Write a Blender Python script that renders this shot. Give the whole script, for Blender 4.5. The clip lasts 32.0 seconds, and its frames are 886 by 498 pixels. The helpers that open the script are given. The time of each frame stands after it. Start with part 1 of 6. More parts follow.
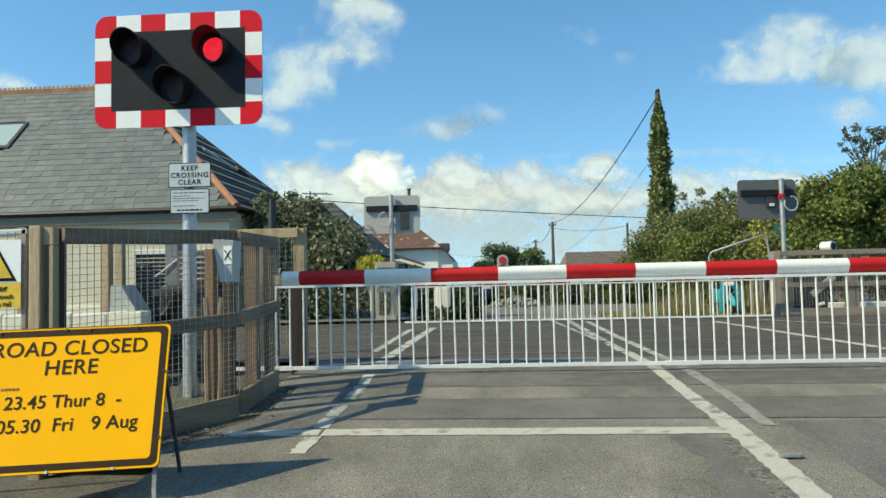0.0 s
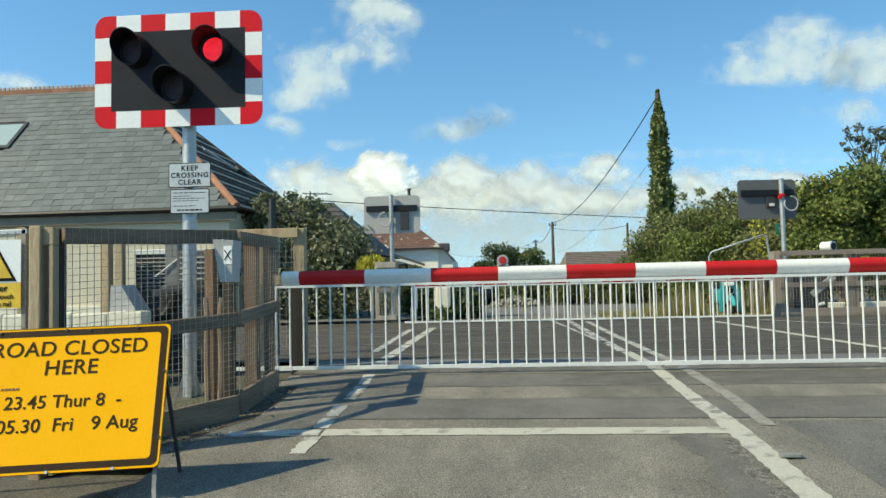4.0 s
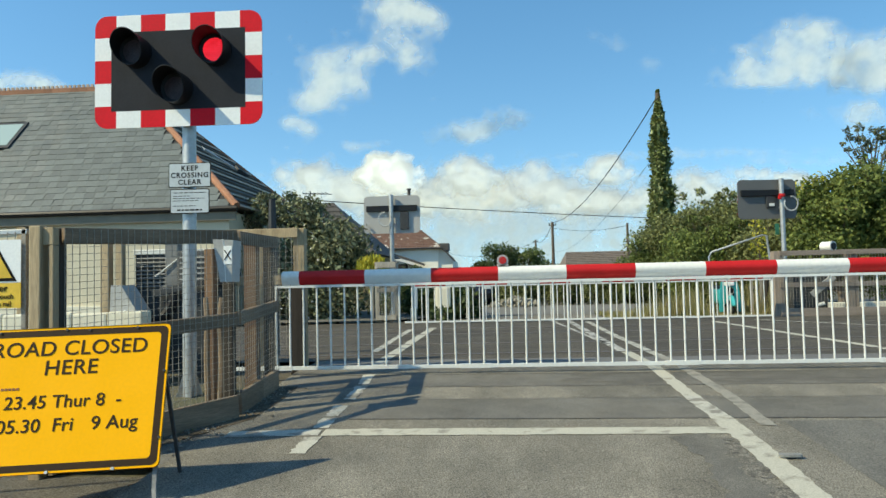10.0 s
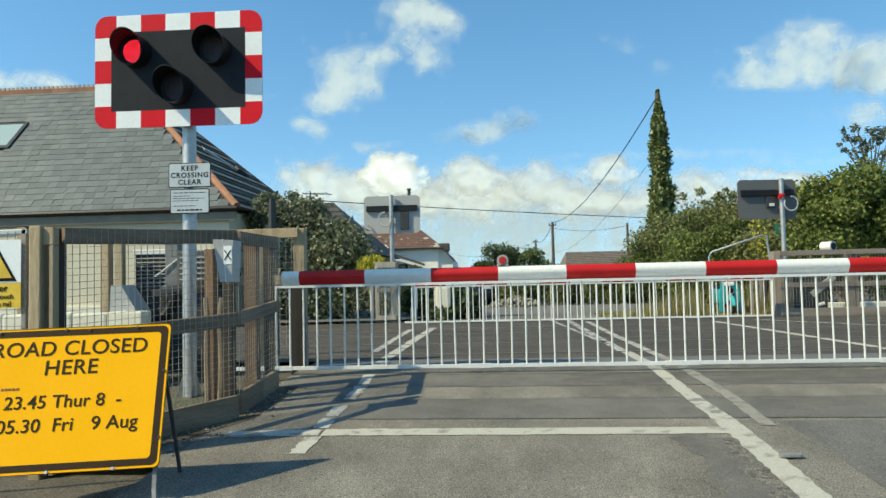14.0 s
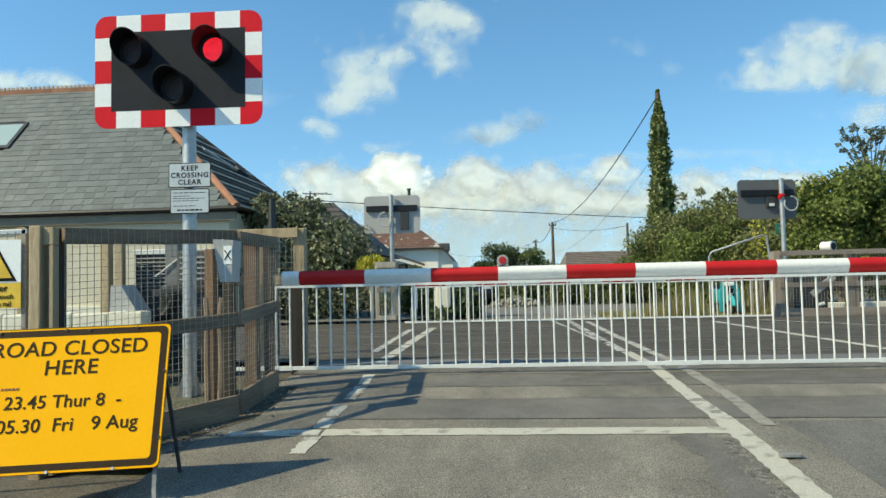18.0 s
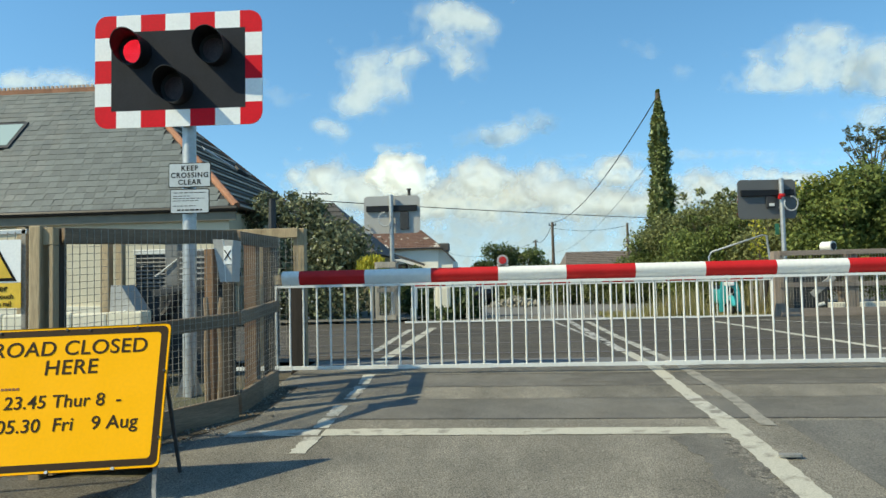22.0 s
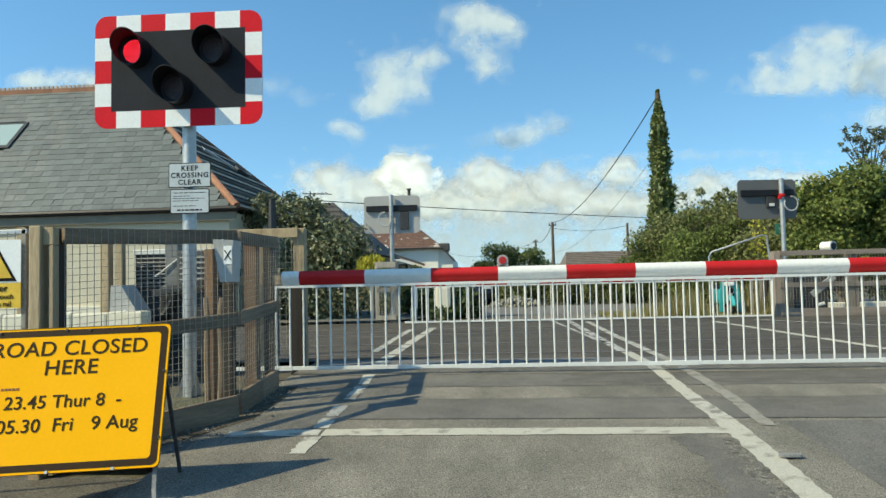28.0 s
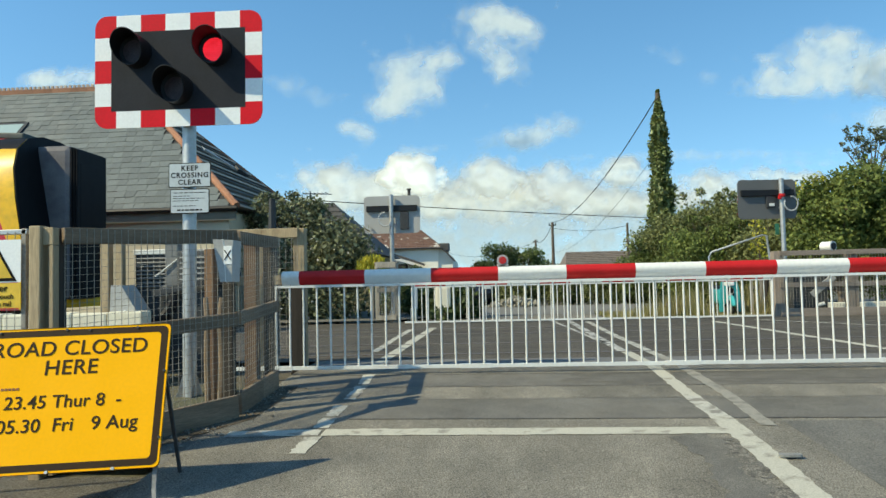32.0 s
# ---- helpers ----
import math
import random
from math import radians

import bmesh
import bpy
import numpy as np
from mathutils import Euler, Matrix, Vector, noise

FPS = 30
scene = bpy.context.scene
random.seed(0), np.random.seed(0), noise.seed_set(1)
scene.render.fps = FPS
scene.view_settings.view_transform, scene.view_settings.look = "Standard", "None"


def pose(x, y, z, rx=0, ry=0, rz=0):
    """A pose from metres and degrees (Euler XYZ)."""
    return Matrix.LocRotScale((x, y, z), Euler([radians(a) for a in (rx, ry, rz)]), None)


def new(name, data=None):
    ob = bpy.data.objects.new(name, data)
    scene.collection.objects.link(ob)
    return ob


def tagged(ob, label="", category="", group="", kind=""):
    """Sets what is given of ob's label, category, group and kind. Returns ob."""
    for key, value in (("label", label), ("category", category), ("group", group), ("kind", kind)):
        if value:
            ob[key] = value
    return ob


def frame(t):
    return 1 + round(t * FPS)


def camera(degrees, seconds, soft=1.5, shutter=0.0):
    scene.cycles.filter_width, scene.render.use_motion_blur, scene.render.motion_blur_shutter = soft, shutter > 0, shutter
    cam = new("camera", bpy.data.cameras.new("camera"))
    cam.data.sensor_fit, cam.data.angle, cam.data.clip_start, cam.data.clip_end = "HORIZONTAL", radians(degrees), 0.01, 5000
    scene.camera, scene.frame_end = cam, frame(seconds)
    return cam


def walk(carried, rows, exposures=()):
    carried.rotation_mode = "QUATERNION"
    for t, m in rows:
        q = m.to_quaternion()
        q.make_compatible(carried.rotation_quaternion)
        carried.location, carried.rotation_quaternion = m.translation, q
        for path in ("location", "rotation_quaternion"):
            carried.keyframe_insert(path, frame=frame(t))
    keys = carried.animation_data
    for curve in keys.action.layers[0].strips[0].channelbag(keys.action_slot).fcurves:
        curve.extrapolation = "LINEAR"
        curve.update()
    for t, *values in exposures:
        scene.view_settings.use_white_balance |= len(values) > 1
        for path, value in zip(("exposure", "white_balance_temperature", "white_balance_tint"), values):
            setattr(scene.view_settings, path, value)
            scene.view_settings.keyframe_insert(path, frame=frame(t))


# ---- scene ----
cam = camera(62.2, 32.0, soft=1.5)
EYE = (0.0, 0.0, 0.82)
EYE_POSE = Matrix.Translation(EYE) @ Matrix.Rotation(radians(4.29), 4, "Z") @ Matrix.Rotation(radians(92.73), 4, "X") @ Matrix.Rotation(radians(-1.3), 4, "Z")
walk(cam, [(0.0, EYE_POSE), (32.0, EYE_POSE)], exposures=[(0.0, 0.23, 8700, -3), (32.0, 0.23, 8700, -3)])

# ---- light ----
SUN_WAY = Vector((0.83, 0.42, -0.865)).normalized()
world = bpy.data.worlds.new("sky")
scene.world = world
world.use_nodes = True
wn = world.node_tree.nodes
sky = wn.new("ShaderNodeTexSky")
sky.sky_type = "NISHITA"
sky.sun_disc = False
sky.sun_elevation = radians(43)
sky.sun_rotation = math.atan2(-SUN_WAY.x, -SUN_WAY.y)
sky.altitude = 300
sky.air_density, sky.dust_density, sky.ozone_density = 1.0, 0.2, 1.5
tone = wn.new("ShaderNodeHueSaturation")
tone.inputs["Saturation"].default_value, tone.inputs["Hue"].default_value = 1.31, 0.503
aim = wn.new("ShaderNodeTexCoord")
rise = wn.new("ShaderNodeVectorMath")
rise.inputs[1].default_value = (0, 0, 0.14)
straight = wn.new("ShaderNodeVectorMath")
straight.operation = "NORMALIZE"
world.node_tree.links.new(aim.outputs["Generated"], rise.inputs[0])
world.node_tree.links.new(rise.outputs[0], straight.inputs[0])
world.node_tree.links.new(straight.outputs[0], sky.inputs["Vector"])
world.node_tree.links.new(sky.outputs[0], tone.inputs["Color"])
world.node_tree.links.new(tone.outputs[0], wn["Background"].inputs[0])
wn["Background"].inputs[1].default_value = 0.236
sun_data = bpy.data.lights.new("sun", "SUN")
sun_data.energy, sun_data.angle, sun_data.color = 4.2, radians(0.55), (1.0, 0.965, 0.905)
sun = new("sun", sun_data)
sun.rotation_euler = SUN_WAY.to_track_quat("-Z", "Y").to_euler()
sun.location = (-20, -10, 25)


# ---- materials ----
def mat(name, base, rough=0.7, metal=0.0, vary=0.25, scale=6.0, fine=60.0, bump=0.15, second=None, stain=0.5, island=False, piece=0.0, spec=0.5, translucent=0.0):
    """A surface: base colour, broken by a broad stain towards a second colour, a fine grain and relief, in metres."""
    m = bpy.data.materials.new(name)
    m.use_nodes = True
    nt = m.node_tree
    n, l = nt.nodes, nt.links
    b = n["Principled BSDF"]
    co = n.new("ShaderNodeTexCoord")
    broad = n.new("ShaderNodeTexNoise")
    broad.inputs["Scale"].default_value, broad.inputs["Detail"].default_value = scale, 5
    grain = n.new("ShaderNodeTexNoise")
    grain.inputs["Scale"].default_value, grain.inputs["Detail"].default_value = fine, 4
    l.new(co.outputs["Object"], broad.inputs["Vector"])
    l.new(co.outputs["Object"], grain.inputs["Vector"])
    second = second or tuple(c * 0.55 for c in base)
    ramp = n.new("ShaderNodeMapRange")
    ramp.inputs[1].default_value, ramp.inputs[2].default_value = 0.4, 0.68
    ramp.inputs[3].default_value, ramp.inputs[4].default_value = 0.0, stain
    l.new(broad.outputs["Fac"], ramp.inputs[0])
    mix = n.new("ShaderNodeMix")
    mix.data_type = "RGBA"
    mix.inputs[6].default_value, mix.inputs[7].default_value = (*base, 1), (*second, 1)
    l.new(ramp.outputs[0], mix.inputs[0])
    val = n.new("ShaderNodeMapRange")
    val.inputs[1].default_value, val.inputs[2].default_value = 0.3, 0.7
    val.inputs[3].default_value, val.inputs[4].default_value = 1 - vary, 1 + vary
    l.new(grain.outputs["Fac"], val.inputs[0])
    hsv = n.new("ShaderNodeHueSaturation")
    l.new(mix.outputs[2], hsv.inputs["Color"])
    last = val.outputs[0]
    if island or piece:
        if island:
            rnd = n.new("ShaderNodeNewGeometry").outputs["Random Per Island"]
        else:
            rnd = n.new("ShaderNodeObjectInfo").outputs["Random"]
        amount = piece or 0.35
        rr = n.new("ShaderNodeMapRange")
        rr.inputs[3].default_value, rr.inputs[4].default_value = 1 - amount, 1 + amount
        l.new(rnd, rr.inputs[0])
        mul = n.new("ShaderNodeMath")
        mul.operation = "MULTIPLY"
        l.new(last, mul.inputs[0]), l.new(rr.outputs[0], mul.inputs[1])
        last = mul.outputs[0]
        if island:
            hr = n.new("ShaderNodeMapRange")
            hr.inputs[3].default_value, hr.inputs[4].default_value = 0.515, 0.485
            l.new(rnd, hr.inputs[0]), l.new(hr.outputs[0], hsv.inputs["Hue"])
    l.new(last, hsv.inputs["Value"])
    l.new(hsv.outputs[0], b.inputs["Base Color"])
    b.inputs["Roughness"].default_value, b.inputs["Metallic"].default_value = rough, metal
    b.inputs["Specular IOR Level"].default_value = spec
    rmap = n.new("ShaderNodeMapRange")
    rmap.inputs[3].default_value, rmap.inputs[4].default_value = max(rough - 0.12, 0.03), min(rough + 0.12, 1.0)
    l.new(grain.outputs["Fac"], rmap.inputs[0]), l.new(rmap.outputs[0], b.inputs["Roughness"])
    if bump:
        bp = n.new("ShaderNodeBump")
        bp.inputs["Strength"].default_value, bp.inputs["Distance"].default_value = bump, 0.01
        l.new(grain.outputs["Fac"], bp.inputs["Height"]), l.new(bp.outputs[0], b.inputs["Normal"])
    if translucent:
        tr = n.new("ShaderNodeBsdfTranslucent")
        l.new(hsv.outputs[0], tr.inputs[0])
        ms = n.new("ShaderNodeMixShader")
        ms.inputs[0].default_value = translucent
        l.new(b.outputs[0], ms.inputs[1]), l.new(tr.outputs[0], ms.inputs[2])
        l.new(ms.outputs[0], n["Material Output"].inputs[0])
    return m


def wood_mat(name, light, dark, axis_scale=(14, 14, 1.2), rough=0.8):
    """Weathered timber with grain along z of the object."""
    m = mat(name, light, rough, second=dark, scale=2.5, fine=40, vary=0.2, bump=0.3, stain=0.8, piece=0.14, spec=0.15)
    n, l = m.node_tree.nodes, m.node_tree.links
    mp = n.new("ShaderNodeMapping")
    mp.inputs["Scale"].default_value = axis_scale
    co = [k for k in n if k.type == "TEX_COORD"][0]
    l.new(co.outputs["Object"], mp.inputs["Vector"])
    for k in [k for k in n if k.type == "TEX_NOISE"]:
        l.new(mp.outputs[0], k.inputs["Vector"])
        k.inputs["Scale"].default_value *= 0.3
    return m


def glow_mat(name, color, strength, cell=0.0):
    m = bpy.data.materials.new(name)
    m.use_nodes = True
    n, l = m.node_tree.nodes, m.node_tree.links
    b = n["Principled BSDF"]
    b.inputs["Base Color"].default_value = (*[c * 0.5 for c in color], 1)
    b.inputs["Emission Color"].default_value = (*color, 1)
    b.inputs["Emission Strength"].default_value = strength
    if cell:
        co = n.new("ShaderNodeTexCoord")
        v = n.new("ShaderNodeTexVoronoi")
        v.inputs["Scale"].default_value = cell
        v.inputs["Randomness"].default_value = 0.35
        l.new(co.outputs["Object"], v.inputs["Vector"])
        r = n.new("ShaderNodeMapRange")
        r.inputs[1].default_value, r.inputs[2].default_value = 0.15, 0.6
        r.inputs[3].default_value, r.inputs[4].default_value = strength * 1.5, strength * 0.35
        l.new(v.outputs["Distance"], r.inputs[0]), l.new(r.outputs[0], b.inputs["Emission Strength"])
    return m


def paint_line_mat(name, paint, under, wear):
    """Road paint worn through to the asphalt in patches."""
    m = mat(name, paint, 0.75, second=under, scale=9, fine=90, vary=0.18, bump=0.3, stain=1.0)
    n = m.node_tree.nodes
    r = [k for k in n if k.type == "MAP_RANGE"][0]
    r.inputs[1].default_value, r.inputs[2].default_value, r.inputs[4].default_value = wear, wear + 0.12, 0.9
    return m


def glass_mat(name, tint=(0.02, 0.03, 0.035)):
    m = bpy.data.materials.new(name)
    m.use_nodes = True
    b = m.node_tree.nodes["Principled BSDF"]
    b.inputs["Base Color"].default_value = (*tint, 1)
    b.inputs["Roughness"].default_value = 0.05
    b.inputs["Specular IOR Level"].default_value = 0.8
    return m


ASPHALT = mat("asphalt", (0.215, 0.194, 0.156), 0.88, second=(0.148, 0.136, 0.112), scale=0.9, fine=120, vary=0.68, bump=0.75, stain=0.9, spec=0.2)


def mottle(m, size, amount, stretch=(1, 1, 1)):
    """Adds broad uneven patches of wear to a surface, in metres."""
    n, l = m.node_tree.nodes, m.node_tree.links
    hsv = [k for k in n if k.type == "HUE_SAT"][0]
    old = hsv.inputs["Value"].links[0].from_socket
    co = [k for k in n if k.type == "TEX_COORD"][0]
    mp = n.new("ShaderNodeMapping")
    mp.inputs["Scale"].default_value = stretch
    no = n.new("ShaderNodeTexNoise")
    no.inputs["Scale"].default_value, no.inputs["Detail"].default_value, no.inputs["Roughness"].default_value = 1 / size, 9, 0.68
    l.new(co.outputs["Object"], mp.inputs["Vector"]), l.new(mp.outputs[0], no.inputs["Vector"])
    r = n.new("ShaderNodeMapRange")
    r.inputs[1].default_value, r.inputs[2].default_value = 0.3, 0.7
    r.inputs[3].default_value, r.inputs[4].default_value = 1 - amount, 1 + amount
    mul = n.new("ShaderNodeMath")
    mul.operation = "MULTIPLY"
    l.new(no.outputs["Fac"], r.inputs[0]), l.new(r.outputs[0], mul.inputs[0]), l.new(old, mul.inputs[1])
    l.new(mul.outputs[0], hsv.inputs["Value"])


mottle(ASPHALT, 0.7, 0.3, (1.6, 0.6, 1))
ASPHALT_NEW = mat("new_asphalt", (0.092, 0.08, 0.064), 0.9, second=(0.045, 0.043, 0.04), scale=1.8, fine=70, vary=0.75, bump=0.7, spec=0.2)
ASPHALT_PATCH = mat("asphalt_patch", (0.143, 0.135, 0.118), 0.88, second=(0.18, 0.161, 0.13), scale=1.6, fine=130, vary=0.42, bump=0.6, spec=0.2)
mottle(ASPHALT_NEW, 0.9, 0.3, (0.5, 1.4, 1))
mottle(ASPHALT_PATCH, 0.5, 0.25)
TAR = mat("tar", (0.045, 0.043, 0.04), 0.6, fine=80, bump=0.2)
SOIL = mat("soil", (0.1, 0.08, 0.055), 0.95, second=(0.05, 0.07, 0.025), scale=0.6, fine=40, vary=0.5, bump=0.8)
LINE_WHITE = paint_line_mat("road_paint", (0.44, 0.415, 0.335), (0.24, 0.217, 0.175), 0.56)
LINE_FAINT = paint_line_mat("faint_road_paint", (0.27, 0.25, 0.205), (0.17, 0.155, 0.125), 0.5)
LINE_WORN = paint_line_mat("worn_road_paint", (0.45, 0.43, 0.36), (0.19, 0.172, 0.14), 0.475)
LINE_CHIPPED = paint_line_mat("chipped_road_paint", (0.5, 0.48, 0.42), (0.075, 0.07, 0.063), 0.45)
STEEL = mat("galvanised_steel", (0.5, 0.5, 0.48), 0.5, 0.75, vary=0.12, scale=5, fine=25, bump=0.05, second=(0.36, 0.365, 0.36))
WIRE = mat("galvanised_wire", (0.34, 0.31, 0.26), 0.6, 0.1, bump=0, spec=0.3)
RAIL_STEEL = mat("rail_steel", (0.16, 0.14, 0.125), 0.6, 0.5, second=(0.12, 0.085, 0.06))
WHITE_PAINT = mat("white_paint", (0.74, 0.725, 0.665), 0.4, vary=0.05, scale=3, fine=30, bump=0.03, second=(0.66, 0.66, 0.62), stain=0.35)
WHITE_FILM = mat("white_reflective_film", (0.86, 0.86, 0.82), 0.4, vary=0.04, scale=4, bump=0.0, second=(0.77, 0.78, 0.75), stain=0.3)
RED_FILM = mat("red_reflective_film", (0.72, 0.008, 0.022), 0.6, vary=0.06, scale=5, bump=0.0, second=(0.58, 0.006, 0.014), stain=0.3, spec=0.15)
RED_PAINT = mat("red_paint", (0.54, 0.018, 0.02), 0.45, vary=0.06, scale=4, bump=0.02, second=(0.4, 0.008, 0.01), stain=0.4, spec=0.25)
BLACK_PANEL = mat("black_board", (0.027, 0.029, 0.034), 0.7, vary=0.1, scale=4, bump=0.03, spec=0.12)
BLACK_PLASTIC = mat("black_plastic", (0.012, 0.012, 0.013), 0.5, vary=0.15, bump=0.05, spec=0.3)
DARK_GREY = mat("dark_grey_paint", (0.05, 0.053, 0.055), 0.6, vary=0.15, spec=0.25)
GREY_BACK = mat("grey_board_back", (0.385, 0.375, 0.35), 0.55, 0.0, vary=0.05, scale=3, second=(0.415, 0.405, 0.38), bump=0.02)
GREY_PAINT = mat("grey_paint", (0.43, 0.43, 0.41), 0.6, vary=0.1, scale=3, spec=0.3)
LIT_RED = glow_mat("lit_red_lens", (1.0, 0.02, 0.055), 1.3, cell=62)
DARK_LENS = mat("dark_lens", (0.075, 0.055, 0.06), 0.35, vary=0.3, fine=90, bump=0.3, spec=0.15)
RED_LENS = glow_mat("red_marker_lens", (0.7, 0.02, 0.02), 0.1)
YELLOW_SHEET = mat("yellow_reflective_sheet", (0.97, 0.44, 0.014), 0.75, vary=0.03, scale=3, bump=0.02, second=(0.88, 0.4, 0.004), stain=0.5, spec=0.15)
YELLOW_PLATE = mat("yellow_plate", (0.78, 0.5, 0.05), 0.5, vary=0.05, bump=0.02)
BLACK_INK = mat("black_lettering", (0.012, 0.01, 0.008), 0.7, vary=0.1, bump=0, spec=0.15)
SIGN_INK = mat("sign_lettering", (0.04, 0.022, 0.01), 0.7, vary=0.15, bump=0, second=(0.025, 0.014, 0.008), spec=0.15)
BROWN_INK = mat("brown_lettering", (0.25, 0.07, 0.01), 0.6, vary=0.1, bump=0)
GREY_PLATE = mat("grey_white_plate", (0.5, 0.54, 0.54), 0.4, vary=0.05, bump=0.02, second=(0.42, 0.46, 0.46))
WOOD = wood_mat("weathered_timber", (0.27, 0.2, 0.135), (0.14, 0.105, 0.08))
WOOD_FLAT = wood_mat("weathered_rail_timber", (0.245, 0.178, 0.122), (0.13, 0.095, 0.066), (1.2, 1.2, 14))
WOOD_ASH = wood_mat("ashen_timber", (0.28, 0.225, 0.18), (0.18, 0.145, 0.115))
WOOD_ASH_FLAT = wood_mat("ashen_rail_timber", (0.26, 0.21, 0.17), (0.17, 0.137, 0.11), (1.2, 1.2, 14))
WOOD_PALE = wood_mat("pale_timber", (0.42, 0.32, 0.2), (0.26, 0.19, 0.12))
WOOD_RED = wood_mat("reddish_timber", (0.25, 0.15, 0.09), (0.13, 0.085, 0.06))
# dark timber; the shade on the fence's fold and end posts is in its colour
WOOD_SHADE_DARK = wood_mat("shade_dark_timber", (0.075, 0.064, 0.052), (0.045, 0.038, 0.032))
WOOD_DARK = wood_mat("dark_timber", (0.05, 0.042, 0.036), (0.028, 0.024, 0.021))
SLATE = mat("slate", (0.108, 0.123, 0.114), 0.6, second=(0.15, 0.15, 0.13), scale=2.0, fine=25, vary=0.14, piece=0.2, bump=0.25)
SLATE_FAR = mat("slate_far", (0.108, 0.123, 0.114), 0.6, second=(0.15, 0.15, 0.13), scale=2.0, fine=25, vary=0.14, island=True, piece=0.2, bump=0.25)
SLATE_BED = mat("slate_bed", (0.03, 0.031, 0.031), 0.8, bump=0.2)
TERRACOTTA = mat("terracotta", (0.33, 0.145, 0.08), 0.85, second=(0.22, 0.13, 0.085), scale=5, fine=40, piece=0.2, bump=0.3)
RENDER_CREAM = mat("cream_render", (0.62, 0.55, 0.4), 0.9, second=(0.5, 0.44, 0.32), scale=1.2, fine=60, vary=0.08, bump=0.3)
RENDER_PALE = mat("pale_render", (0.74, 0.69, 0.54), 0.9, second=(0.64, 0.58, 0.46), scale=1.0, fine=60, vary=0.06, bump=0.2)
TILE_RED = mat("red_brown_tiles", (0.17, 0.095, 0.07), 0.85, second=(0.6, 0.56, 0.48), scale=1.7, fine=12, vary=0.3, bump=0.5, piece=0.2)
lichen = [k for k in TILE_RED.node_tree.nodes if k.type == "MAP_RANGE"][0]
lichen.inputs[1].default_value, lichen.inputs[2].default_value, lichen.inputs[4].default_value = 0.61, 0.66, 0.9
TILE_DARK = mat("dark_tiles", (0.075, 0.068, 0.062), 0.85, second=(0.05, 0.05, 0.045), scale=2, fine=14, vary=0.3, piece=0.2)
TILE_BROWN = mat("brown_tiles", (0.17, 0.135, 0.11), 0.85, scale=1.5, fine=10, vary=0.25, piece=0.15)
GLASS = glass_mat("window_glass")
# pale green tint puts the roof window's reflection into its colour
GLASS_SKY = glass_mat("skylight_glass", (0.34, 0.42, 0.38))
BARK = mat("bark", (0.12, 0.09, 0.065), 0.95, scale=4, fine=30, vary=0.35, bump=0.8)
LEAF = mat("leaf", (0.14, 0.178, 0.055), 0.55, second=(0.085, 0.125, 0.035), scale=1.2, fine=9, vary=0.3, bump=0, island=True, piece=0.5, translucent=0.3, spec=0.3)
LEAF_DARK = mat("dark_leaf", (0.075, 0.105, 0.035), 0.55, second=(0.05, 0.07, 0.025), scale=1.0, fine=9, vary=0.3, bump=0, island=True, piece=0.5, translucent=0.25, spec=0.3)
LEAF_GREY = mat("grey_green_leaf", (0.16, 0.175, 0.1), 0.6, second=(0.1, 0.12, 0.06), scale=1.0, fine=9, vary=0.3, bump=0, island=True, piece=0.5, translucent=0.25, spec=0.3)
LEAF_BUSH = mat("bush_leaf", (0.2, 0.215, 0.12), 0.6, second=(0.1, 0.118, 0.065), scale=1.0, fine=9, vary=0.3, bump=0, island=True, piece=0.55, translucent=0.2, spec=0.25)
LEAF_YELLOW = mat("yellow_leaf", (0.56, 0.51, 0.08), 0.6, second=(0.32, 0.3, 0.04), scale=1.5, fine=9, vary=0.2, bump=0, island=True, piece=0.4, translucent=0.35, spec=0.2)
LEAF_IVY = mat("ivy_leaf", (0.15, 0.19, 0.06), 0.45, second=(0.21, 0.22, 0.09), scale=1.5, fine=9, vary=0.3, bump=0, island=True, piece=0.5, translucent=0.2)
GRASS_DRY = mat("dry_grass", (0.3, 0.26, 0.12), 0.8, second=(0.14, 0.17, 0.05), scale=1.0, fine=9, vary=0.25, bump=0, island=True, piece=0.4, translucent=0.3, spec=0.2)
LEAF_BROAD = mat("broad_leaf", (0.175, 0.215, 0.062), 0.55, second=(0.1, 0.145, 0.04), scale=1.2, fine=9, vary=0.3, bump=0, island=True, piece=0.5, translucent=0.3, spec=0.2)
LEAF_OLIVE = mat("olive_leaf", (0.2, 0.215, 0.085), 0.6, second=(0.125, 0.15, 0.055), scale=1.2, fine=9, vary=0.3, bump=0, island=True, piece=0.5, translucent=0.3, spec=0.25)
GREY_WOOD = wood_mat("silver_grey_timber", (0.36, 0.32, 0.26), (0.24, 0.21, 0.17))
PETAL = mat("petal", (0.7, 0.66, 0.62), 0.7, vary=0.1, bump=0, island=True, piece=0.15, translucent=0.3)
TEAL = mat("teal_paint", (0.03, 0.36, 0.36), 0.3, vary=0.05, bump=0)
RUBBER = mat("rubber", (0.018, 0.018, 0.018), 0.8, bump=0.1)
CAR_PAINT = mat("car_paint", (0.06, 0.075, 0.11), 0.25, 0.3, vary=0.04, bump=0)
TRAIN_YELLOW = mat("train_yellow", (0.85, 0.47, 0.01), 0.35, vary=0.04, bump=0)
TRAIN_RED = mat("train_red", (0.6, 0.03, 0.04), 0.35, vary=0.04, bump=0)
TRAIN_BLUE = mat("train_blue", (0.03, 0.06, 0.2), 0.3, vary=0.04, bump=0)
TRAIN_BLACK = mat("train_black", (0.009, 0.009, 0.01), 0.6, vary=0.1, bump=0, spec=0.12)
TRAIN_ROOF = mat("train_roof", (0.06, 0.07, 0.06), 0.6, vary=0.2)


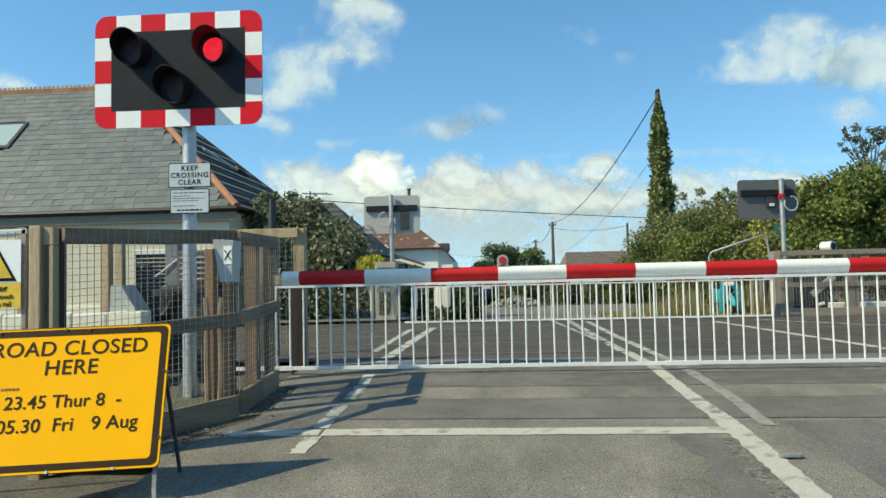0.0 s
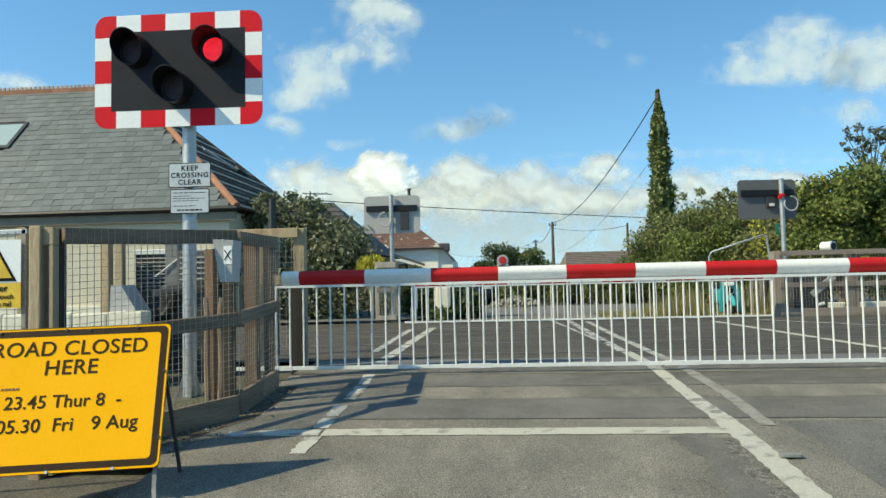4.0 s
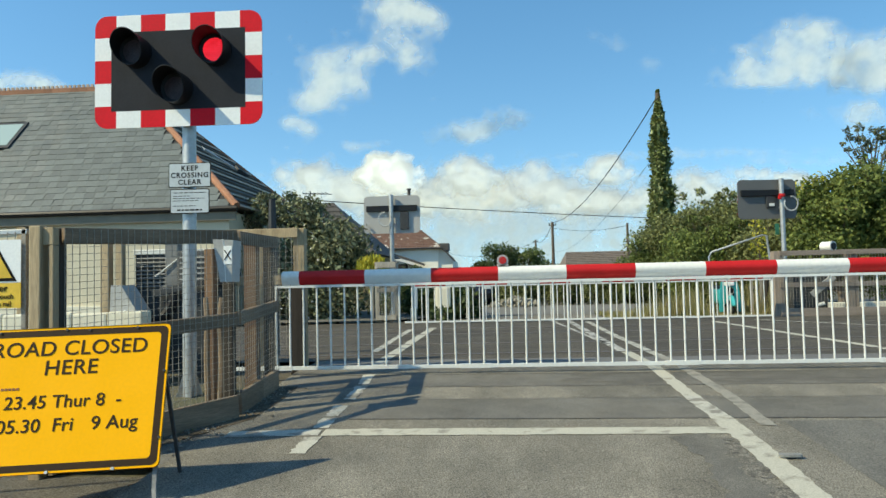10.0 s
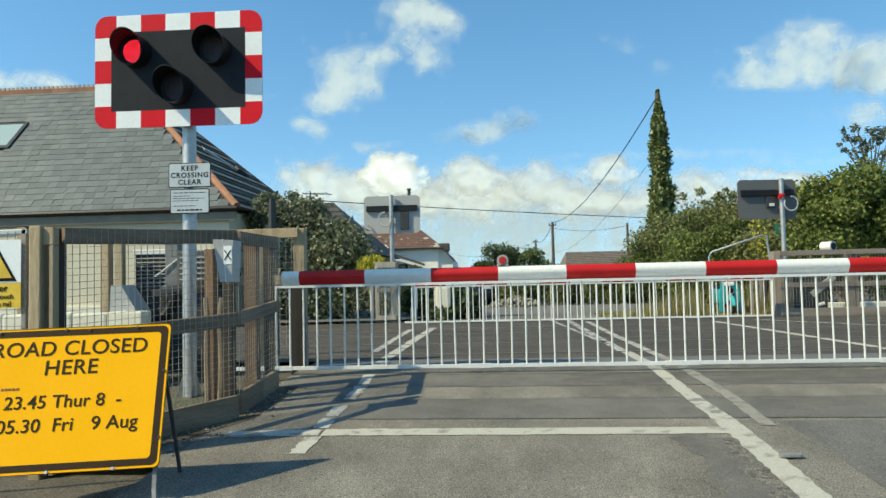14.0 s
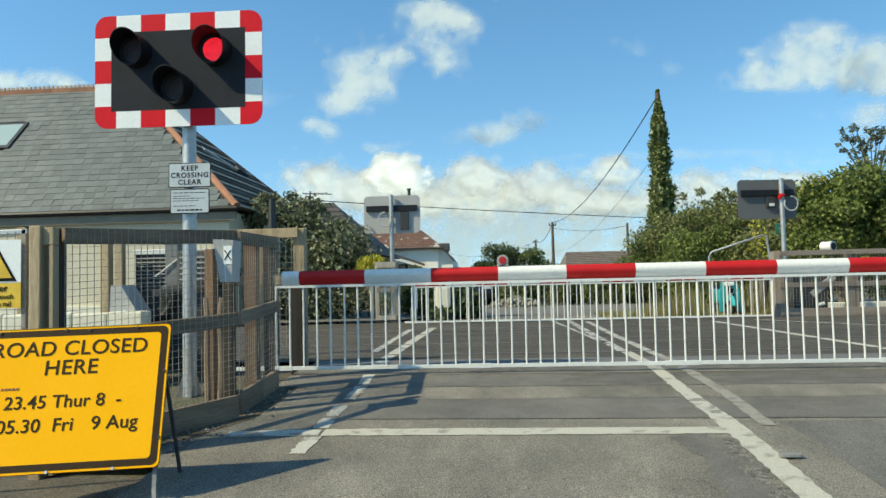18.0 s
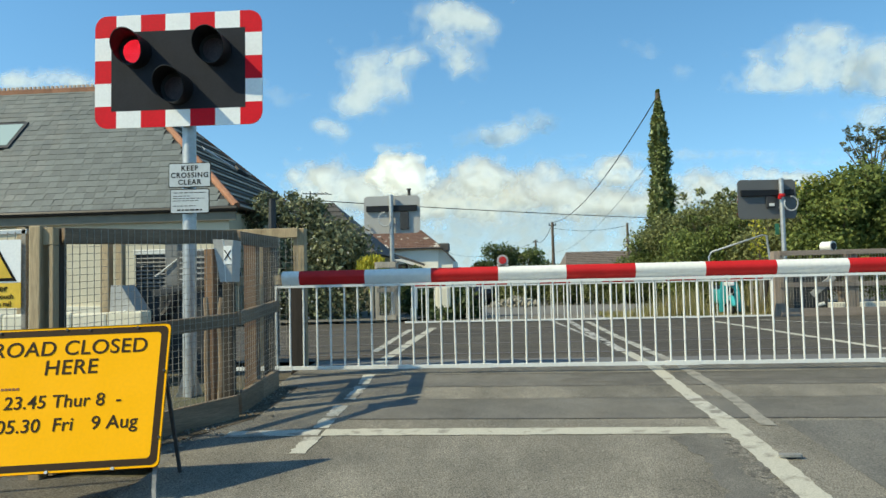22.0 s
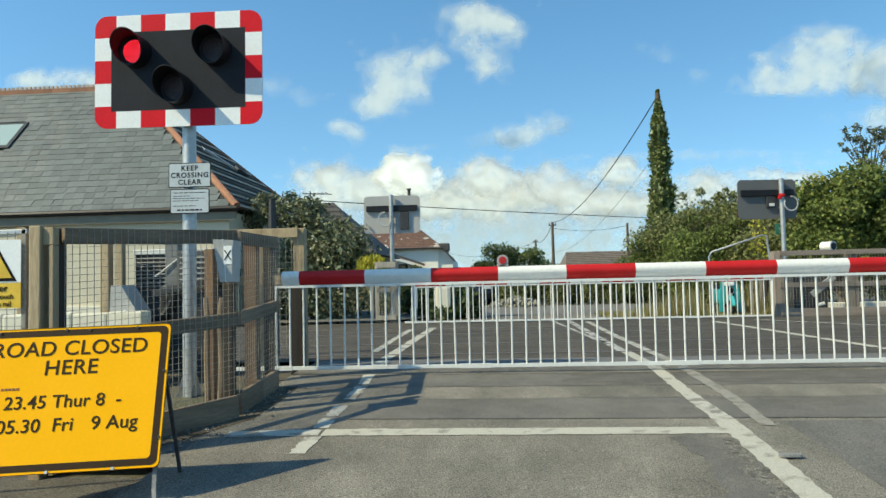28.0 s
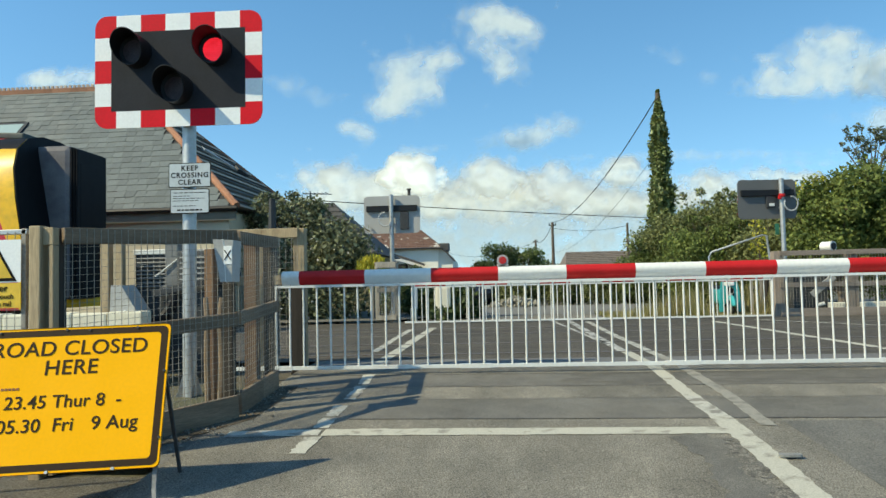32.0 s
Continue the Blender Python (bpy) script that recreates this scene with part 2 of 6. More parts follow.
def cloud_mat(name, grey, noise_scale, amount, full=1.4, puff_depth=55.0, tint=(0.64, 0.645, 0.62), most=0.88):
    """White cloud, thinned towards its rim by its own thickness; normals bent to the sun imitate scattered light."""
    m = bpy.data.materials.new(name)
    m.use_nodes = True
    n, l = m.node_tree.nodes, m.node_tree.links
    n.remove(n["Principled BSDF"])
    billow = n.new("ShaderNodeAttribute")
    billow.attribute_name = "billow"
    puff = n.new("ShaderNodeBump")
    puff.inputs["Strength"].default_value, puff.inputs["Distance"].default_value = 1.0, puff_depth
    l.new(billow.outputs["Fac"], puff.inputs["Height"])
    bend = n.new("ShaderNodeVectorMath")
    bend.operation = "MULTIPLY_ADD"
    bend.inputs[1].default_value = (grey, grey, grey)
    bend.inputs[2].default_value = tuple(-SUN_WAY * (1 - grey))
    l.new(puff.outputs[0], bend.inputs[0])
    unit = n.new("ShaderNodeVectorMath")
    unit.operation = "NORMALIZE"
    l.new(bend.outputs[0], unit.inputs[0])
    d = n.new("ShaderNodeBsdfDiffuse")
    d.inputs[0].default_value = (*tint, 1)
    l.new(unit.outputs[0], d.inputs["Normal"])
    t = n.new("ShaderNodeBsdfTransparent")
    a = n.new("ShaderNodeAttribute")
    a.attribute_name = "thickness"
    co = n.new("ShaderNodeTexCoord")
    no = n.new("ShaderNodeTexNoise")
    no.inputs["Scale"].default_value, no.inputs["Detail"].default_value, no.inputs["Roughness"].default_value = noise_scale, 6, 0.55
    l.new(co.outputs["Object"], no.inputs["Vector"])
    sub = n.new("ShaderNodeMath")
    sub.operation = "MULTIPLY_ADD"
    sub.inputs[1].default_value, sub.inputs[2].default_value = amount, -amount / 2
    l.new(no.outputs["Fac"], sub.inputs[0])
    add = n.new("ShaderNodeMath")
    l.new(a.outputs["Fac"], add.inputs[0]), l.new(sub.outputs[0], add.inputs[1])
    r = n.new("ShaderNodeMapRange")
    r.interpolation_type = "SMOOTHSTEP"
    r.inputs[1].default_value, r.inputs[2].default_value, r.inputs[4].default_value = 0.0, full, most
    l.new(add.outputs[0], r.inputs[0])
    mx = n.new("ShaderNodeMixShader")
    l.new(r.outputs[0], mx.inputs[0]), l.new(t.outputs[0], mx.inputs[1]), l.new(d.outputs[0], mx.inputs[2])
    l.new(mx.outputs[0], n["Material Output"].inputs[0])
    return m


# tints carry light and shade: near white for lit heads, grey for the base
CLOUD = cloud_mat("cloud_white", 0.4, 0.02, 0.9, 1.3, 12.0, (0.56, 0.61, 0.61), 0.86)
CLOUD_HEAD = cloud_mat("cloud_head", 0.46, 0.03, 0.4, 0.7, 55.0, (0.78, 0.82, 0.81), 0.97)
CLOUD_FAR = cloud_mat("cloud_far", 0.48, 0.025, 0.7, 1.0, 50.0, (0.6, 0.64, 0.64), 0.9)
CLOUD_BASE = cloud_mat("cloud_base", 0.42, 0.02, 0.9, 1.4, 40.0, (0.42, 0.46, 0.465))
CLOUDS = {"soft": (CLOUD, 0.4, 0.2, 0.1), "head": (CLOUD_HEAD, 0.26, 0.7, 0.2), "far": (CLOUD_FAR, 0.3, 0.6, 0.2), "base": (CLOUD_BASE, 0.32, 0.42, 0.18)}


# ---- building blocks ----
def thing(name, place, label, category, group="", turn=0.0, kind=""):
    ob = new(name)
    ob.empty_display_size = 0.1
    ob.matrix_basis = place if isinstance(place, Matrix) else pose(*place, 0, 0, turn)
    return tagged(ob, label, category, group, kind)


def finish(name, bm, material, smooth=False):
    bmesh.ops.recalc_face_normals(bm, faces=bm.faces[:])
    me = bpy.data.meshes.new(name)
    bm.to_mesh(me)
    bm.free()
    for k in material if isinstance(material, (list, tuple)) else [material]:
        me.materials.append(k)
    if smooth:
        me.polygons.foreach_set("use_smooth", [True] * len(me.polygons))
        me.set_sharp_from_angle(angle=radians(40))
    return me


def part(name, bm, material, parent, label="", smooth=False):
    """Links a bmesh as one mesh object under a thing or a part."""
    ob = new(name, finish(name, bm, material, smooth))
    ob.parent = parent
    return tagged(ob, label) if label else ob


def piece(name, mesh, parent, m):
    ob = new(name, mesh)
    ob.parent = parent
    ob.matrix_basis = m
    return ob


def solid(name, bm, material, label, category="", kind="", group="", smooth=False):
    return tagged(new(name, finish(name, bm, material, smooth)), label, category, group, kind)


def box(bm, a, b, m=None):
    x0, y0, z0 = a
    x1, y1, z1 = b
    v = [bm.verts.new(p) for p in ((x0, y0, z0), (x1, y0, z0), (x1, y1, z0), (x0, y1, z0), (x0, y0, z1), (x1, y0, z1), (x1, y1, z1), (x0, y1, z1))]
    for f in ((0, 3, 2, 1), (4, 5, 6, 7), (0, 1, 5, 4), (1, 2, 6, 5), (2, 3, 7, 6), (3, 0, 4, 7)):
        bm.faces.new([v[i] for i in f])
    if m is not None:
        bmesh.ops.transform(bm, matrix=m, verts=v)
    return v


def soft_box(a, b, r=0.006, m=None):
    bm = bmesh.new()
    box(bm, a, b)
    bmesh.ops.bevel(bm, geom=bm.edges[:], offset=r, segments=2, affect="EDGES", profile=0.6)
    if m is not None:
        bmesh.ops.transform(bm, matrix=m, verts=bm.verts[:])
    return bm


def beam(p, q, w, h, r=0.006, up=(0, 0, 1)):
    """A bevelled timber from p to q; w across, h along up."""
    p, q = Vector(p), Vector(q)
    d = (q - p).normalized()
    u = Vector(up)
    s = d.cross(u).normalized()
    u = s.cross(d)
    m = Matrix((s, u, d)).transposed().to_4x4()
    m.translation = p
    return soft_box((-w / 2, -h / 2, 0), (w / 2, h / 2, (q - p).length), r, m)


def tube(bm, pts, r, seg=8, r1=None, caps=True):
    """A round tube along points, with a radius that may taper."""
    pts = [Vector(p) for p in pts]
    r1 = r if r1 is None else r1
    rings = []
    side = None
    for i, p in enumerate(pts):
        d = (pts[min(i + 1, len(pts) - 1)] - pts[max(i - 1, 0)]).normalized()
        if side is None:
            side = d.orthogonal().normalized()
        side = (side - d * side.dot(d)).normalized()
        up = d.cross(side)
        k = r + (r1 - r) * i / max(len(pts) - 1, 1)
        rings.append([bm.verts.new(p + (side * math.cos(2 * math.pi * j / seg) + up * math.sin(2 * math.pi * j / seg)) * k) for j in range(seg)])
    for a, b in zip(rings, rings[1:]):
        for j in range(seg):
            bm.faces.new((a[j], a[(j + 1) % seg], b[(j + 1) % seg], b[j]))
    if caps:
        bm.faces.new(rings[0][::-1]), bm.faces.new(rings[-1])
    return rings


def rod(p, q, r, seg=10, r1=None):
    bm = bmesh.new()
    tube(bm, [p, q], r, seg, r1)
    return bm


def round_rect(w, h, r, n=6):
    pts = []
    for cx, cy, a0 in ((w / 2 - r, h / 2 - r, 0), (-w / 2 + r, h / 2 - r, 90), (-w / 2 + r, -h / 2 + r, 180), (w / 2 - r, -h / 2 + r, 270)):
        for i in range(n + 1):
            a = radians(a0 + 90 * i / n)
            pts.append((cx + r * math.cos(a), cy + r * math.sin(a)))
    return pts


def plate(outline, y0, y1, cx=0.0, cz=0.0):
    """A slab in the xz plane from an outline, between two depths."""
    bm = bmesh.new()
    a = [bm.verts.new((cx + x, y0, cz + z)) for x, z in outline]
    b = [bm.verts.new((cx + x, y1, cz + z)) for x, z in outline]
    bm.faces.new(a), bm.faces.new(b[::-1])
    for i in range(len(a)):
        j = (i + 1) % len(a)
        bm.faces.new((a[i], b[i], b[j], a[j]))
    return bm


def lettering(name, text, size, m, material, parent, align="CENTER", stretch=1.0, bold=0.0):
    """Raised letters in the built-in font as a mesh, standing in the xz plane."""
    cu = bpy.data.curves.new(name, "FONT")
    cu.body, cu.size, cu.align_x, cu.extrude, cu.offset, cu.space_character = text, size, align, 0.0006, bold, stretch
    tmp = bpy.data.objects.new(name, cu)
    scene.collection.objects.link(tmp)
    me = bpy.data.meshes.new_from_object(tmp.evaluated_get(bpy.context.evaluated_depsgraph_get()))
    bpy.data.objects.remove(tmp)
    me.materials.clear()
    me.materials.append(material)
    ob = new(name, me)
    ob.parent = parent
    ob.matrix_basis = m @ Matrix.Rotation(radians(90), 4, "X")
    return ob


def raw(name, verts, faces, material, smooth=False):
    me = bpy.data.meshes.new(name)
    me.from_pydata(verts, [], faces)
    me.materials.append(material)
    me.update()
    if smooth:
        me.polygons.foreach_set("use_smooth", [True] * len(me.polygons))
    return me


def leaf_mesh(name, centres, size, material, rng, flat=0.0, long=1.7, droop=0.0):
    """Many small folded leaves, one at each centre."""
    c = np.asarray(centres, float)
    n = len(c)
    d = rng.normal(size=(n, 3))
    d[:, 2] = d[:, 2] * (1 - flat) - droop
    d /= np.linalg.norm(d, axis=1)[:, None]
    s = np.cross(d, rng.normal(size=(n, 3)))
    s /= np.linalg.norm(s, axis=1)[:, None]
    u = np.cross(d, s)
    k = (size * rng.uniform(0.6, 1.4, n))[:, None]
    v = np.stack([c - d * k * long / 2, c + s * k / 2 + u * k * 0.12, c + d * k * long / 2, c - s * k / 2 + u * k * 0.12], axis=1).reshape(-1, 3)
    me = bpy.data.meshes.new(name)
    me.vertices.add(4 * n)
    me.vertices.foreach_set("co", v.ravel())
    me.loops.add(6 * n)
    base = np.arange(n)[:, None] * 4
    me.loops.foreach_set("vertex_index", (base + np.array([0, 1, 2, 0, 2, 3])).ravel())
    me.polygons.add(2 * n)
    me.polygons.foreach_set("loop_start", np.arange(2 * n) * 3)
    me.materials.append(material)
    me.update()
    me.validate()
    return me


def clump_points(rng, clumps, per, shell=0.55):
    """Points scattered in the outer part of each clump (x, y, z, radius, squash)."""
    out = []
    for x, y, z, r, q in clumps:
        k = int(per * r * r)
        d = rng.normal(size=(k, 3))
        d /= np.linalg.norm(d, axis=1)[:, None]
        rad = r * (shell + (1 - shell) * rng.random(k) ** 0.6) * (1 + 0.22 * rng.normal(size=k))
        p = d * rad[:, None]
        p[:, 2] *= q
        out.append(p + np.array([x, y, z]))
    return np.concatenate(out)


def plant(name, place, label, category, clumps, leaf, per, leaf_size, seed, trunk=0.1, group="", droop=0.0, flat=0.0, kind="", extra=None, long=1.7, shell=0.55):
    """A tree or shrub: a tapered trunk with a limb to every clump, and a crown of leaves."""
    rng = np.random.default_rng(seed)
    ob = thing(name, place, label, category, group, kind=kind)
    top = max(c[2] for c in clumps)
    low = min(c[2] - c[3] * 0.3 for c in clumps)
    fork = max(0.15, low * 0.8)
    bm = bmesh.new()
    tube(bm, [(0, 0, -0.1), (0.03, 0.02, fork * 0.5), (0, 0.05, fork)], trunk, 8, trunk * 0.75)
    for x, y, z, r, q in clumps:
        mid = Vector((x * 0.45, y * 0.45, fork + (z - fork) * 0.6)) + Vector(rng.normal(size=3) * 0.08 * r)
        tube(bm, [(0, 0.02, fork * 0.9), mid, (x, y, z + r * q * 0.5)], trunk * 0.5, 5, trunk * 0.08)
        for _ in range(5):
            e = Vector(rng.normal(size=3)).normalized() * r * 0.9
            tube(bm, [(x, y, z), Vector((x, y, z)) + Vector((e.x, e.y, abs(e.z) * q))], trunk * 0.14, 4, trunk * 0.03)
    part("trunk", bm, BARK, ob, "rough brown trunk and limbs")
    crown = new("crown", leaf_mesh(name + "_leaves", clump_points(rng, clumps, per, shell), leaf_size, leaf, rng, flat=flat, droop=droop, long=long))
    crown.parent = ob
    if extra:
        mt, count, size, lab = extra
        pts = clump_points(rng, clumps, 200, shell=0.95)
        pts = pts[rng.permutation(len(pts))[:count]]
        fl = tagged(new("blossom", leaf_mesh("blossom", pts, size, mt, rng, long=1.0)), lab, kind="stuff")
        fl.parent = ob
    return ob, crown


def lumps(rng, n, x, y, z, r, q=0.85):
    """n random clumps in the ranges given."""
    return [(rng.uniform(*x), rng.uniform(*y), rng.uniform(*z), rng.uniform(*r), q) for _ in range(n)]


# ---- ground, road and track ----
def gz(y):
    """Height of the ground: level at the crossing, falling towards the near approach."""
    return -0.068 * (7.2 - max(y, -6.0)) if y < 7.2 else 0.0


def sheet(name, xs, ys, material, label, lift=0.0, kind="structure", category=""):
    bm = bmesh.new()
    rows = [[bm.verts.new((x, y, gz(y) + lift)) for x in xs] for y in ys]
    for a, b in zip(rows, rows[1:]):
        for i in range(len(xs) - 1):
            bm.faces.new((a[i], a[i + 1], b[i + 1], b[i]))
    return solid(name, bm, material, label, category, kind)


EDGE = random.Random(8)


def strip(path, w0, w1=None, lift=0.0, step=0.4, ragged=0.0):
    """A flat ribbon along points of the plan, w0 to w1 wide, on the ground; ragged: how far its edges wander."""
    w1 = w0 if w1 is None else w1
    bm = bmesh.new()
    rows = []
    fine = []
    for a, b in zip(path, path[1:]):
        k = max(1, int((Vector(b) - Vector(a)).length / step))
        fine += [Vector(a).lerp(Vector(b), j / k) for j in range(k)]
    path = fine + [Vector(path[-1])]
    for i, p in enumerate(path):
        p = Vector(p)
        d = (Vector(path[min(i + 1, len(path) - 1)]) - Vector(path[max(i - 1, 0)])).normalized()
        s = Vector((d.y, -d.x))
        w = w0 + (w1 - w0) * i / (len(path) - 1)
        row = []
        for k in (-1, 1):
            o = k * w / 2 + EDGE.gauss(0, ragged) * (0.5 if ragged < 0.02 else 1)
            row.append(bm.verts.new((p.x + s.x * o, p.y + s.y * o, gz(p.y + s.y * o) + lift)))
        rows.append(row)
    for a, b in zip(rows, rows[1:]):
        bm.faces.new((a[0], a[1], b[1], b[0]))
    return bm


sheet("ground", [-1500, -60, -20, 20, 60, 1500], [-1500, -60, -6, 0, 7.2, 20, 60, 300, 3000], SOIL, "bare brown soil with thin grass", -0.06)
sheet("road", [-2.0, 6.8], [-14, -6, -2, 2, 4, 5.3, 7.2, 8.0], ASPHALT, "worn grey-brown asphalt road rising to the crossing", 0.0)
bm = bmesh.new()
bm.faces.new([bm.verts.new((x, y, gz(y) - 0.004)) for x, y in ((-2.75, 4.2), (-2.0, 4.2), (-2.0, 5.42), (-2.66, 4.36))])
solid("footway", bm, ASPHALT_PATCH, "dirty asphalt footway margin beside the fence", kind="structure")
sheet("cess", [-7.0, -2.0], [4.2, 5.3, 7.2, 8.0], mat("cess_stone", (0.17, 0.15, 0.12), 0.95, second=(0.1, 0.09, 0.07), scale=5, fine=45, vary=0.6, bump=1.0), "low stony ground inside the fence", -0.16)
sheet("gravel_margin", [-7.0, -2.75], [-14, -6, -2, 1.0, 2.5, 4.2], mat("gravel", (0.2, 0.18, 0.145), 0.95, second=(0.12, 0.11, 0.09), scale=4, fine=70, vary=0.6, bump=1.0), "loose grey-brown gravel beside the road", -0.06)
sheet("verge_grit", [-2.75, -2.0], [-14, -6, -2, 1.0, 2.5, 4.2], mat("grit", (0.2, 0.18, 0.145), 0.95, second=(0.12, 0.11, 0.09), scale=4, fine=70, vary=0.6, bump=1.0), "gritty road margin under the sign", -0.06)
sheet("crossing_deck", [-6.5, 8.5], [8.0, 9.2, 11.0, 14.4], ASPHALT_NEW, "dark smooth asphalt deck of the level crossing", 0.0)
sheet("far_road", [-6.5, 8.5], [14.4, 16.2], ASPHALT_NEW, "dark asphalt road beyond the crossing", 0.0)
solid("road_bend", strip([(1.2, 16.2), (0.9, 18), (0.2, 21), (-1.0, 25), (-3.2, 31), (-7, 40), (-14, 52)], 5.4, 6.0, 0.0), ASPHALT, "grey asphalt road curving away behind the crossing", kind="structure")
solid("pavement_far", strip([(-6.4, 16.0), (-2.3, 16.6), (-2.2, 22)], 1.2, 1.2, 0.06), ASPHALT_PATCH, "asphalt pavement beside the far fence", kind="structure")
bm = bmesh.new()
for y in (9.3, 12.7):
    box(bm, (-700, y - 1.6, -0.3), (-6.5, y + 1.6, -0.045)), box(bm, (8.5, y - 1.6, -0.3), (60, y + 1.6, -0.045))
solid("track_bed", bm, mat("ballast", (0.2, 0.18, 0.15), 0.95, second=(0.12, 0.1, 0.08), scale=9, fine=30, vary=0.5, bump=1.0), "grey-brown stone ballast under the tracks", kind="structure")
for y in (8.58, 10.02, 11.98, 13.42):
    rail = thing("rail", (0, y, 0), "worn steel running rail across the road", "rail", "rails of the two tracks")
    bm = bmesh.new()
    box(bm, (-700, -0.035, -0.15), (60, 0.035, 0.008))
    part("rail_head", bm, RAIL_STEEL, rail)
    bm = bmesh.new()
    box(bm, (-6.4, 0.036, -0.02), (8.4, 0.085, 0.004))
    part("flangeway", bm, TAR, rail, "black rubber flangeway strip")

# asphalt repairs and seams
for name, path, w, mt, lab, lift in (
        ("asphalt_repair", [(-1.9, 6.62), (6.7, 6.5)], 0.55, ASPHALT_PATCH, "darker asphalt trench repair across the road", 0.002),
        ("asphalt_repair", [(-1.1, 5.55), (1.3, 5.5), (6.7, 5.4)], 0.62, ASPHALT_PATCH, "darker asphalt trench repair across the road", 0.002),
        ("asphalt_repair", [(-1.9, 7.75), (6.7, 7.7)], 0.5, mat("pale_asphalt", (0.15, 0.145, 0.135), 0.85, scale=2, fine=150, vary=0.35, bump=0.4), "paler asphalt strip before the crossing deck", 0.002),
        ("tar_seam", [(-1.9, 6.88), (2, 6.82), (6.7, 6.78)], 0.012, TAR, "black tar seam in the asphalt", 0.004),
        ("tar_seam", [(-1.6, 6.33), (2, 6.28), (6.7, 6.22)], 0.009, TAR, "black tar seam in the asphalt", 0.004),
        ("tar_seam", [(-1.1, 5.85), (2, 5.82), (6.7, 5.7)], 0.007, TAR, "black tar seam in the asphalt", 0.004),
        ("tar_seam", [(-1.1, 5.24), (1.3, 5.19), (3.5, 5.15)], 0.007, TAR, "black tar seam in the asphalt", 0.004),
        ("tar_seam", [(-1.9, 7.42), (2, 7.38), (6.7, 7.36)], 0.014, TAR, "black tar seam in the asphalt", 0.004)):
    solid(name, strip(path, w, w, lift), mt, lab, kind="structure")

sheet("lane_overlay", [1.86, 6.75], [-14, -6, -2, 0.6, 2.2, 4.0, 5.1], mat("smooth_asphalt", (0.138, 0.128, 0.106), 0.85, second=(0.103, 0.097, 0.084), scale=1.1, fine=95, vary=0.55, bump=0.7, stain=0.9), "smoother darker asphalt of the opposite lane", 0.0025)
mottle(bpy.data.materials["smooth_asphalt"], 0.6, 0.3, (1.6, 0.6, 1))
solid("asphalt_repair", strip([(1.12, 4.76), (1.22, 4.5), (1.27, 4.2), (1.24, 3.9), (1.2, 3.4), (1.2, 2.6)], 0.26, 0.34, 0.0028, 0.05, 0.035), ASPHALT_PATCH, "ragged darker patch beside the centre line", kind="structure")
solid("asphalt_repair", strip([(1.36, 4.7), (1.35, 4.2), (1.33, 3.7), (1.32, 3.0)], 0.1, 0.13, 0.0036, 0.04, 0.03), mat("broken_asphalt", (0.19, 0.17, 0.135), 0.95, second=(0.07, 0.062, 0.05), scale=22, fine=90, vary=0.7, bump=1.0, stain=1.0), "broken stony asphalt along the centre line", kind="structure")
for i in range(9):
    y = 6.36 + i * 0.068
    solid("groove", strip([(0.5 + 0.3 * EDGE.random(), y + 0.02), (3.0, y - 0.01), (6.6, y - 0.05)], 0.007, 0.007, 0.0042, 0.3, 0.003), ASPHALT_NEW, "thin dark groove cut across the road", kind="structure")
mottle(solid("dirt_strip", strip([(-2.5, 4.42), (-2.2, 4.85), (-1.92, 5.3), (-1.87, 5.9), (-1.86, 6.4)], 0.3, 0.16, 0.0034), mat("road_dirt", (0.13, 0.105, 0.075), 0.95, second=(0.07, 0.058, 0.045), scale=6, fine=80, vary=0.6, bump=1.0, spec=0.1), "dark gritty dirt along the fence foot", kind="structure").data.materials[0], 0.15, 0.4)
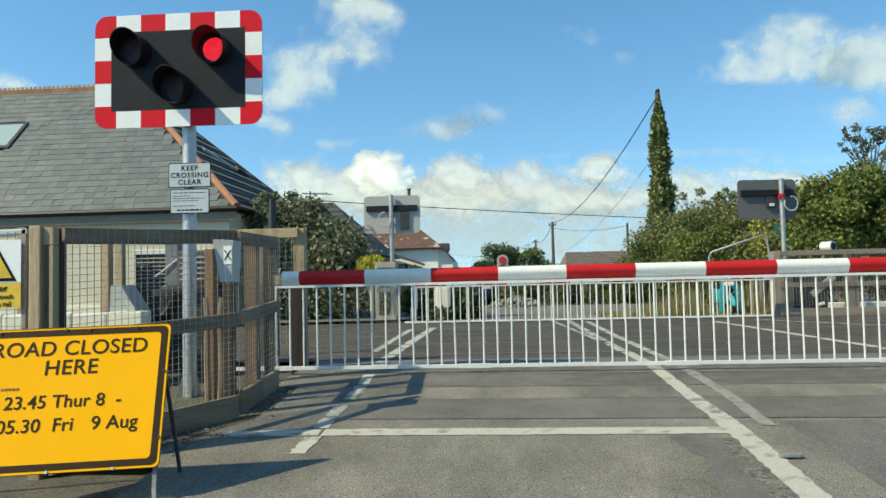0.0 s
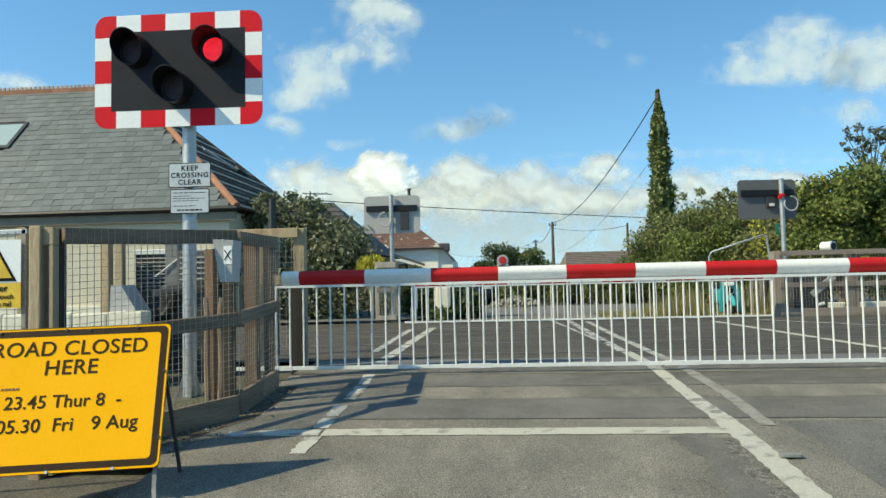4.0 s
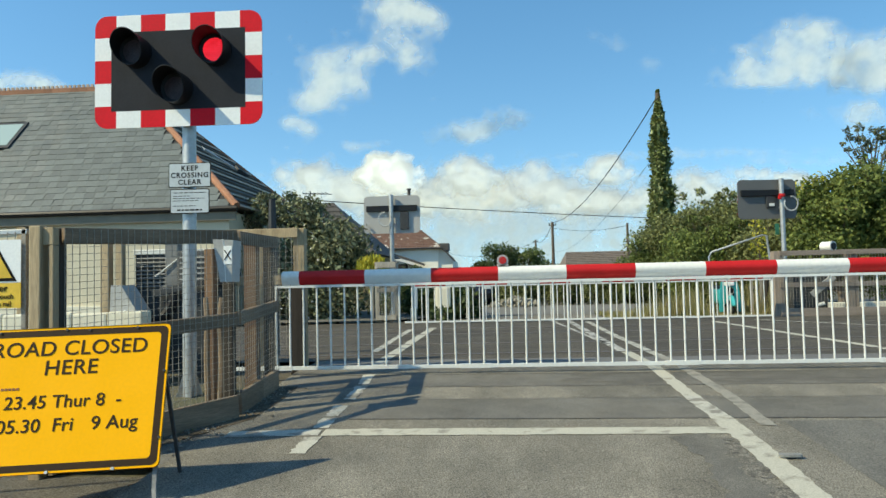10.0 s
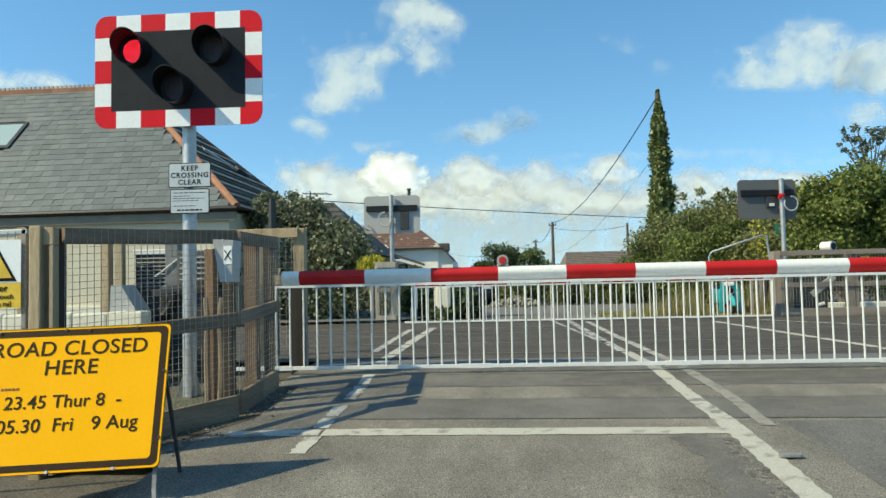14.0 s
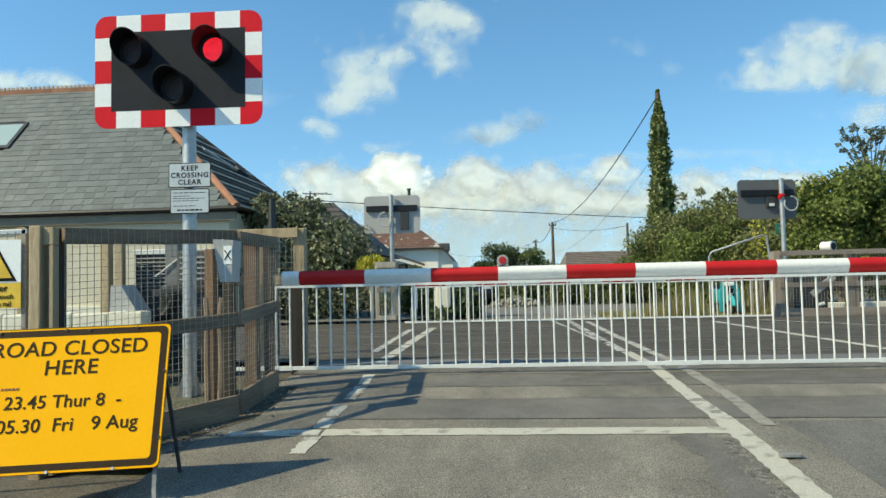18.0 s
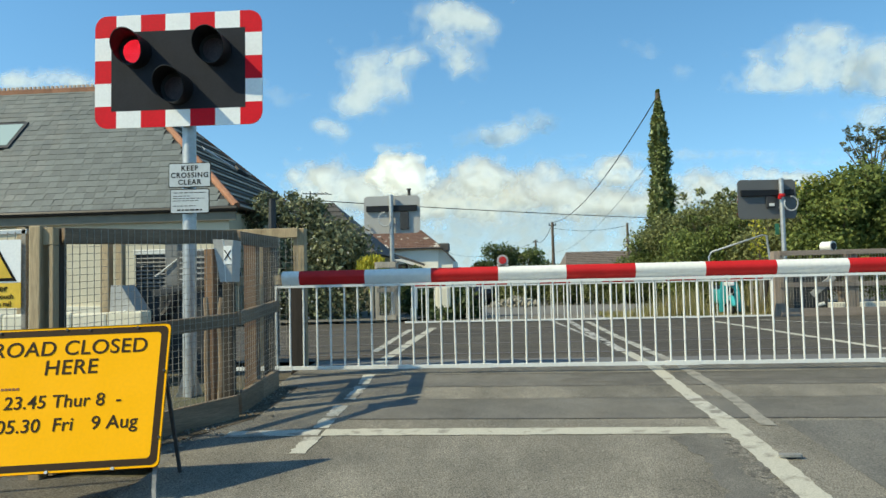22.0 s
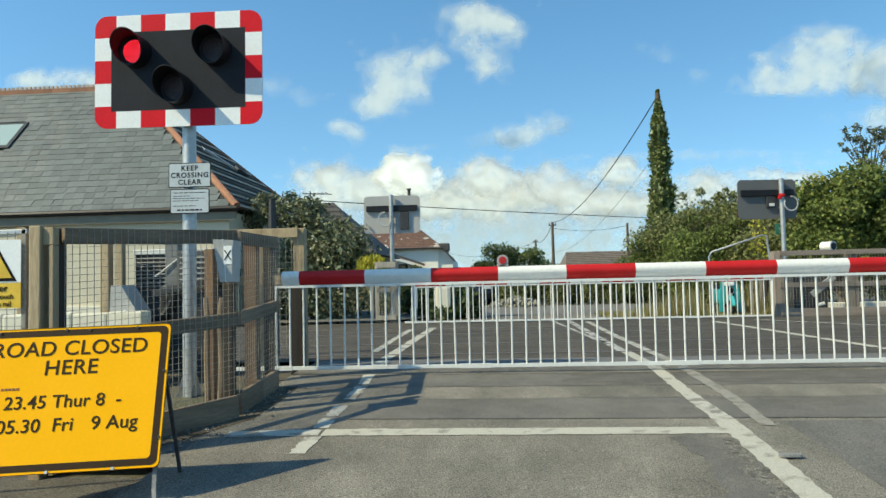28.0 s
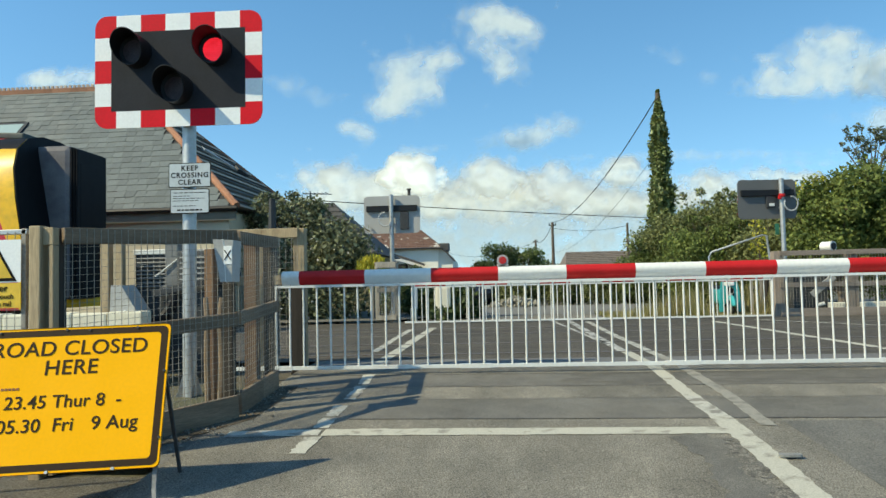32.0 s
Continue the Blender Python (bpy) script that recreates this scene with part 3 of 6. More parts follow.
# road paint
for path, w, mt, lab in (
        ([(-1.2, 4.89), (1.42, 4.875)], 0.16, LINE_WHITE, "worn white painted stop line"),
        ([(1.46, -14.0), (1.46, -6.0), (1.462, 1.0)], 0.15, LINE_WHITE, "worn white painted centre line"),
        ([(1.462, 1.0), (1.478, 3.7), (1.492, 4.4), (1.49, 5.24)], 0.15, LINE_WHITE, "worn white painted centre line"),
        ([(1.49, 5.24), (1.46, 5.86)], 0.13, LINE_WORN, "faded white painted centre line"),
        ([(1.46, 5.86), (1.437, 7.04), (1.42, 8.6)], 0.12, LINE_WHITE, "worn white painted centre line"),
        ([(1.40, 8.6), (1.40, 11), (1.41, 15.6)], 0.12, LINE_CHIPPED, "chipped white painted centre line"),
        ([(1.36, 9.8), (1.25, 12), (1.08, 15.6)], 0.07, LINE_CHIPPED, "thin chipped white centre line"),
        ([(1.73, 4.98), (1.75, 5.88), (1.70, 6.94), (1.69, 8.0)], 0.1, LINE_FAINT, "faint second white centre line"),
        ([(1.69, 8.0), (1.69, 11), (1.75, 15.0)], 0.1, LINE_WORN, "faded second white centre line"),
        ([(-1.26, 7.2), (-1.27, 8.0)], 0.12, LINE_WORN, "faded white painted edge line"),
        ([(-1.28, 8.15), (-1.27, 10.2), (-1.25, 13.8)], 0.13, LINE_WHITE, "white painted edge line across the deck"),
        ([(-1.55, 9.0), (-1.6, 11.0), (-1.62, 13.4)], 0.1, LINE_WORN, "faded white painted edge line"),
        ([(4.24, 8.1), (4.14, 11), (4.02, 14.3)], 0.13, LINE_WHITE, "white painted edge line across the deck"),
        ([(7.0, 11.2), (5.9, 12.6), (4.9, 14.6)], 0.1, LINE_WORN, "faded white painted edge line"),
        ([(-1.85, 4.86), (-1.5, 4.88), (-1.22, 4.89)], 0.15, LINE_WORN, "broken end of the white stop line"),
        ([(-6.0, 13.3), (-4.0, 13.5)], 0.1, LINE_WORN, "faded white paint mark on the deck")):
    name = "stop_line" if "stop" in lab else ("centre_line" if "centre" in lab else "edge_line")
    near = path[0][1] > -2 and path[0][1] < 9
    solid(name, strip(path, w, w, 0.0045, 0.05 if near else 0.3, 0.009 if near else 0.012), mt, lab, kind="structure")
for y0, y1, x0, x1 in ((4.42, 4.79, -1.25, -1.24), (5.0, 5.28, -1.245, -1.24), (5.32, 5.66, -1.24, -1.24), (5.86, 6.4, -1.22, -1.21), (6.46, 6.9, -1.22, -1.24)):
    solid("edge_dash", strip([(x0, y0), (x1, y1)], 0.1, 0.11, 0.0045, 0.04, 0.012), LINE_WORN, "chipped white dash of the edge line", kind="structure")

# a flat steel road stud and loose stones by the kerbs
stud = thing("road_stud", (1.6, 4.29, gz(4.29)), "flat worn grey road stud beside the centre line", "road stud")
bm = plate(round_rect(0.125, 0.05, 0.02), 0, 0.014)
bmesh.ops.transform(bm, matrix=pose(0, 0, 0.012, 90, 0, 0), verts=bm.verts[:])
part("stud_body", bm, mat("worn_stud", (0.24, 0.235, 0.215), 0.7, vary=0.25), stud)
bm = bmesh.new()
box(bm, (-0.04, -0.008, 0.01), (0.04, 0.008, 0.016))
part("reflector", bm, WHITE_FILM, stud)
rng = np.random.default_rng(5)
v, f = [], []
for _ in range(420):
    t = rng.random()
    x, y = -2.25 + 0.35 * t + rng.normal() * 0.14, 4.4 + 1.9 * t + rng.normal() * 0.12
    s = rng.uniform(0.005, 0.018)
    o = len(v)
    p = np.array([[1, 0, 0], [-1, 0, 0], [0, 1, 0], [0, -1, 0], [0, 0, 0.8], [0, 0, -0.3]]) * s * rng.uniform(0.6, 1.4, (6, 1)) + (x, y, gz(y) + s * 0.2)
    v += p.tolist()
    f += [(o + a, o + b, o + c) for a, b, c in ((0, 2, 4), (2, 1, 4), (1, 3, 4), (3, 0, 4), (2, 0, 5), (1, 2, 5), (3, 1, 5), (0, 3, 5))]
tagged(new("loose_stones", raw("loose_stones", v, f, mat("stones", (0.2, 0.18, 0.145), 0.9, island=True, piece=0.5, bump=0))), "loose grit and small stones by the fence foot", kind="stuff")


# ---- crossing signals ----
LAMP_SPOTS = ((-0.33, 0.145), (0.305, 0.135), (0.0, -0.155))
drums = {}


def signal(name, base, board_dx, board_z, label, turn=0.0, back=GREY_BACK):
    """A flashing crossing signal: steel post, chequered board, three hooded lamps, cable loops behind."""
    ob = thing(name, base, label, "crossing signal", "level crossing signals", turn)
    W, Hh, B = 1.333, 0.886, 0.132
    top = board_z + Hh / 2
    part("post", rod((0, 0, -0.05), (0, 0, top - 0.02 if turn else board_z - 0.2), 0.052, 16), STEEL, ob, "round galvanised steel post", True)
    part("post_cap", rod((0, 0, top - 0.02), (0, 0, top + 0.01), 0.056, 16) if turn else rod((0, 0, board_z - 0.2), (0, 0, board_z - 0.17), 0.056, 16), STEEL, ob)
    bm = bmesh.new()
    tube(bm, [(0, 0, -0.02), (0, 0, 0.02)], 0.14, 16)
    for k in range(4):
        a = k * math.pi / 2 + 0.4
        v = [bm.verts.new(p) for p in ((0.05 * math.cos(a), 0.05 * math.sin(a), 0.3), (0.05 * math.cos(a), 0.05 * math.sin(a), 0.02), (0.13 * math.cos(a), 0.13 * math.sin(a), 0.02))]
        q = [bm.verts.new(w.co + Vector((-math.sin(a), math.cos(a), 0)) * 0.012) for w in v]
        bm.faces.new(v), bm.faces.new(q[::-1])
        for i in range(3):
            bm.faces.new((v[i], q[i], q[(i + 1) % 3], v[(i + 1) % 3]))
    part("base_flange", bm, STEEL, ob, "finned steel base flange")
    fy = -0.1
    tb, loop = (0.12, -1) if board_dx > 0.1 else (-0.4, 1)
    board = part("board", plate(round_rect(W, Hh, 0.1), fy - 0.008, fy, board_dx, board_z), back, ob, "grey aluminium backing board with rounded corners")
    part("black_panel", plate([(W / 2 - B, Hh / 2 - B), (-W / 2 + B, Hh / 2 - B), (-W / 2 + B, -Hh / 2 + B), (W / 2 - B, -Hh / 2 + B)], fy - 0.011, fy - 0.008, board_dx, board_z), BLACK_PANEL, board, "matt black centre panel")
    # chequers
    xs = [-W / 2, -W / 2 + 0.173]
    xs += [xs[1] + (W - 0.346) / 5 * k for k in range(1, 6)] + [W / 2]
    zs = [Hh / 2, Hh / 2 - 0.173] + [Hh / 2 - 0.173 - 0.18 * k for k in (1, 2, 3)] + [-Hh / 2]
    for edge in (1, -1):
        for i in range(7):
            red = i % 2 == 0
            if i in (0, 6):
                sx = -1 if i == 0 else 1
                arc = [(W / 2 - 0.1 + 0.1 * math.sin(radians(a)), Hh / 2 - 0.1 + 0.1 * math.cos(radians(a))) for a in range(0, 91, 15)]
                pts = [(W / 2 - 0.173, Hh / 2)] + arc + [(W / 2, Hh / 2 - 0.173), (W / 2 - B, Hh / 2 - 0.173), (W / 2 - B, Hh / 2 - B), (W / 2 - 0.173, Hh / 2 - B)]
                bm = plate([(x * sx, z * edge) for x, z in pts], fy - 0.0105, fy - 0.008, board_dx, board_z)
            else:
                z0, z1 = edge * Hh / 2, edge * (Hh / 2 - B)
                bm = plate([(xs[i], z0), (xs[i + 1], z0), (xs[i + 1], z1), (xs[i], z1)], fy - 0.0105, fy - 0.008, board_dx, board_z)
            part("red_square" if red else "white_square", bm, RED_FILM if red else WHITE_FILM, board)
        for i in (1, 2, 3):
            red = i == 2
            x0, x1 = edge * W / 2, edge * (W / 2 - B)
            bm = plate([(x0, zs[i]), (x1, zs[i]), (x1, zs[i + 1]), (x0, zs[i + 1])], fy - 0.0105, fy - 0.008, board_dx, board_z)
            part("red_square" if red else "white_square", bm, RED_FILM if red else WHITE_FILM, board)
    # lamps: a hood, a rim and a round lens that turns between its dark and its lit side
    for k, (lx, lz) in enumerate(LAMP_SPOTS):
        cx, cz = board_dx + lx, board_z + lz
        lamp = thing("lamp", pose(cx, fy - 0.011, cz), "", "")
        lamp.parent = ob
        bm = bmesh.new()
        n = 28
        rows = []
        for r, d in ((0.123, 0.0), (0.123, 1.0), (0.117, 1.0), (0.117, 0.0)):
            ring = []
            for j in range(n):
                a = 2 * math.pi * j / n
                length = 0.1 + 0.14 * (0.5 + 0.5 * math.sin(a + 0.1)) ** 0.9
                ring.append(bm.verts.new((r * math.cos(a), -length * d, r * math.sin(a))))
            rows.append(ring)
        for a, b in zip(rows, rows[1:]):
            for j in range(n):
                bm.faces.new((a[j], a[(j + 1) % n], b[(j + 1) % n], b[j]))
        part("hood", bm, BLACK_PLASTIC, lamp, "deep black cylindrical hood", True)
        bm = bmesh.new()
        a = [bm.verts.new((0.122 * math.cos(2 * math.pi * j / n), -0.042, 0.122 * math.sin(2 * math.pi * j / n))) for j in range(n)]
        b = [bm.verts.new((0.09 * math.cos(2 * math.pi * j / n), -0.036, 0.09 * math.sin(2 * math.pi * j / n))) for j in range(n)]
        for j in range(n):
            bm.faces.new((a[j], a[(j + 1) % n], b[(j + 1) % n], b[j]))
        part("lens_rim", bm, BLACK_PLASTIC, lamp)
        if turn:
            part("lens", rod((0, -0.014, 0), (0, -0.006, 0), 0.108, 24), DARK_LENS, lamp, "unlit lamp lens")
            continue
        bm = bmesh.new()
        tube(bm, [(0, -0.006, 0), (0, 0.006, 0)], 0.1, 28)
        for face in bm.faces:
            face.material_index = 1 if face.calc_center_median().y < -0.005 else 0
        drum = part("lens", bm, [DARK_LENS, LIT_RED], lamp, "round lamp lens of fine cells")
        drum.matrix_basis = pose(0, -0.028, 0, 0, 0, 178)
        drums[k] = drum
        part("lamp_housing", rod((0, 0.012, 0), (0, 0.1, 0), 0.118, 20), BLACK_PLASTIC, lamp, "black lamp housing behind the board", True)
    part("cross_rail", soft_box((board_dx - 0.6, fy + 0.004, board_z + 0.07), (board_dx + 0.6, fy + 0.07 if turn else fy + 0.02, board_z + 0.21), 0.01), BLACK_PLASTIC, ob, "dark box section behind the board")
    part("terminal_box", soft_box((tb if turn else -0.16, fy + 0.004, board_z - (0.36 if board_dx < 0.1 else 0.2)), (tb + 0.2 if turn else 0.16, fy + 0.06 if turn else fy + 0.02, board_z + 0.05), 0.012), DARK_GREY if turn else BLACK_PLASTIC, ob, "dark terminal box behind the board")
    bm = bmesh.new()
    tube(bm, [(loop * (0.13 + 0.15 * math.sin(a)), fy + 0.26, board_z - 0.13 + 0.16 * math.cos(a)) for a in [x * math.pi / 12 for x in range(0, 21)]], 0.017, 6)
    part("cable_loop", bm, GREY_PAINT, ob, "looped pale grey cable", True)
    part("board_clamp", rod((0, -0.1, board_z - 0.2), (0, 0.0, board_z - 0.2), 0.035, 10), STEEL, ob)
    return ob


NEAR = Matrix.Translation(EYE) @ Matrix.Scale(1.145, 4) @ Matrix.Translation(-Vector(EYE))
near_signal = signal("crossing_signal", NEAR @ pose(-2.4025, 5.55, gz(5.55) - 0.02, 0, 0.3, 0), -0.0445, 2.543 - gz(5.55), "crossing signal with red-white chequered board, twin red flashing lamps")
signal("crossing_signal", (-2.47, 17.0, 0), 0.0, 2.48, "crossing signal seen from its grey back beside the far fence", 180)
# this back's grey is darkened in its colour for the sun only grazing it
far_right = signal("crossing_signal", (6.36, 16.9, 0), 0.29, 2.56, "crossing signal seen from its grey back, darkened for shade, red clamp on post", 186, mat("shaded_board_back", (0.115, 0.115, 0.11), 0.6, vary=0.08, scale=3, second=(0.135, 0.133, 0.125), bump=0.02))
part("label_plate", soft_box((0.15, -0.038, 2.4), (0.27, -0.03, 2.46), 0.002), WHITE_PAINT, far_right, "small white label on the terminal box")
part("red_clamp", rod((0, 0.02, 2.6), (0, 0.025, 2.67), 0.07, 12), RED_PAINT, far_right, "bright red clamp on the post")
part("clamp_tail", soft_box((0.03, 0.03, 2.54), (0.11, 0.09, 2.63), 0.02), RED_PAINT, far_right, "loose end of the red clamp")
bm = bmesh.new()
box(bm, (0.1, 0.02, 1.75), (0.19, 0.03, 2.0))
part("number_plate", bm, mat("green_plate", (0.03, 0.16, 0.08), 0.5), far_right, "small green plate on the post")
# plates on the near post
S0 = gz(5.55) - 0.02
for w, h, cz, nm, lab in ((0.335, 0.19, 1.705, "keep_clear_plate", "pale grey plate with black border and lettering"), (0.31, 0.19, 1.502, "notice_plate", "pale grey notice plate with small black text")):
    z0 = cz - S0
    pl = part(nm, plate(round_rect(w, h, 0.012), -0.075, -0.07, 0.034, z0), BLACK_INK, near_signal, lab)
    part("plate_face", plate(round_rect(w - 0.012, h - 0.012, 0.008), -0.0775, -0.0748, 0.034, z0), GREY_PLATE, pl)
    if nm == "keep_clear_plate":
        for i, t in enumerate(("KEEP", "CROSSING", "CLEAR")):
            lettering("lettering", t, 0.055, pose(0.034, -0.0785, z0 + 0.035 - 0.054 * i), BLACK_INK, pl, stretch=1.18, bold=0.0012)
    else:
        bm = bmesh.new()
        for x0, x1, zz, t in ((-0.13, 0.13, 0.066, 0.009), (-0.13, 0.0, 0.04, 0.008), (-0.13, 0.12, 0.022, 0.008), (-0.13, 0.07, 0.004, 0.008), (-0.13, 0.05, -0.036, 0.008), (-0.1, 0.1, -0.068, 0.018)):
            x = x0
            while x < x1 - 0.01:
                k = min(x + 0.018 + 0.022 * rng.random(), x1)
                box(bm, (0.034 + x, -0.0786, z0 + zz - t * 0.32), (0.034 + k, -0.0778, z0 + zz + t * 0.32))
                x = k + 0.008
        tagged(part("text_bars", bm, BLACK_INK, pl), kind="stuff")


# ---- barriers ----
def barrier(name, y, x0, x1, tip, z_top, seed_red, label, lamp_x):
    """A lowered boom with red and white bands and a skirt of white bars. tip: the free end (x0 or x1)."""
    ob = thing(name, (x0, y, 0), label, "level crossing barrier", "lowered barriers")
    z0, z1 = z_top - 0.135, z_top
    L = x1 - x0
    sec = [(-0.02, z0), (-0.046, z0 + 0.035), (-0.058, z0 + 0.066), (-0.06, z0 + 0.08), (-0.052, z0 + 0.106), (-0.02, z1), (0.02, z1), (0.05, z0 + 0.106), (0.06, z0 + 0.072), (0.05, z0 + 0.035), (0.028, z0)]
    marks = [0.0, 0.17]
    while marks[-1] < L - 0.05:
        marks.append(min(marks[-1] + 0.6385, L))
    for i, (a, b) in enumerate(zip(marks, marks[1:])):
        if tip == "right":
            a, b = L - b, L - a
        bm = bmesh.new()
        r0, r1 = [[bm.verts.new((x, p, q)) for p, q in sec] for x in (a, b)]
        for j in range(len(sec)):
            k = (j + 1) % len(sec)
            bm.faces.new((r0[j], r0[k], r1[k], r1[j]))
        bm.faces.new(r0), bm.faces.new(r1[::-1])
        part("boom_band", bm, RED_PAINT if i % 2 == 1 else WHITE_PAINT, ob, "glossy red boom section" if i % 2 == 1 else "white boom section", True)
    bm = bmesh.new()
    box(bm, (-0.06 if tip == "left" else 0.0, -0.078, z0 - 0.026), (L, -0.045, z0 - 0.002))
    part("top_rail", bm, WHITE_PAINT, ob, "white skirt top rail")
    bm = bmesh.new()
    for k in range(int(L / 1.9) + 1):
        box(bm, (k * 1.9 - 0.07 * (k > 0), -0.075, 0.032), (min((k + 1) * 1.9, L), -0.043, 0.064))
        box(bm, (k * 1.9 - 0.2, -0.079, 0.028), (k * 1.9 + 0.1, -0.039, 0.068))
    if tip == "left":
        box(bm, (-0.5, -0.075, 0.032), (0.0, -0.043, 0.064))
    part("bottom_rail", bm, WHITE_PAINT, ob, "white skirt bottom rail with sleeve joints")
    bar = finish("skirt_bar", rod((0, 0, 0.06), (0, 0, z0 - 0.01), 0.0092, 8), WHITE_PAINT, True)
    n = int(L / 0.132)
    for k in range(n + 1):
        piece("skirt_bar", bar, ob, pose(min((-0.05 if tip == "left" else 0.03) + k * 0.1322, L - 0.012), -0.06, 0, 0, rng.normal() * 0.25))
    if lamp_x is not None:
        lx = lamp_x - x0
        lamp = part("boom_lamp", plate([(0.055 * math.cos(a), 0.055 * math.sin(a)) for a in [k * math.pi / 10 for k in range(20)]], -0.03, 0.03, lx, z1 + 0.055), GREY_PAINT, ob, "small round red boom lamp in a grey housing")
        part("red_lens", plate([(0.036 * math.cos(a), 0.036 * math.sin(a)) for a in [k * math.pi / 10 for k in range(20)]], -0.036, -0.03, lx, z1 + 0.057), RED_LENS, lamp)
        part("lamp_foot", soft_box((lx - 0.055, -0.03, z1 - 0.004), (lx + 0.055, 0.03, z1 + 0.02), 0.004), GREY_PAINT, lamp)
    return ob


barrier("level_crossing_barrier", 7.0, -2.09, 5.6, "left", 0.975, 1, "lowered red and white boom with white barred skirt, near side", 0.04)
barrier("level_crossing_barrier", 15.2, -1.76, 5.45, "right", 0.915, 0, "lowered red and white boom with white barred skirt, far side", None)


def machine(name, place, label, turn=0.0, s=1.0, paint=GREY_PAINT):
    ob = thing(name, place, label, "barrier machine", "barrier machines", turn)
    part("cabinet", soft_box((-0.32 * s, -0.25 * s, 0), (0.32 * s, 0.25 * s, 0.85 * s), 0.02), paint, ob, "painted steel cabinet")
    bm = plate([(-0.36 * s, 0.85 * s), (0.36 * s, 0.85 * s), (0.36 * s, 0.95 * s), (-0.2 * s, 1.18 * s), (-0.36 * s, 1.1 * s)], -0.27 * s, 0.27 * s)
    part("lid", bm, paint, ob, "sloping grey lid")
    part("arm", beam((0.2 * s, -0.3 * s, 0.9 * s), (-0.65 * s, -0.3 * s, 0.72 * s), 0.05, 0.14, 0.01), STEEL, ob, "steel boom arm")
    part("counterweight", soft_box((-0.75 * s, -0.36 * s, 0.5 * s), (-0.5 * s, -0.24 * s, 0.86 * s), 0.01), DARK_GREY, ob, "dark iron counterweight")
    return ob


machine("barrier_machine", (5.95, 7.25, 0), "grey steel barrier machine with sloping lid, beside the road")
machine("barrier_machine", (6.5, 16.25, 0), "dark grey barrier machine behind the mesh fence", 180, paint=DARK_GREY)


ob = thing("gate_operator", (6.72, 16.0, 0), "dark post unit with pale diagonal arm behind fence", "barrier machine")
part("column", soft_box((-0.1, -0.1, 0), (0.1, 0.1, 0.62), 0.015), DARK_GREY, ob, "dark steel column")
part("diagonal_arm", beam((-0.22, -0.12, 0.42), (0.24, -0.12, 0.8), 0.05, 0.13, 0.01), GREY_PAINT, ob, "pale grey diagonal arm")
part("white_stub", rod((-0.12, -0.13, 0.2), (0.02, -0.13, 0.24), 0.04, 10), WHITE_PAINT, ob, "short white stub")


# ---- fences ----
def fence(name, pts, tops, label, post_w=0.1, rails=(0.72,), kick=True, mesh=True, posts=None, mt=None, cell=0.043, group="timber and mesh fences", seed=1, rail_h=0.1, gauge=0.0016, over=0.04):
    """Timber posts, rails and a welded wire mesh along points of the plan. tops: heights of the top edge."""
    p0 = Vector((*pts[0], gz(pts[0][1])))
    ob = thing(name, p0, label, "fence", group)
    post_mt, rail_mt = mt or (WOOD, WOOD_FLAT)
    for i, (p, t) in enumerate(zip(pts, tops)):
        g = gz(p[1])
        q = Vector((p[0], p[1], g)) - p0
        if posts is None or posts[i]:
            pw = (0.075 if posts and posts[i] > 2 else post_w) / 2
            part("post", soft_box((q.x - pw, q.y - pw, q.z - 0.2), (q.x + pw, q.y + pw, t - p0.z), 0.007), {2: WOOD_RED, 3: WOOD_SHADE_DARK, 4: WOOD_SHADE_DARK}.get(posts[i] if posts else 1, post_mt), ob)
    for (p, q), (ta, tb) in zip(zip(pts, pts[1:]), zip(tops, tops[1:])):
        a = Vector((p[0], p[1], gz(p[1]))) - p0
        b = Vector((q[0], q[1], gz(q[1]))) - p0
        d = (b - a).normalized()
        out = Vector((d.y, -d.x, 0))
        if out.y > 0:
            out = -out
        off = out * (post_w / 2 + 0.02)
        za, zb = ta - p0.z - rail_h / 2, tb - p0.z - rail_h / 2
        part("top_rail", beam((a.x + off.x, a.y + off.y, za), (b.x + off.x, b.y + off.y, zb), 0.045, rail_h), rail_mt, ob, "weathered grey-brown top rail")
        for r in rails:
            part("rail", beam((a.x + off.x, a.y + off.y, a.z + r), (b.x + off.x, b.y + off.y, b.z + r), 0.045, 0.1), rail_mt, ob)
        if kick:
            part("kick_board", beam((a.x + off.x, a.y + off.y, a.z + 0.08), (b.x + off.x, b.y + off.y, b.z + 0.08), 0.04, 0.17), rail_mt, ob, "low timber kick board")
        if mesh:
            bm = bmesh.new()
            L = (b.xy - a.xy).length
            n = max(1, int(L / cell))
            s = gauge
            mo = out * (post_w / 2 + 0.046)
            for k in range(n + 1):
                u = k / n
                c = a.lerp(b, u) + mo
                box(bm, (c.x - s, c.y - s, c.z + (0.168 if kick else 0.05)), (c.x + s, c.y + s, za + (zb - za) * u + over))
            m = int((ta - 0.04 - rail_h / 2 + over - gz(p[1])) / cell)
            for k in range(4 if kick else 1, m):
                tube(bm, [a + mo + Vector((0, 0, k * cell)), b + mo + Vector((0, 0, k * cell))], s, 4)
            part("wire_mesh", bm, WIRE, ob, "galvanised welded wire mesh")
    return ob


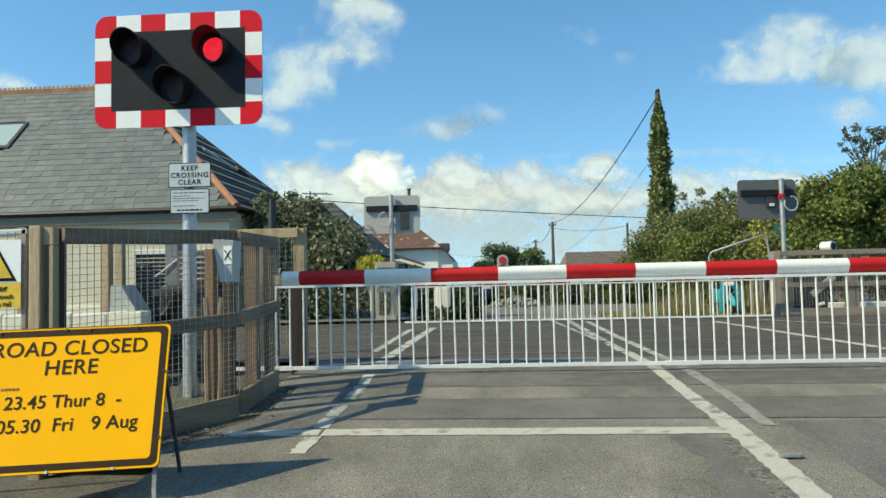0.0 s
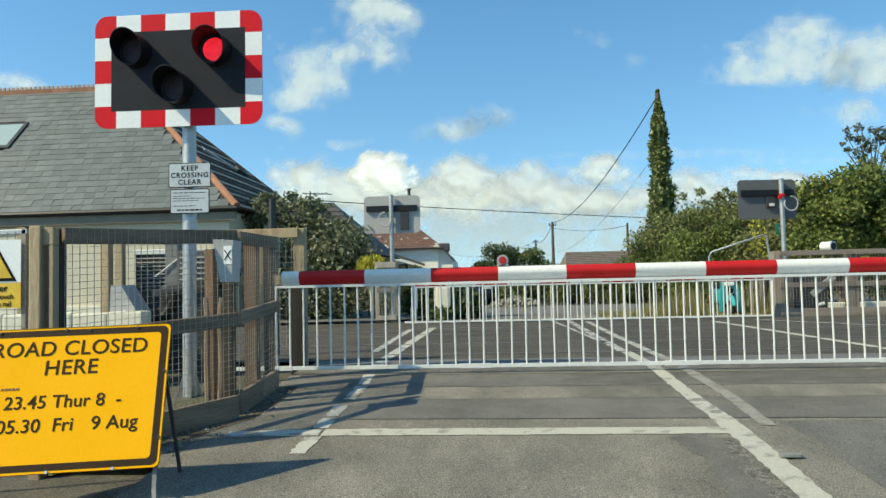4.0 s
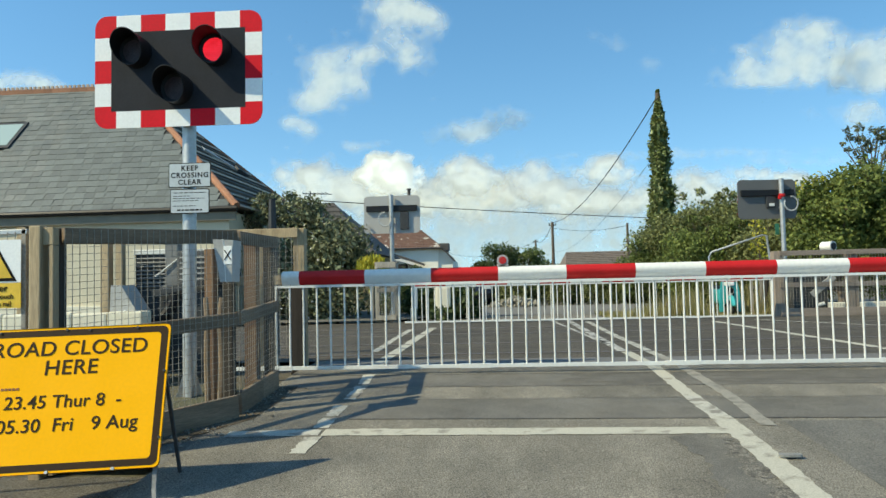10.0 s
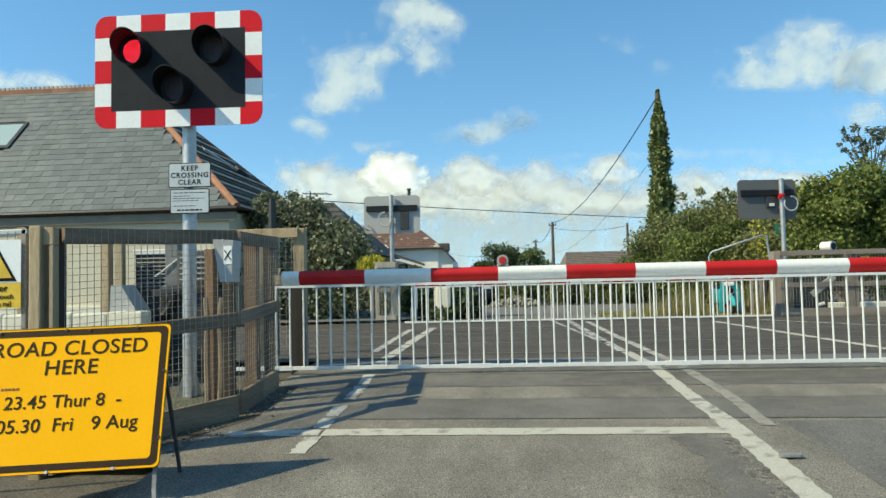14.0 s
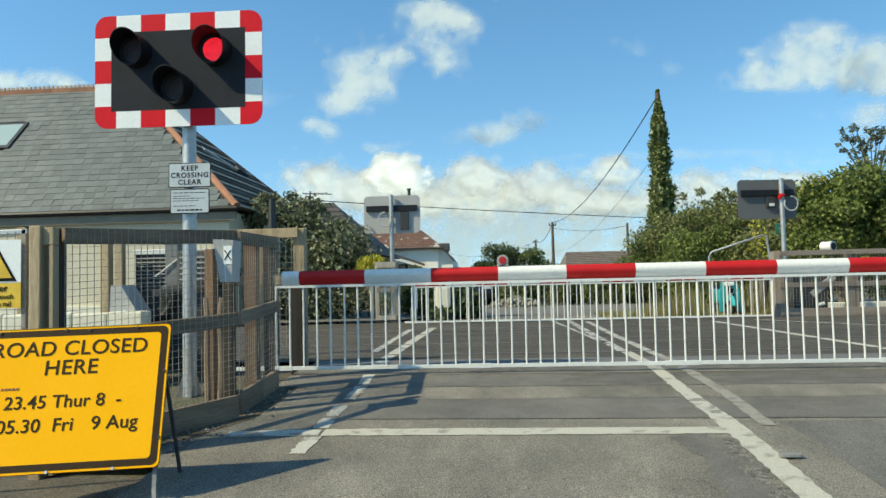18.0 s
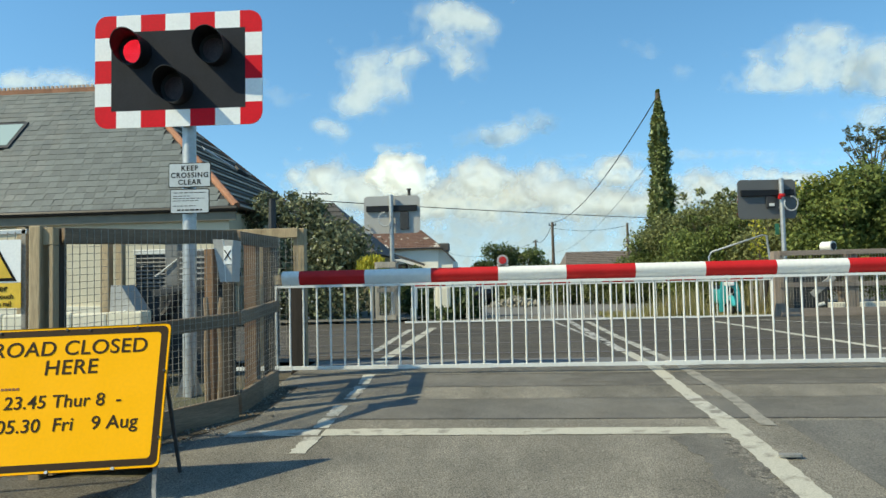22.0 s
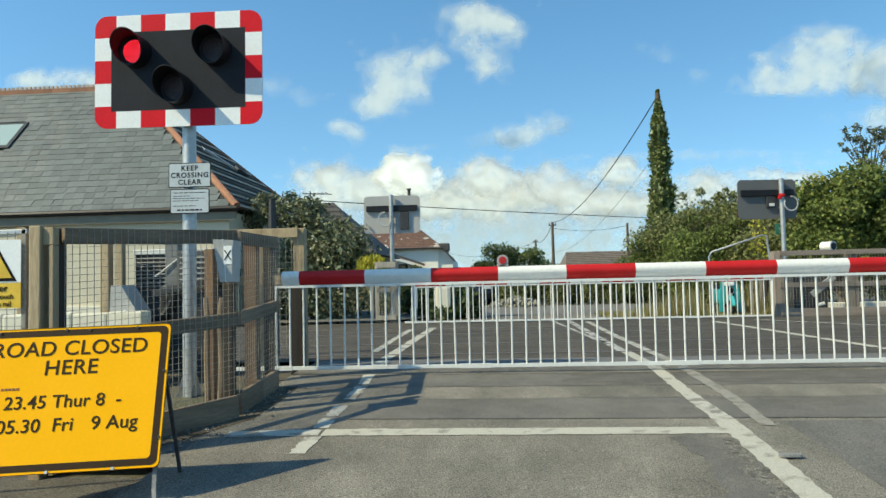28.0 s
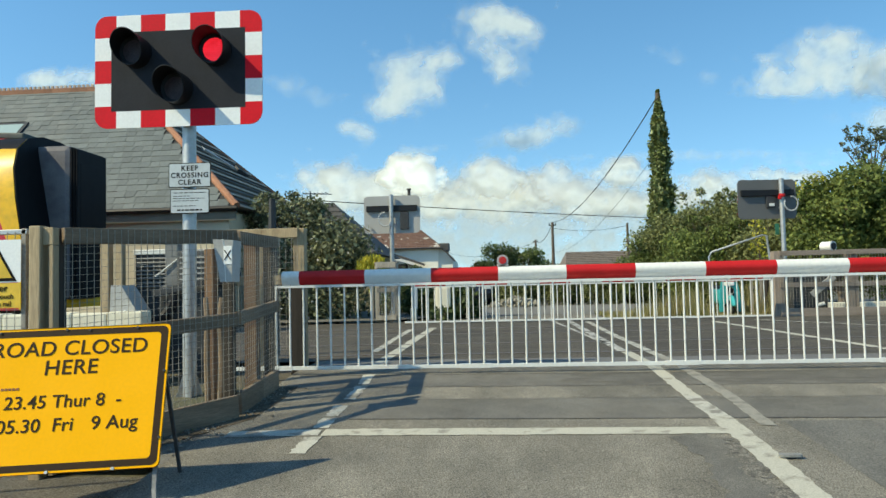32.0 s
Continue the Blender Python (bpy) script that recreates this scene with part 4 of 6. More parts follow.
fence("mesh_fence", [(-2.695, 4.31), (-2.40, 4.76), (-2.0, 5.36)], [1.215, 1.23, 1.255], "weathered timber fence with wire mesh and kick board", posts=[3, 0, 0], rail_h=0.1)
fence("mesh_fence", [(-2.03, 5.41), (-2.028, 5.92), (-2.025, 6.34)], [1.255, 1.26, 1.27], "weathered timber fence wing with wire mesh beside the road", posts=[4, 2, 4])
fence("mesh_fence", [(-2.9, 7.6), (-2.46, 7.6), (-2.08, 7.6)], [1.44, 1.44, 1.44], "pale timber fence panel with wire mesh by the track", mt=(WOOD_PALE, WOOD_PALE), kick=False, post_w=0.12, rails=(0.9,), cell=0.06, over=-0.06)
fence("mesh_fence", [(-2.70, 16.2), (-2.27, 16.2)], [1.34, 1.34], "grey timber fence panel with wire mesh beside far barrier", cell=0.05, gauge=0.003, over=-0.06, post_w=0.085, rails=(0.72,), kick=True, mt=(GREY_WOOD, GREY_WOOD), rail_h=0.13)
ob = thing("timber_post", (-2.84, 16.3, 0), "thin pale timber post beside the far fence panel", "post")
part("shaft", soft_box((-0.035, -0.035, -0.05), (0.035, 0.035, 0.95), 0.006), GREY_WOOD, ob)
fence("mesh_fence", [(5.74, 15.65), (7.2, 15.65), (9.2, 15.65), (11.5, 15.65)], [1.34, 1.34, 1.34, 1.34], "grey-brown timber fence with wire mesh beside the far barrier", cell=0.06, gauge=0.0022, over=-0.05, post_w=0.2, rails=(0.64,), kick=True, mt=(WOOD_ASH, WOOD_ASH_FLAT))
for x, y, r, nm, lab, mt, top in ((-2.03, 7.3, 0.062, "catch_post", "dark timber post that catches the boom tip", WOOD_DARK, 0.855), (-2.43, 6.05, 0.04, "timber_post", "rough brown timber post inside the fence", WOOD_RED, 1.16)):
    ob = thing(nm, (x, y, gz(y)), lab, "post")
    part("shaft", soft_box((-r, -r, -0.05), (r, r, top - gz(y)), 0.008), mt, ob)
ob = thing("dark_post", (-2.72, 8.7, -0.1), "black tapered post standing behind the fence", "post")
bm = bmesh.new()
tube(bm, [(0, 0, 0), (0, 0, 1.4), (0, 0, 2.0)], 0.075, 8, 0.04)
part("shaft", bm, DARK_GREY, ob)
# two crooked split stakes
for dx, lean in ((-0.03, -0.02), (0.06, 0.01)):
    ob = thing("split_stake", (-2.25 + dx, 5.62, gz(5.62)), "crooked split timber stake inside the fence", "stake", "split stakes")
    bm = bmesh.new()
    tube(bm, [(0, 0, -0.05), (lean, 0.02, 0.35), (lean * 0.3, 0, 0.7), (lean * 1.4, 0.02, 0.86)], 0.026, 7, 0.02)
    part("stake", bm, WOOD, ob, smooth=True)
# telephone cabinet with a cross on its door
TX, TY = -1.955, 5.13
ob = thing("telephone_cabinet", (TX, TY, 0.0), "pale grey telephone cabinet with black cross hung on fence", "cabinet")
bm = plate([(-0.012, 0.87), (0.07, 0.87), (0.085, 1.165), (-0.065, 1.175)], -0.06, 0.1)
cab = part("body", bm, GREY_PAINT, ob, "pale grey box with a slanted side")
zc = 1.06
# the sunlit slanted side is a plate in white, over the grey body
bm = bmesh.new()
side = [bm.verts.new(q) for q in ((-0.07, 0.06, 1.178), (0.012, -0.064, 1.172), (0.028, -0.064, 0.868), (-0.014, 0.06, 0.868))]
inner = [bm.verts.new(q.co + Vector((0.008, 0.008, 0))) for q in side]
bm.faces.new(side), bm.faces.new(inner[::-1])
for i in range(4):
    bm.faces.new((side[i], inner[i], inner[(i + 1) % 4], side[(i + 1) % 4]))
part("slanted_side", bm, WHITE_PAINT, cab, "slanted side plate, white for the sunlight on it")
part("door_label", plate(round_rect(0.06, 0.13, 0.004), -0.064, -0.06, 0.045, zc), WHITE_FILM, cab)
bm = bmesh.new()
for s in (1, -1):
    q = plate([(-0.023 * s - 0.004, -0.035), (-0.023 * s + 0.004, -0.035), (0.023 * s + 0.004, 0.035), (0.023 * s - 0.004, 0.035)], -0.067, -0.0642, 0.045, zc)
    me = bpy.data.meshes.new("tmp")
    q.to_mesh(me), q.free(), bm.from_mesh(me)
    bpy.data.meshes.remove(me)
part("cross", bm, BLACK_INK, cab, "black saltire cross")

# gate with a danger notice
ob = thing("mesh_gate", (-2.83, 4.2, gz(4.2)), "galvanised steel mesh gate with warning notice", "gate")
g0 = gz(4.2)
for nm, a, b in (("gate_stile", (0, 0, 0.05), (0, 0, 1.21 - g0)), ("gate_stile", (-1.1, 0, 0.05), (-1.1, 0, 1.21 - g0)), ("gate_rail", (-1.1, 0, 1.19 - g0), (0.02, 0, 1.19 - g0)), ("gate_rail", (-1.1, 0, 0.1), (0.0, 0, 0.1)), ("gate_rail", (-1.1, 0, 0.7), (0, 0, 0.7))):
    part(nm, beam(a, b, 0.03, 0.03, 0.004, up=(0, 1, 0)), WIRE if "stile" in nm else STEEL, ob)
bm = bmesh.new()
for k in range(22):
    box(bm, (-1.1 + k * 0.05 - 0.0016, -0.02, 0.05), (-1.1 + k * 0.05 + 0.0016, -0.017, 1.19 - g0))
for k in range(26):
    box(bm, (-1.1, -0.022, 0.08 + k * 0.05 - 0.0016), (0, -0.02, 0.08 + k * 0.05 + 0.0016))
part("wire_mesh", bm, WIRE, ob)
note = thing("danger_notice", (-2.768, 4.165, 0.735), "white and yellow electric danger notice on mesh gate", "sign")
part("white_plate", plate(round_rect(0.34, 0.255, 0.008), 0, 0.004, -0.235, 0.28), WHITE_FILM, note)
part("yellow_plate", plate(round_rect(0.34, 0.15, 0.008), 0, 0.004, -0.235, 0.075), YELLOW_PLATE, note)
for s, y, mt in ((1.0, -0.003, BLACK_INK), (0.82, -0.006, YELLOW_PLATE)):
    part("triangle", plate([(-0.145 * s, -0.105 * s), (0.145 * s, -0.105 * s), (0, 0.145 * s)], y, y + 0.002, -0.235, 0.265), mt, note)
for i, t in enumerate(("Danger", "Do not touch", "the live rail")):
    lettering("lettering", t, (0.06, 0.042, 0.042)[i], pose((-0.145, -0.107, -0.122)[i], -0.003, 0.1 - 0.044 * i), BLACK_INK, note, align="RIGHT", bold=0.0005)

# ---- road works sign ----
back = 22.0
sg = thing("road_closed_sign", Matrix.Translation((-2.25, 3.515, -0.176)) @ Matrix.Rotation(radians(9.0), 4, "Z") @ Matrix.Rotation(radians(-back), 4, "X") @ Matrix.Rotation(radians(-1.0), 4, "Y"), "yellow road closed sign with black lettering on A-frame", "road sign")
SB = 0.105
panel = part("panel", plate(round_rect(1.05, 0.765, 0.03), 0, 0.012, 0, SB + 0.3825), YELLOW_SHEET, sg, "orange-yellow sheet with a black border line")
bm = plate(round_rect(1.05, 0.765, 0.03), -0.004, 0.016, 0, SB + 0.3825)
bmesh.ops.delete(bm, geom=[q for q in bm.faces if len(q.verts) > 4], context="FACES_ONLY")
part("edge_trim", bm, mat("aged_yellow_edge", (0.6, 0.3, 0.02), 0.6, second=(0.2, 0.12, 0.03)), panel)
bm = bmesh.new()
o1, o2 = round_rect(1.026, 0.741, 0.03), round_rect(0.956, 0.672, 0.022)
va = [bm.verts.new((x, -0.0015, SB + 0.3825 + z)) for x, z in o1]
vb = [bm.verts.new((x, -0.0015, SB + 0.3825 + z)) for x, z in o2]
for i in range(len(va)):
    j = (i + 1) % len(va)
    bm.faces.new((va[i], va[j], vb[j], vb[i]))
part("border_line", bm, SIGN_INK, panel, "dark brown-black border line")
for t, x, z, s, k in (("ROAD CLOSED", 0.012, 0.611, 0.114, 1.04), ("HERE", 0.028, 0.505, 0.114, 1.06), ("23.45 Thur 8  -", 0.012, 0.33, 0.096, 1.0), ("05.30  Fri   9 Aug", 0.048, 0.208, 0.097, 1.02)):
    lettering("lettering", t, s, pose(x, -0.0022, SB + z), SIGN_INK, panel, stretch=k, bold=0.0006)
bm = bmesh.new()
for k in range(5):
    box(bm, (-0.31 + k * 0.019, -0.0022, SB + 0.43), (-0.296 + k * 0.019, -0.0012, SB + 0.443))
part("small_text_bar", bm, BROWN_INK, panel)
bm = bmesh.new()
for x, z in ((-0.36, 0.745), (-0.02, 0.75), (0.1, 0.745), (0.35, 0.748), (0.51, 0.5), (0.512, 0.15), (-0.3, 0.018)):
    tube(bm, [(x, -0.008, SB + z), (x, 0.0, SB + z)], 0.007, 8)
tagged(part("rivet_set", bm, DARK_GREY, panel, "small dark steel clips along the rim", True), kind="stuff")
for x in (-0.02, 0.3):
    part("clip", rod((x, -0.009, SB + 0.004), (x, 0.0, SB + 0.004), 0.009, 8), STEEL, panel, "bright steel clip")
LEG_STEEL = mat("leg_steel", (0.19, 0.19, 0.18), 0.6, vary=0.2)
for x in (-0.455, 0.455):
    bm = bmesh.new()
    tube(bm, [(x + 0.045, 0.035, SB + 0.74), (x + 0.045, 0.035, SB - 0.005), (x + 0.05, 0.03, 0.0), (x + 0.07, 0.0, -0.1)], 0.0145, 4)
    part("front_leg", bm, LEG_STEEL, sg, "grey steel leg")
    part("back_leg", beam((x, 0.05, SB + 0.7), (x + (0.055 if x > 0 else -0.05), 0.5, 0.12), 0.02, 0.02, 0.003, up=(0, 1, 0)), DARK_GREY, sg, "thin black rear leg")
# behind the fence: grey machinery and a low wall
ob = thing("barrier_machine", (-3.05, 7.35, 0), "grey barrier machine with dark mechanism behind the fence", "barrier machine", "barrier machines")
part("cabinet", soft_box((-0.22, -0.1, 0.86), (0.2, 0.2, 1.22), 0.02), mat("mid_grey_paint", (0.1, 0.1, 0.095), 0.6, scale=4, spec=0.25), ob, "grey steel cabinet")
for k in range(5):
    part("louvre", soft_box((-0.18, -0.115, 0.92 + k * 0.055), (0.16, -0.098, 0.935 + k * 0.055), 0.003), GREY_BACK, ob, "thin pale louvre bar")
part("lower_body", soft_box((-0.36, -0.18, 0.0), (0.18, 0.18, 0.86), 0.02), DARK_GREY, ob, "dark lower housing")
bm = bmesh.new()
tube(bm, [(-0.48 + 0.3 * math.cos(a), -0.22, 0.8 + 0.3 * math.sin(a)) for a in [radians(k) for k in range(180, 361, 15)]], 0.05, 8)
part("curved_guard", bm, BLACK_PLASTIC, ob, "black curved guard", True)
part("arm", beam((-0.4, -0.24, 0.78), (0.5, -0.24, 0.98), 0.04, 0.07, 0.01), DARK_GREY, ob, "steel arm")
LOUVRE_GREY = mat("louvre_grey", (0.2, 0.2, 0.19), 0.6, vary=0.15)
ob = thing("equipment_case", (-3.54, 7.62, 0), "dark louvred equipment case with white top behind the fence", "equipment case")
case = part("case_body", soft_box((-0.3, -0.1, 0.2), (0.3, 0.15, 1.2), 0.012), DARK_GREY, ob)
part("white_edge", soft_box((-0.31, -0.125, 1.2), (0.1, 0.17, 1.255), 0.01), WHITE_PAINT, ob, "white painted lid edge")
for k in range(8):
    part("slat", beam((-0.27, -0.115, 0.86 + 0.042 * k), (0.27, -0.115, 0.86 + 0.042 * k), 0.03, 0.014, 0.003, up=(0, 0.5, 0.9)), LOUVRE_GREY, case, "grey louvre slat")
part("strap", beam((0.24, -0.14, 1.0), (0.44, -0.16, 1.14), 0.02, 0.025, 0.003), WHITE_PAINT, ob, "pale diagonal strap")
ob = thing("grey_cabinet", (-3.345, 7.36, 0.862), "plain grey steel cabinet behind the fence", "cabinet")
part("body", soft_box((-0.065, -0.07, 0.0), (0.07, 0.07, 0.43), 0.01), mat("dull_grey_paint", (0.2, 0.2, 0.19), 0.6, scale=4, vary=0.12, spec=0.25), ob)
part("lid", soft_box((-0.07, -0.075, 0.43), (0.075, 0.075, 0.445), 0.005), GREY_PAINT, ob)
bm = bmesh.new()
tube(bm, [(-0.16, -0.085, 0.1), (-0.06, -0.085, 0.17), (0.03, -0.08, 0.24), (0.1, -0.06, 0.3)], 0.008, 6)
part("cable", bm, WHITE_PAINT, ob, "pale slanting cable", True)
for x, w in ((-4.06, 0.095), (-3.91, 0.075)):
    ob = thing("timber_post", (x, 7.35, 0), "pale cream timber post behind the fence", "post", "posts behind the fence")
    part("shaft", soft_box((-w / 2, -w / 2, -0.1), (w / 2, w / 2, 1.33), 0.008), WOOD_PALE, ob)
ob = thing("sloping_cover", (-3.59, 7.0, 0), "grey sloping steel cover behind the fence", "cover")
bm = plate([(-0.2, 0.0), (0.14, 0.0), (0.1, 0.62), (-0.06, 0.88), (-0.16, 0.88)], -0.14, 0.14)
part("hood", bm, GREY_PAINT, ob)
part("brace", beam((-0.03, -0.16, 0.62), (0.1, -0.16, 0.5), 0.02, 0.06), WHITE_PAINT, ob)
ob = thing("low_wall", (-4.3, 6.75, 0), "low pale stone wall behind the fence", "wall")
for k in range(6):
    part("block", soft_box((-1.1 + k * 0.345, -0.1, -0.1), (-0.76 + k * 0.345, 0.1, 0.62 + 0.01 * (k % 2)), 0.02), RENDER_PALE, ob, "weathered pale block")
ob = thing("timber_bracket", (-2.655, 4.2, 0), "short pale timber block joining gate post and fence", "bracket")
part("block", soft_box((-0.045, -0.03, 1.105), (0.02, 0.03, 1.21), 0.005), WOOD_PALE, ob)
part("batten", soft_box((-0.008, -0.03, -0.25), (0.02, 0.03, 1.103), 0.004), WOOD_PALE, ob)
ob = thing("gate_post", (-2.735, 4.19, gz(4.19)), "pale weathered timber gate post", "post")
part("shaft", soft_box((-0.036, -0.045, -0.1), (0.034, 0.045, 1.22 - gz(4.19)), 0.008), WOOD_PALE, ob)


# ---- buildings ----
def window(parent, x, y, z, w, h, facing=-1):
    """A framed window in a wall that faces along y."""
    win = part("window", plate([(-w / 2, -h / 2), (w / 2, -h / 2), (w / 2, h / 2), (-w / 2, h / 2)], y - 0.02, y + 0.02, x, z), WHITE_PAINT, parent, "white-framed window")
    n = 2 if w > 0.7 else 1
    for k in range(n):
        a, b = -w / 2 + 0.05 + k * (w - 0.05) / n, -w / 2 + (k + 1) * (w - 0.05) / n
        part("pane", plate([(a, -h / 2 + 0.05), (b, -h / 2 + 0.05), (b, h / 2 - 0.05), (a, h / 2 - 0.05)], y + facing * 0.024, y + facing * 0.018, x, z), GLASS, win)
    part("sill", soft_box((x - w / 2 - 0.06, y - 0.09, z - h / 2 - 0.06), (x + w / 2 + 0.06, y + 0.02, z - h / 2), 0.006), WHITE_PAINT, win)
    return win


def hip_roof(bm, x0, x1, y0, y1, z0, z1, hip0, hip1):
    """A hipped roof; hip0 and hip1 give how far the ridge stops short of each end."""
    ym = (y0 + y1) / 2
    v = [bm.verts.new(p) for p in ((x0, y0, z0), (x1, y0, z0), (x1, y1, z0), (x0, y1, z0), (x0 + hip0, ym, z1), (x1 - hip1, ym, z1))]
    for f in ((0, 1, 5, 4), (2, 3, 4, 5), (1, 2, 5), (3, 0, 4), (3, 2, 1, 0)):
        bm.faces.new([v[i] for i in f])


# the station house beside the track
HX0, HX1, HY0, HY1, HZ0, HZ1, HIP = -22.0, -5.9, 16.2, 24.2, 2.67, 6.68, 4.45
house = thing("station_house", (HX1, HY0, 0), "cream rendered house with hipped grey slate roof", "house")
O = Vector((HX1, HY0, 0))
bm = bmesh.new()
box(bm, (HX0 + 0.35 - O.x, 0.1, -0.3), (-0.2, HY1 - HY0 - 0.35, 2.6))
part("wall", bm, RENDER_CREAM, house, "cream rendered wall")
bm = bmesh.new()
hip_roof(bm, HX0 - O.x, 0, 0, HY1 - HY0, HZ0, HZ1 - 0.02, HIP, HIP)
roof = part("roof", bm, SLATE_BED, house, "hipped roof of grey-green slates")
part("fascia", soft_box((HX0 - O.x, -0.02, HZ0 - 0.29), (0.0, 0.02, HZ0 - 0.02), 0.005), mat("olive_fascia", (0.215, 0.195, 0.145), 0.7, vary=0.1, scale=2), house, "dull olive-grey fascia board")
bm = bmesh.new()
tube(bm, [(HX0 - O.x, -0.07, HZ0 - 0.03), (0.05, -0.07, HZ0 - 0.03)], 0.065, 8)
part("gutter", bm, BLACK_PLASTIC, house, "black rain gutter", True)
for x in (-10.9,):
    part("downpipe", rod((x, 0.05, 0), (x, -0.04, HZ0 - 0.1), 0.04, 8), BLACK_PLASTIC, house)
for x, w in ((-0.8, 0.5), (-9.4, 1.3)):
    window(house, x, 0.08, 1.3, w, 0.9)
for x in (-5.1,):
    part("pilaster", soft_box((x - 0.1, -0.02, 0), (x + 0.1, 0.098, 2.35), 0.01), WOOD_PALE, house, "pale timber porch post")
part("plinth", soft_box((HX0 - O.x + 0.3, 0.0, -0.2), (-0.15, 0.15, 0.5), 0.02), RENDER_PALE, house, "pale plinth")
# skylight
sl = Vector((0, 4.0, 4.01)).normalized()
roof_m = Matrix((Vector((1, 0, 0)), sl, Vector((1, 0, 0)).cross(sl))).transposed().to_4x4()


def on_roof(x, s, h=0.0):
    """A pose on the front slope: x in the house's space, s along the slope from the eave, h above."""
    m = roof_m.copy()
    m.translation = Vector((x, 0, HZ0)) + sl * s + roof_m.col[2].xyz * h
    return m


SKY_X = -7.2
bm = soft_box((-0.45, -0.6, 0), (0.45, 0.6, 0.07), 0.01)
bmesh.ops.transform(bm, matrix=on_roof(SKY_X, 3.3), verts=bm.verts[:])
sky_light = part("skylight", bm, DARK_GREY, house, "dark-framed roof window")
bm = bmesh.new()
box(bm, (-0.36, -0.5, 0.071), (0.36, 0.5, 0.078))
bmesh.ops.transform(bm, matrix=on_roof(SKY_X, 3.3), verts=bm.verts[:])
part("pane", bm, GLASS_SKY, sky_light)
# slates on the front slope
LEN = math.hypot(4.0, 4.01)
ROWS = 24
EXPO = LEN / ROWS
rng = np.random.default_rng(11)
bm = bmesh.new()
box(bm, (-0.122, 0, 0), (0.122, EXPO * 1.25, 0.012))
slate_mesh = finish("slate", bm, SLATE)
rest = bmesh.new()
singles = 0
for i in range(ROWS):
    s = i * EXPO
    limit = -HIP * (s + EXPO * 0.5) / LEN - 0.1
    x = limit - (0.125 if i % 2 else 0.0)
    while x > HX0 - O.x + HIP * s / LEN + 0.2:
        skip = abs(x - SKY_X) < 0.5 and 2.5 < s < 3.9
        if not skip:
            m = on_roof(x - 0.125, s, 0.012 + rng.random() * 0.006) @ pose(0, 0, 0, -2.2, rng.normal() * 0.4, rng.normal() * 0.5)
            if x > -5.3 and singles < 300:
                piece("slate", slate_mesh, roof, m)
                singles += 1
            elif x > -9.5:
                box(rest, (-0.122, 0, 0), (0.122, EXPO * 1.25, 0.012), m)
        x -= 0.25
tagged(part("slate_rest", rest, SLATE_FAR, roof, "further rows of grey slates"), kind="stuff")
# courses of the hip end; pale strips added as their sunlit edges
COURSE = mat("lit_course_edge", (0.52, 0.47, 0.4), 0.8, second=(0.36, 0.33, 0.28), scale=2.5, fine=30, vary=0.2, bump=0.2)
# browner copy of the slate, set against the bluish shade on the hip end
SLATE_WARM = mat("warm_slate", (0.1, 0.09, 0.078), 0.8, second=(0.14, 0.13, 0.11), scale=2.0, fine=25, vary=0.14, piece=0.25, bump=0.25)
for i in range(ROWS):
    bm = bmesh.new()
    u0, u1 = i / ROWS, (i + 1) / ROWS
    z0, z1 = HZ0 + 4.01 * u0, HZ0 + 4.01 * u1
    w = 8.0
    v = [bm.verts.new(q) for q in ((-HIP * u0 + 0.05, 4.0 * u0, z0 + 0.055), (-HIP * u0 + 0.05, w - 4.0 * u0, z0 + 0.055), (-HIP * u1 + 0.012, w - 4.0 * u1, z1 + 0.02), (-HIP * u1 + 0.012, 4.0 * u1, z1 + 0.02), (-HIP * u0, 4.0 * u0, z0), (-HIP * u0, w - 4.0 * u0, z0))]
    bm.faces.new(v[:4]), bm.faces.new((v[0], v[4], v[5], v[1]))
    part("slate_course", bm, SLATE_WARM, roof)
    if i % 2 == 0:
        part("course_edge", beam((-HIP * u0 + 0.065, 4.0 * u0 + 0.05, z0 + 0.05), (-HIP * u0 + 0.065, w - 4.0 * u0 - 0.05, z0 + 0.05), 0.024, 0.045, 0.004), COURSE, roof, "pale strip for the lit edge of a slate course")
# terracotta hips and crested ridge
hip_a, hip_b = Vector((0.02, -0.02, HZ0 + 0.03)), Vector((-HIP, 4.0, HZ1 + 0.03))
n = 17
tile_m = bmesh.new()
tube(tile_m, [(0, 0, 0), (0, 0, (hip_b - hip_a).length / n * 1.03)], 0.085, 8, 0.082)
hip_tile = finish("hip_tile", tile_m, TERRACOTTA, True)
for far in (False, True):
    a = Vector((hip_a.x, (8.02 if far else -0.02), hip_a.z))
    q = (hip_b - a).to_track_quat("Z", "Y").to_matrix().to_4x4()
    for k in range(n):
        m = q.copy()
        m.translation = a.lerp(hip_b, k / n)
        piece("hip_tile", hip_tile, roof, m)
bm = bmesh.new()
box(bm, (-0.134, -0.12, -0.16), (0.134, 0.12, -0.02)), box(bm, (-0.134, -0.03, -0.02), (0.134, 0.03, 0.01))
for x in (-0.067, 0.067):
    box(bm, (x - 0.035, -0.03, 0.01), (x + 0.035, 0.03, 0.085))
crest = finish("ridge_tile", bm, [TERRACOTTA, mat("faded_terracotta", (0.5, 0.4, 0.31), 0.9, second=(0.4, 0.27, 0.19), scale=6, fine=40, piece=0.15, bump=0.3)])
for face in crest.polygons:
    face.material_index = 1 if face.center.z > -0.019 else 0
for k in range(45):
    piece("ridge_tile", crest, roof, pose(-HIP - 0.1 - k * 0.268, 4.0, HZ1 + 0.06))
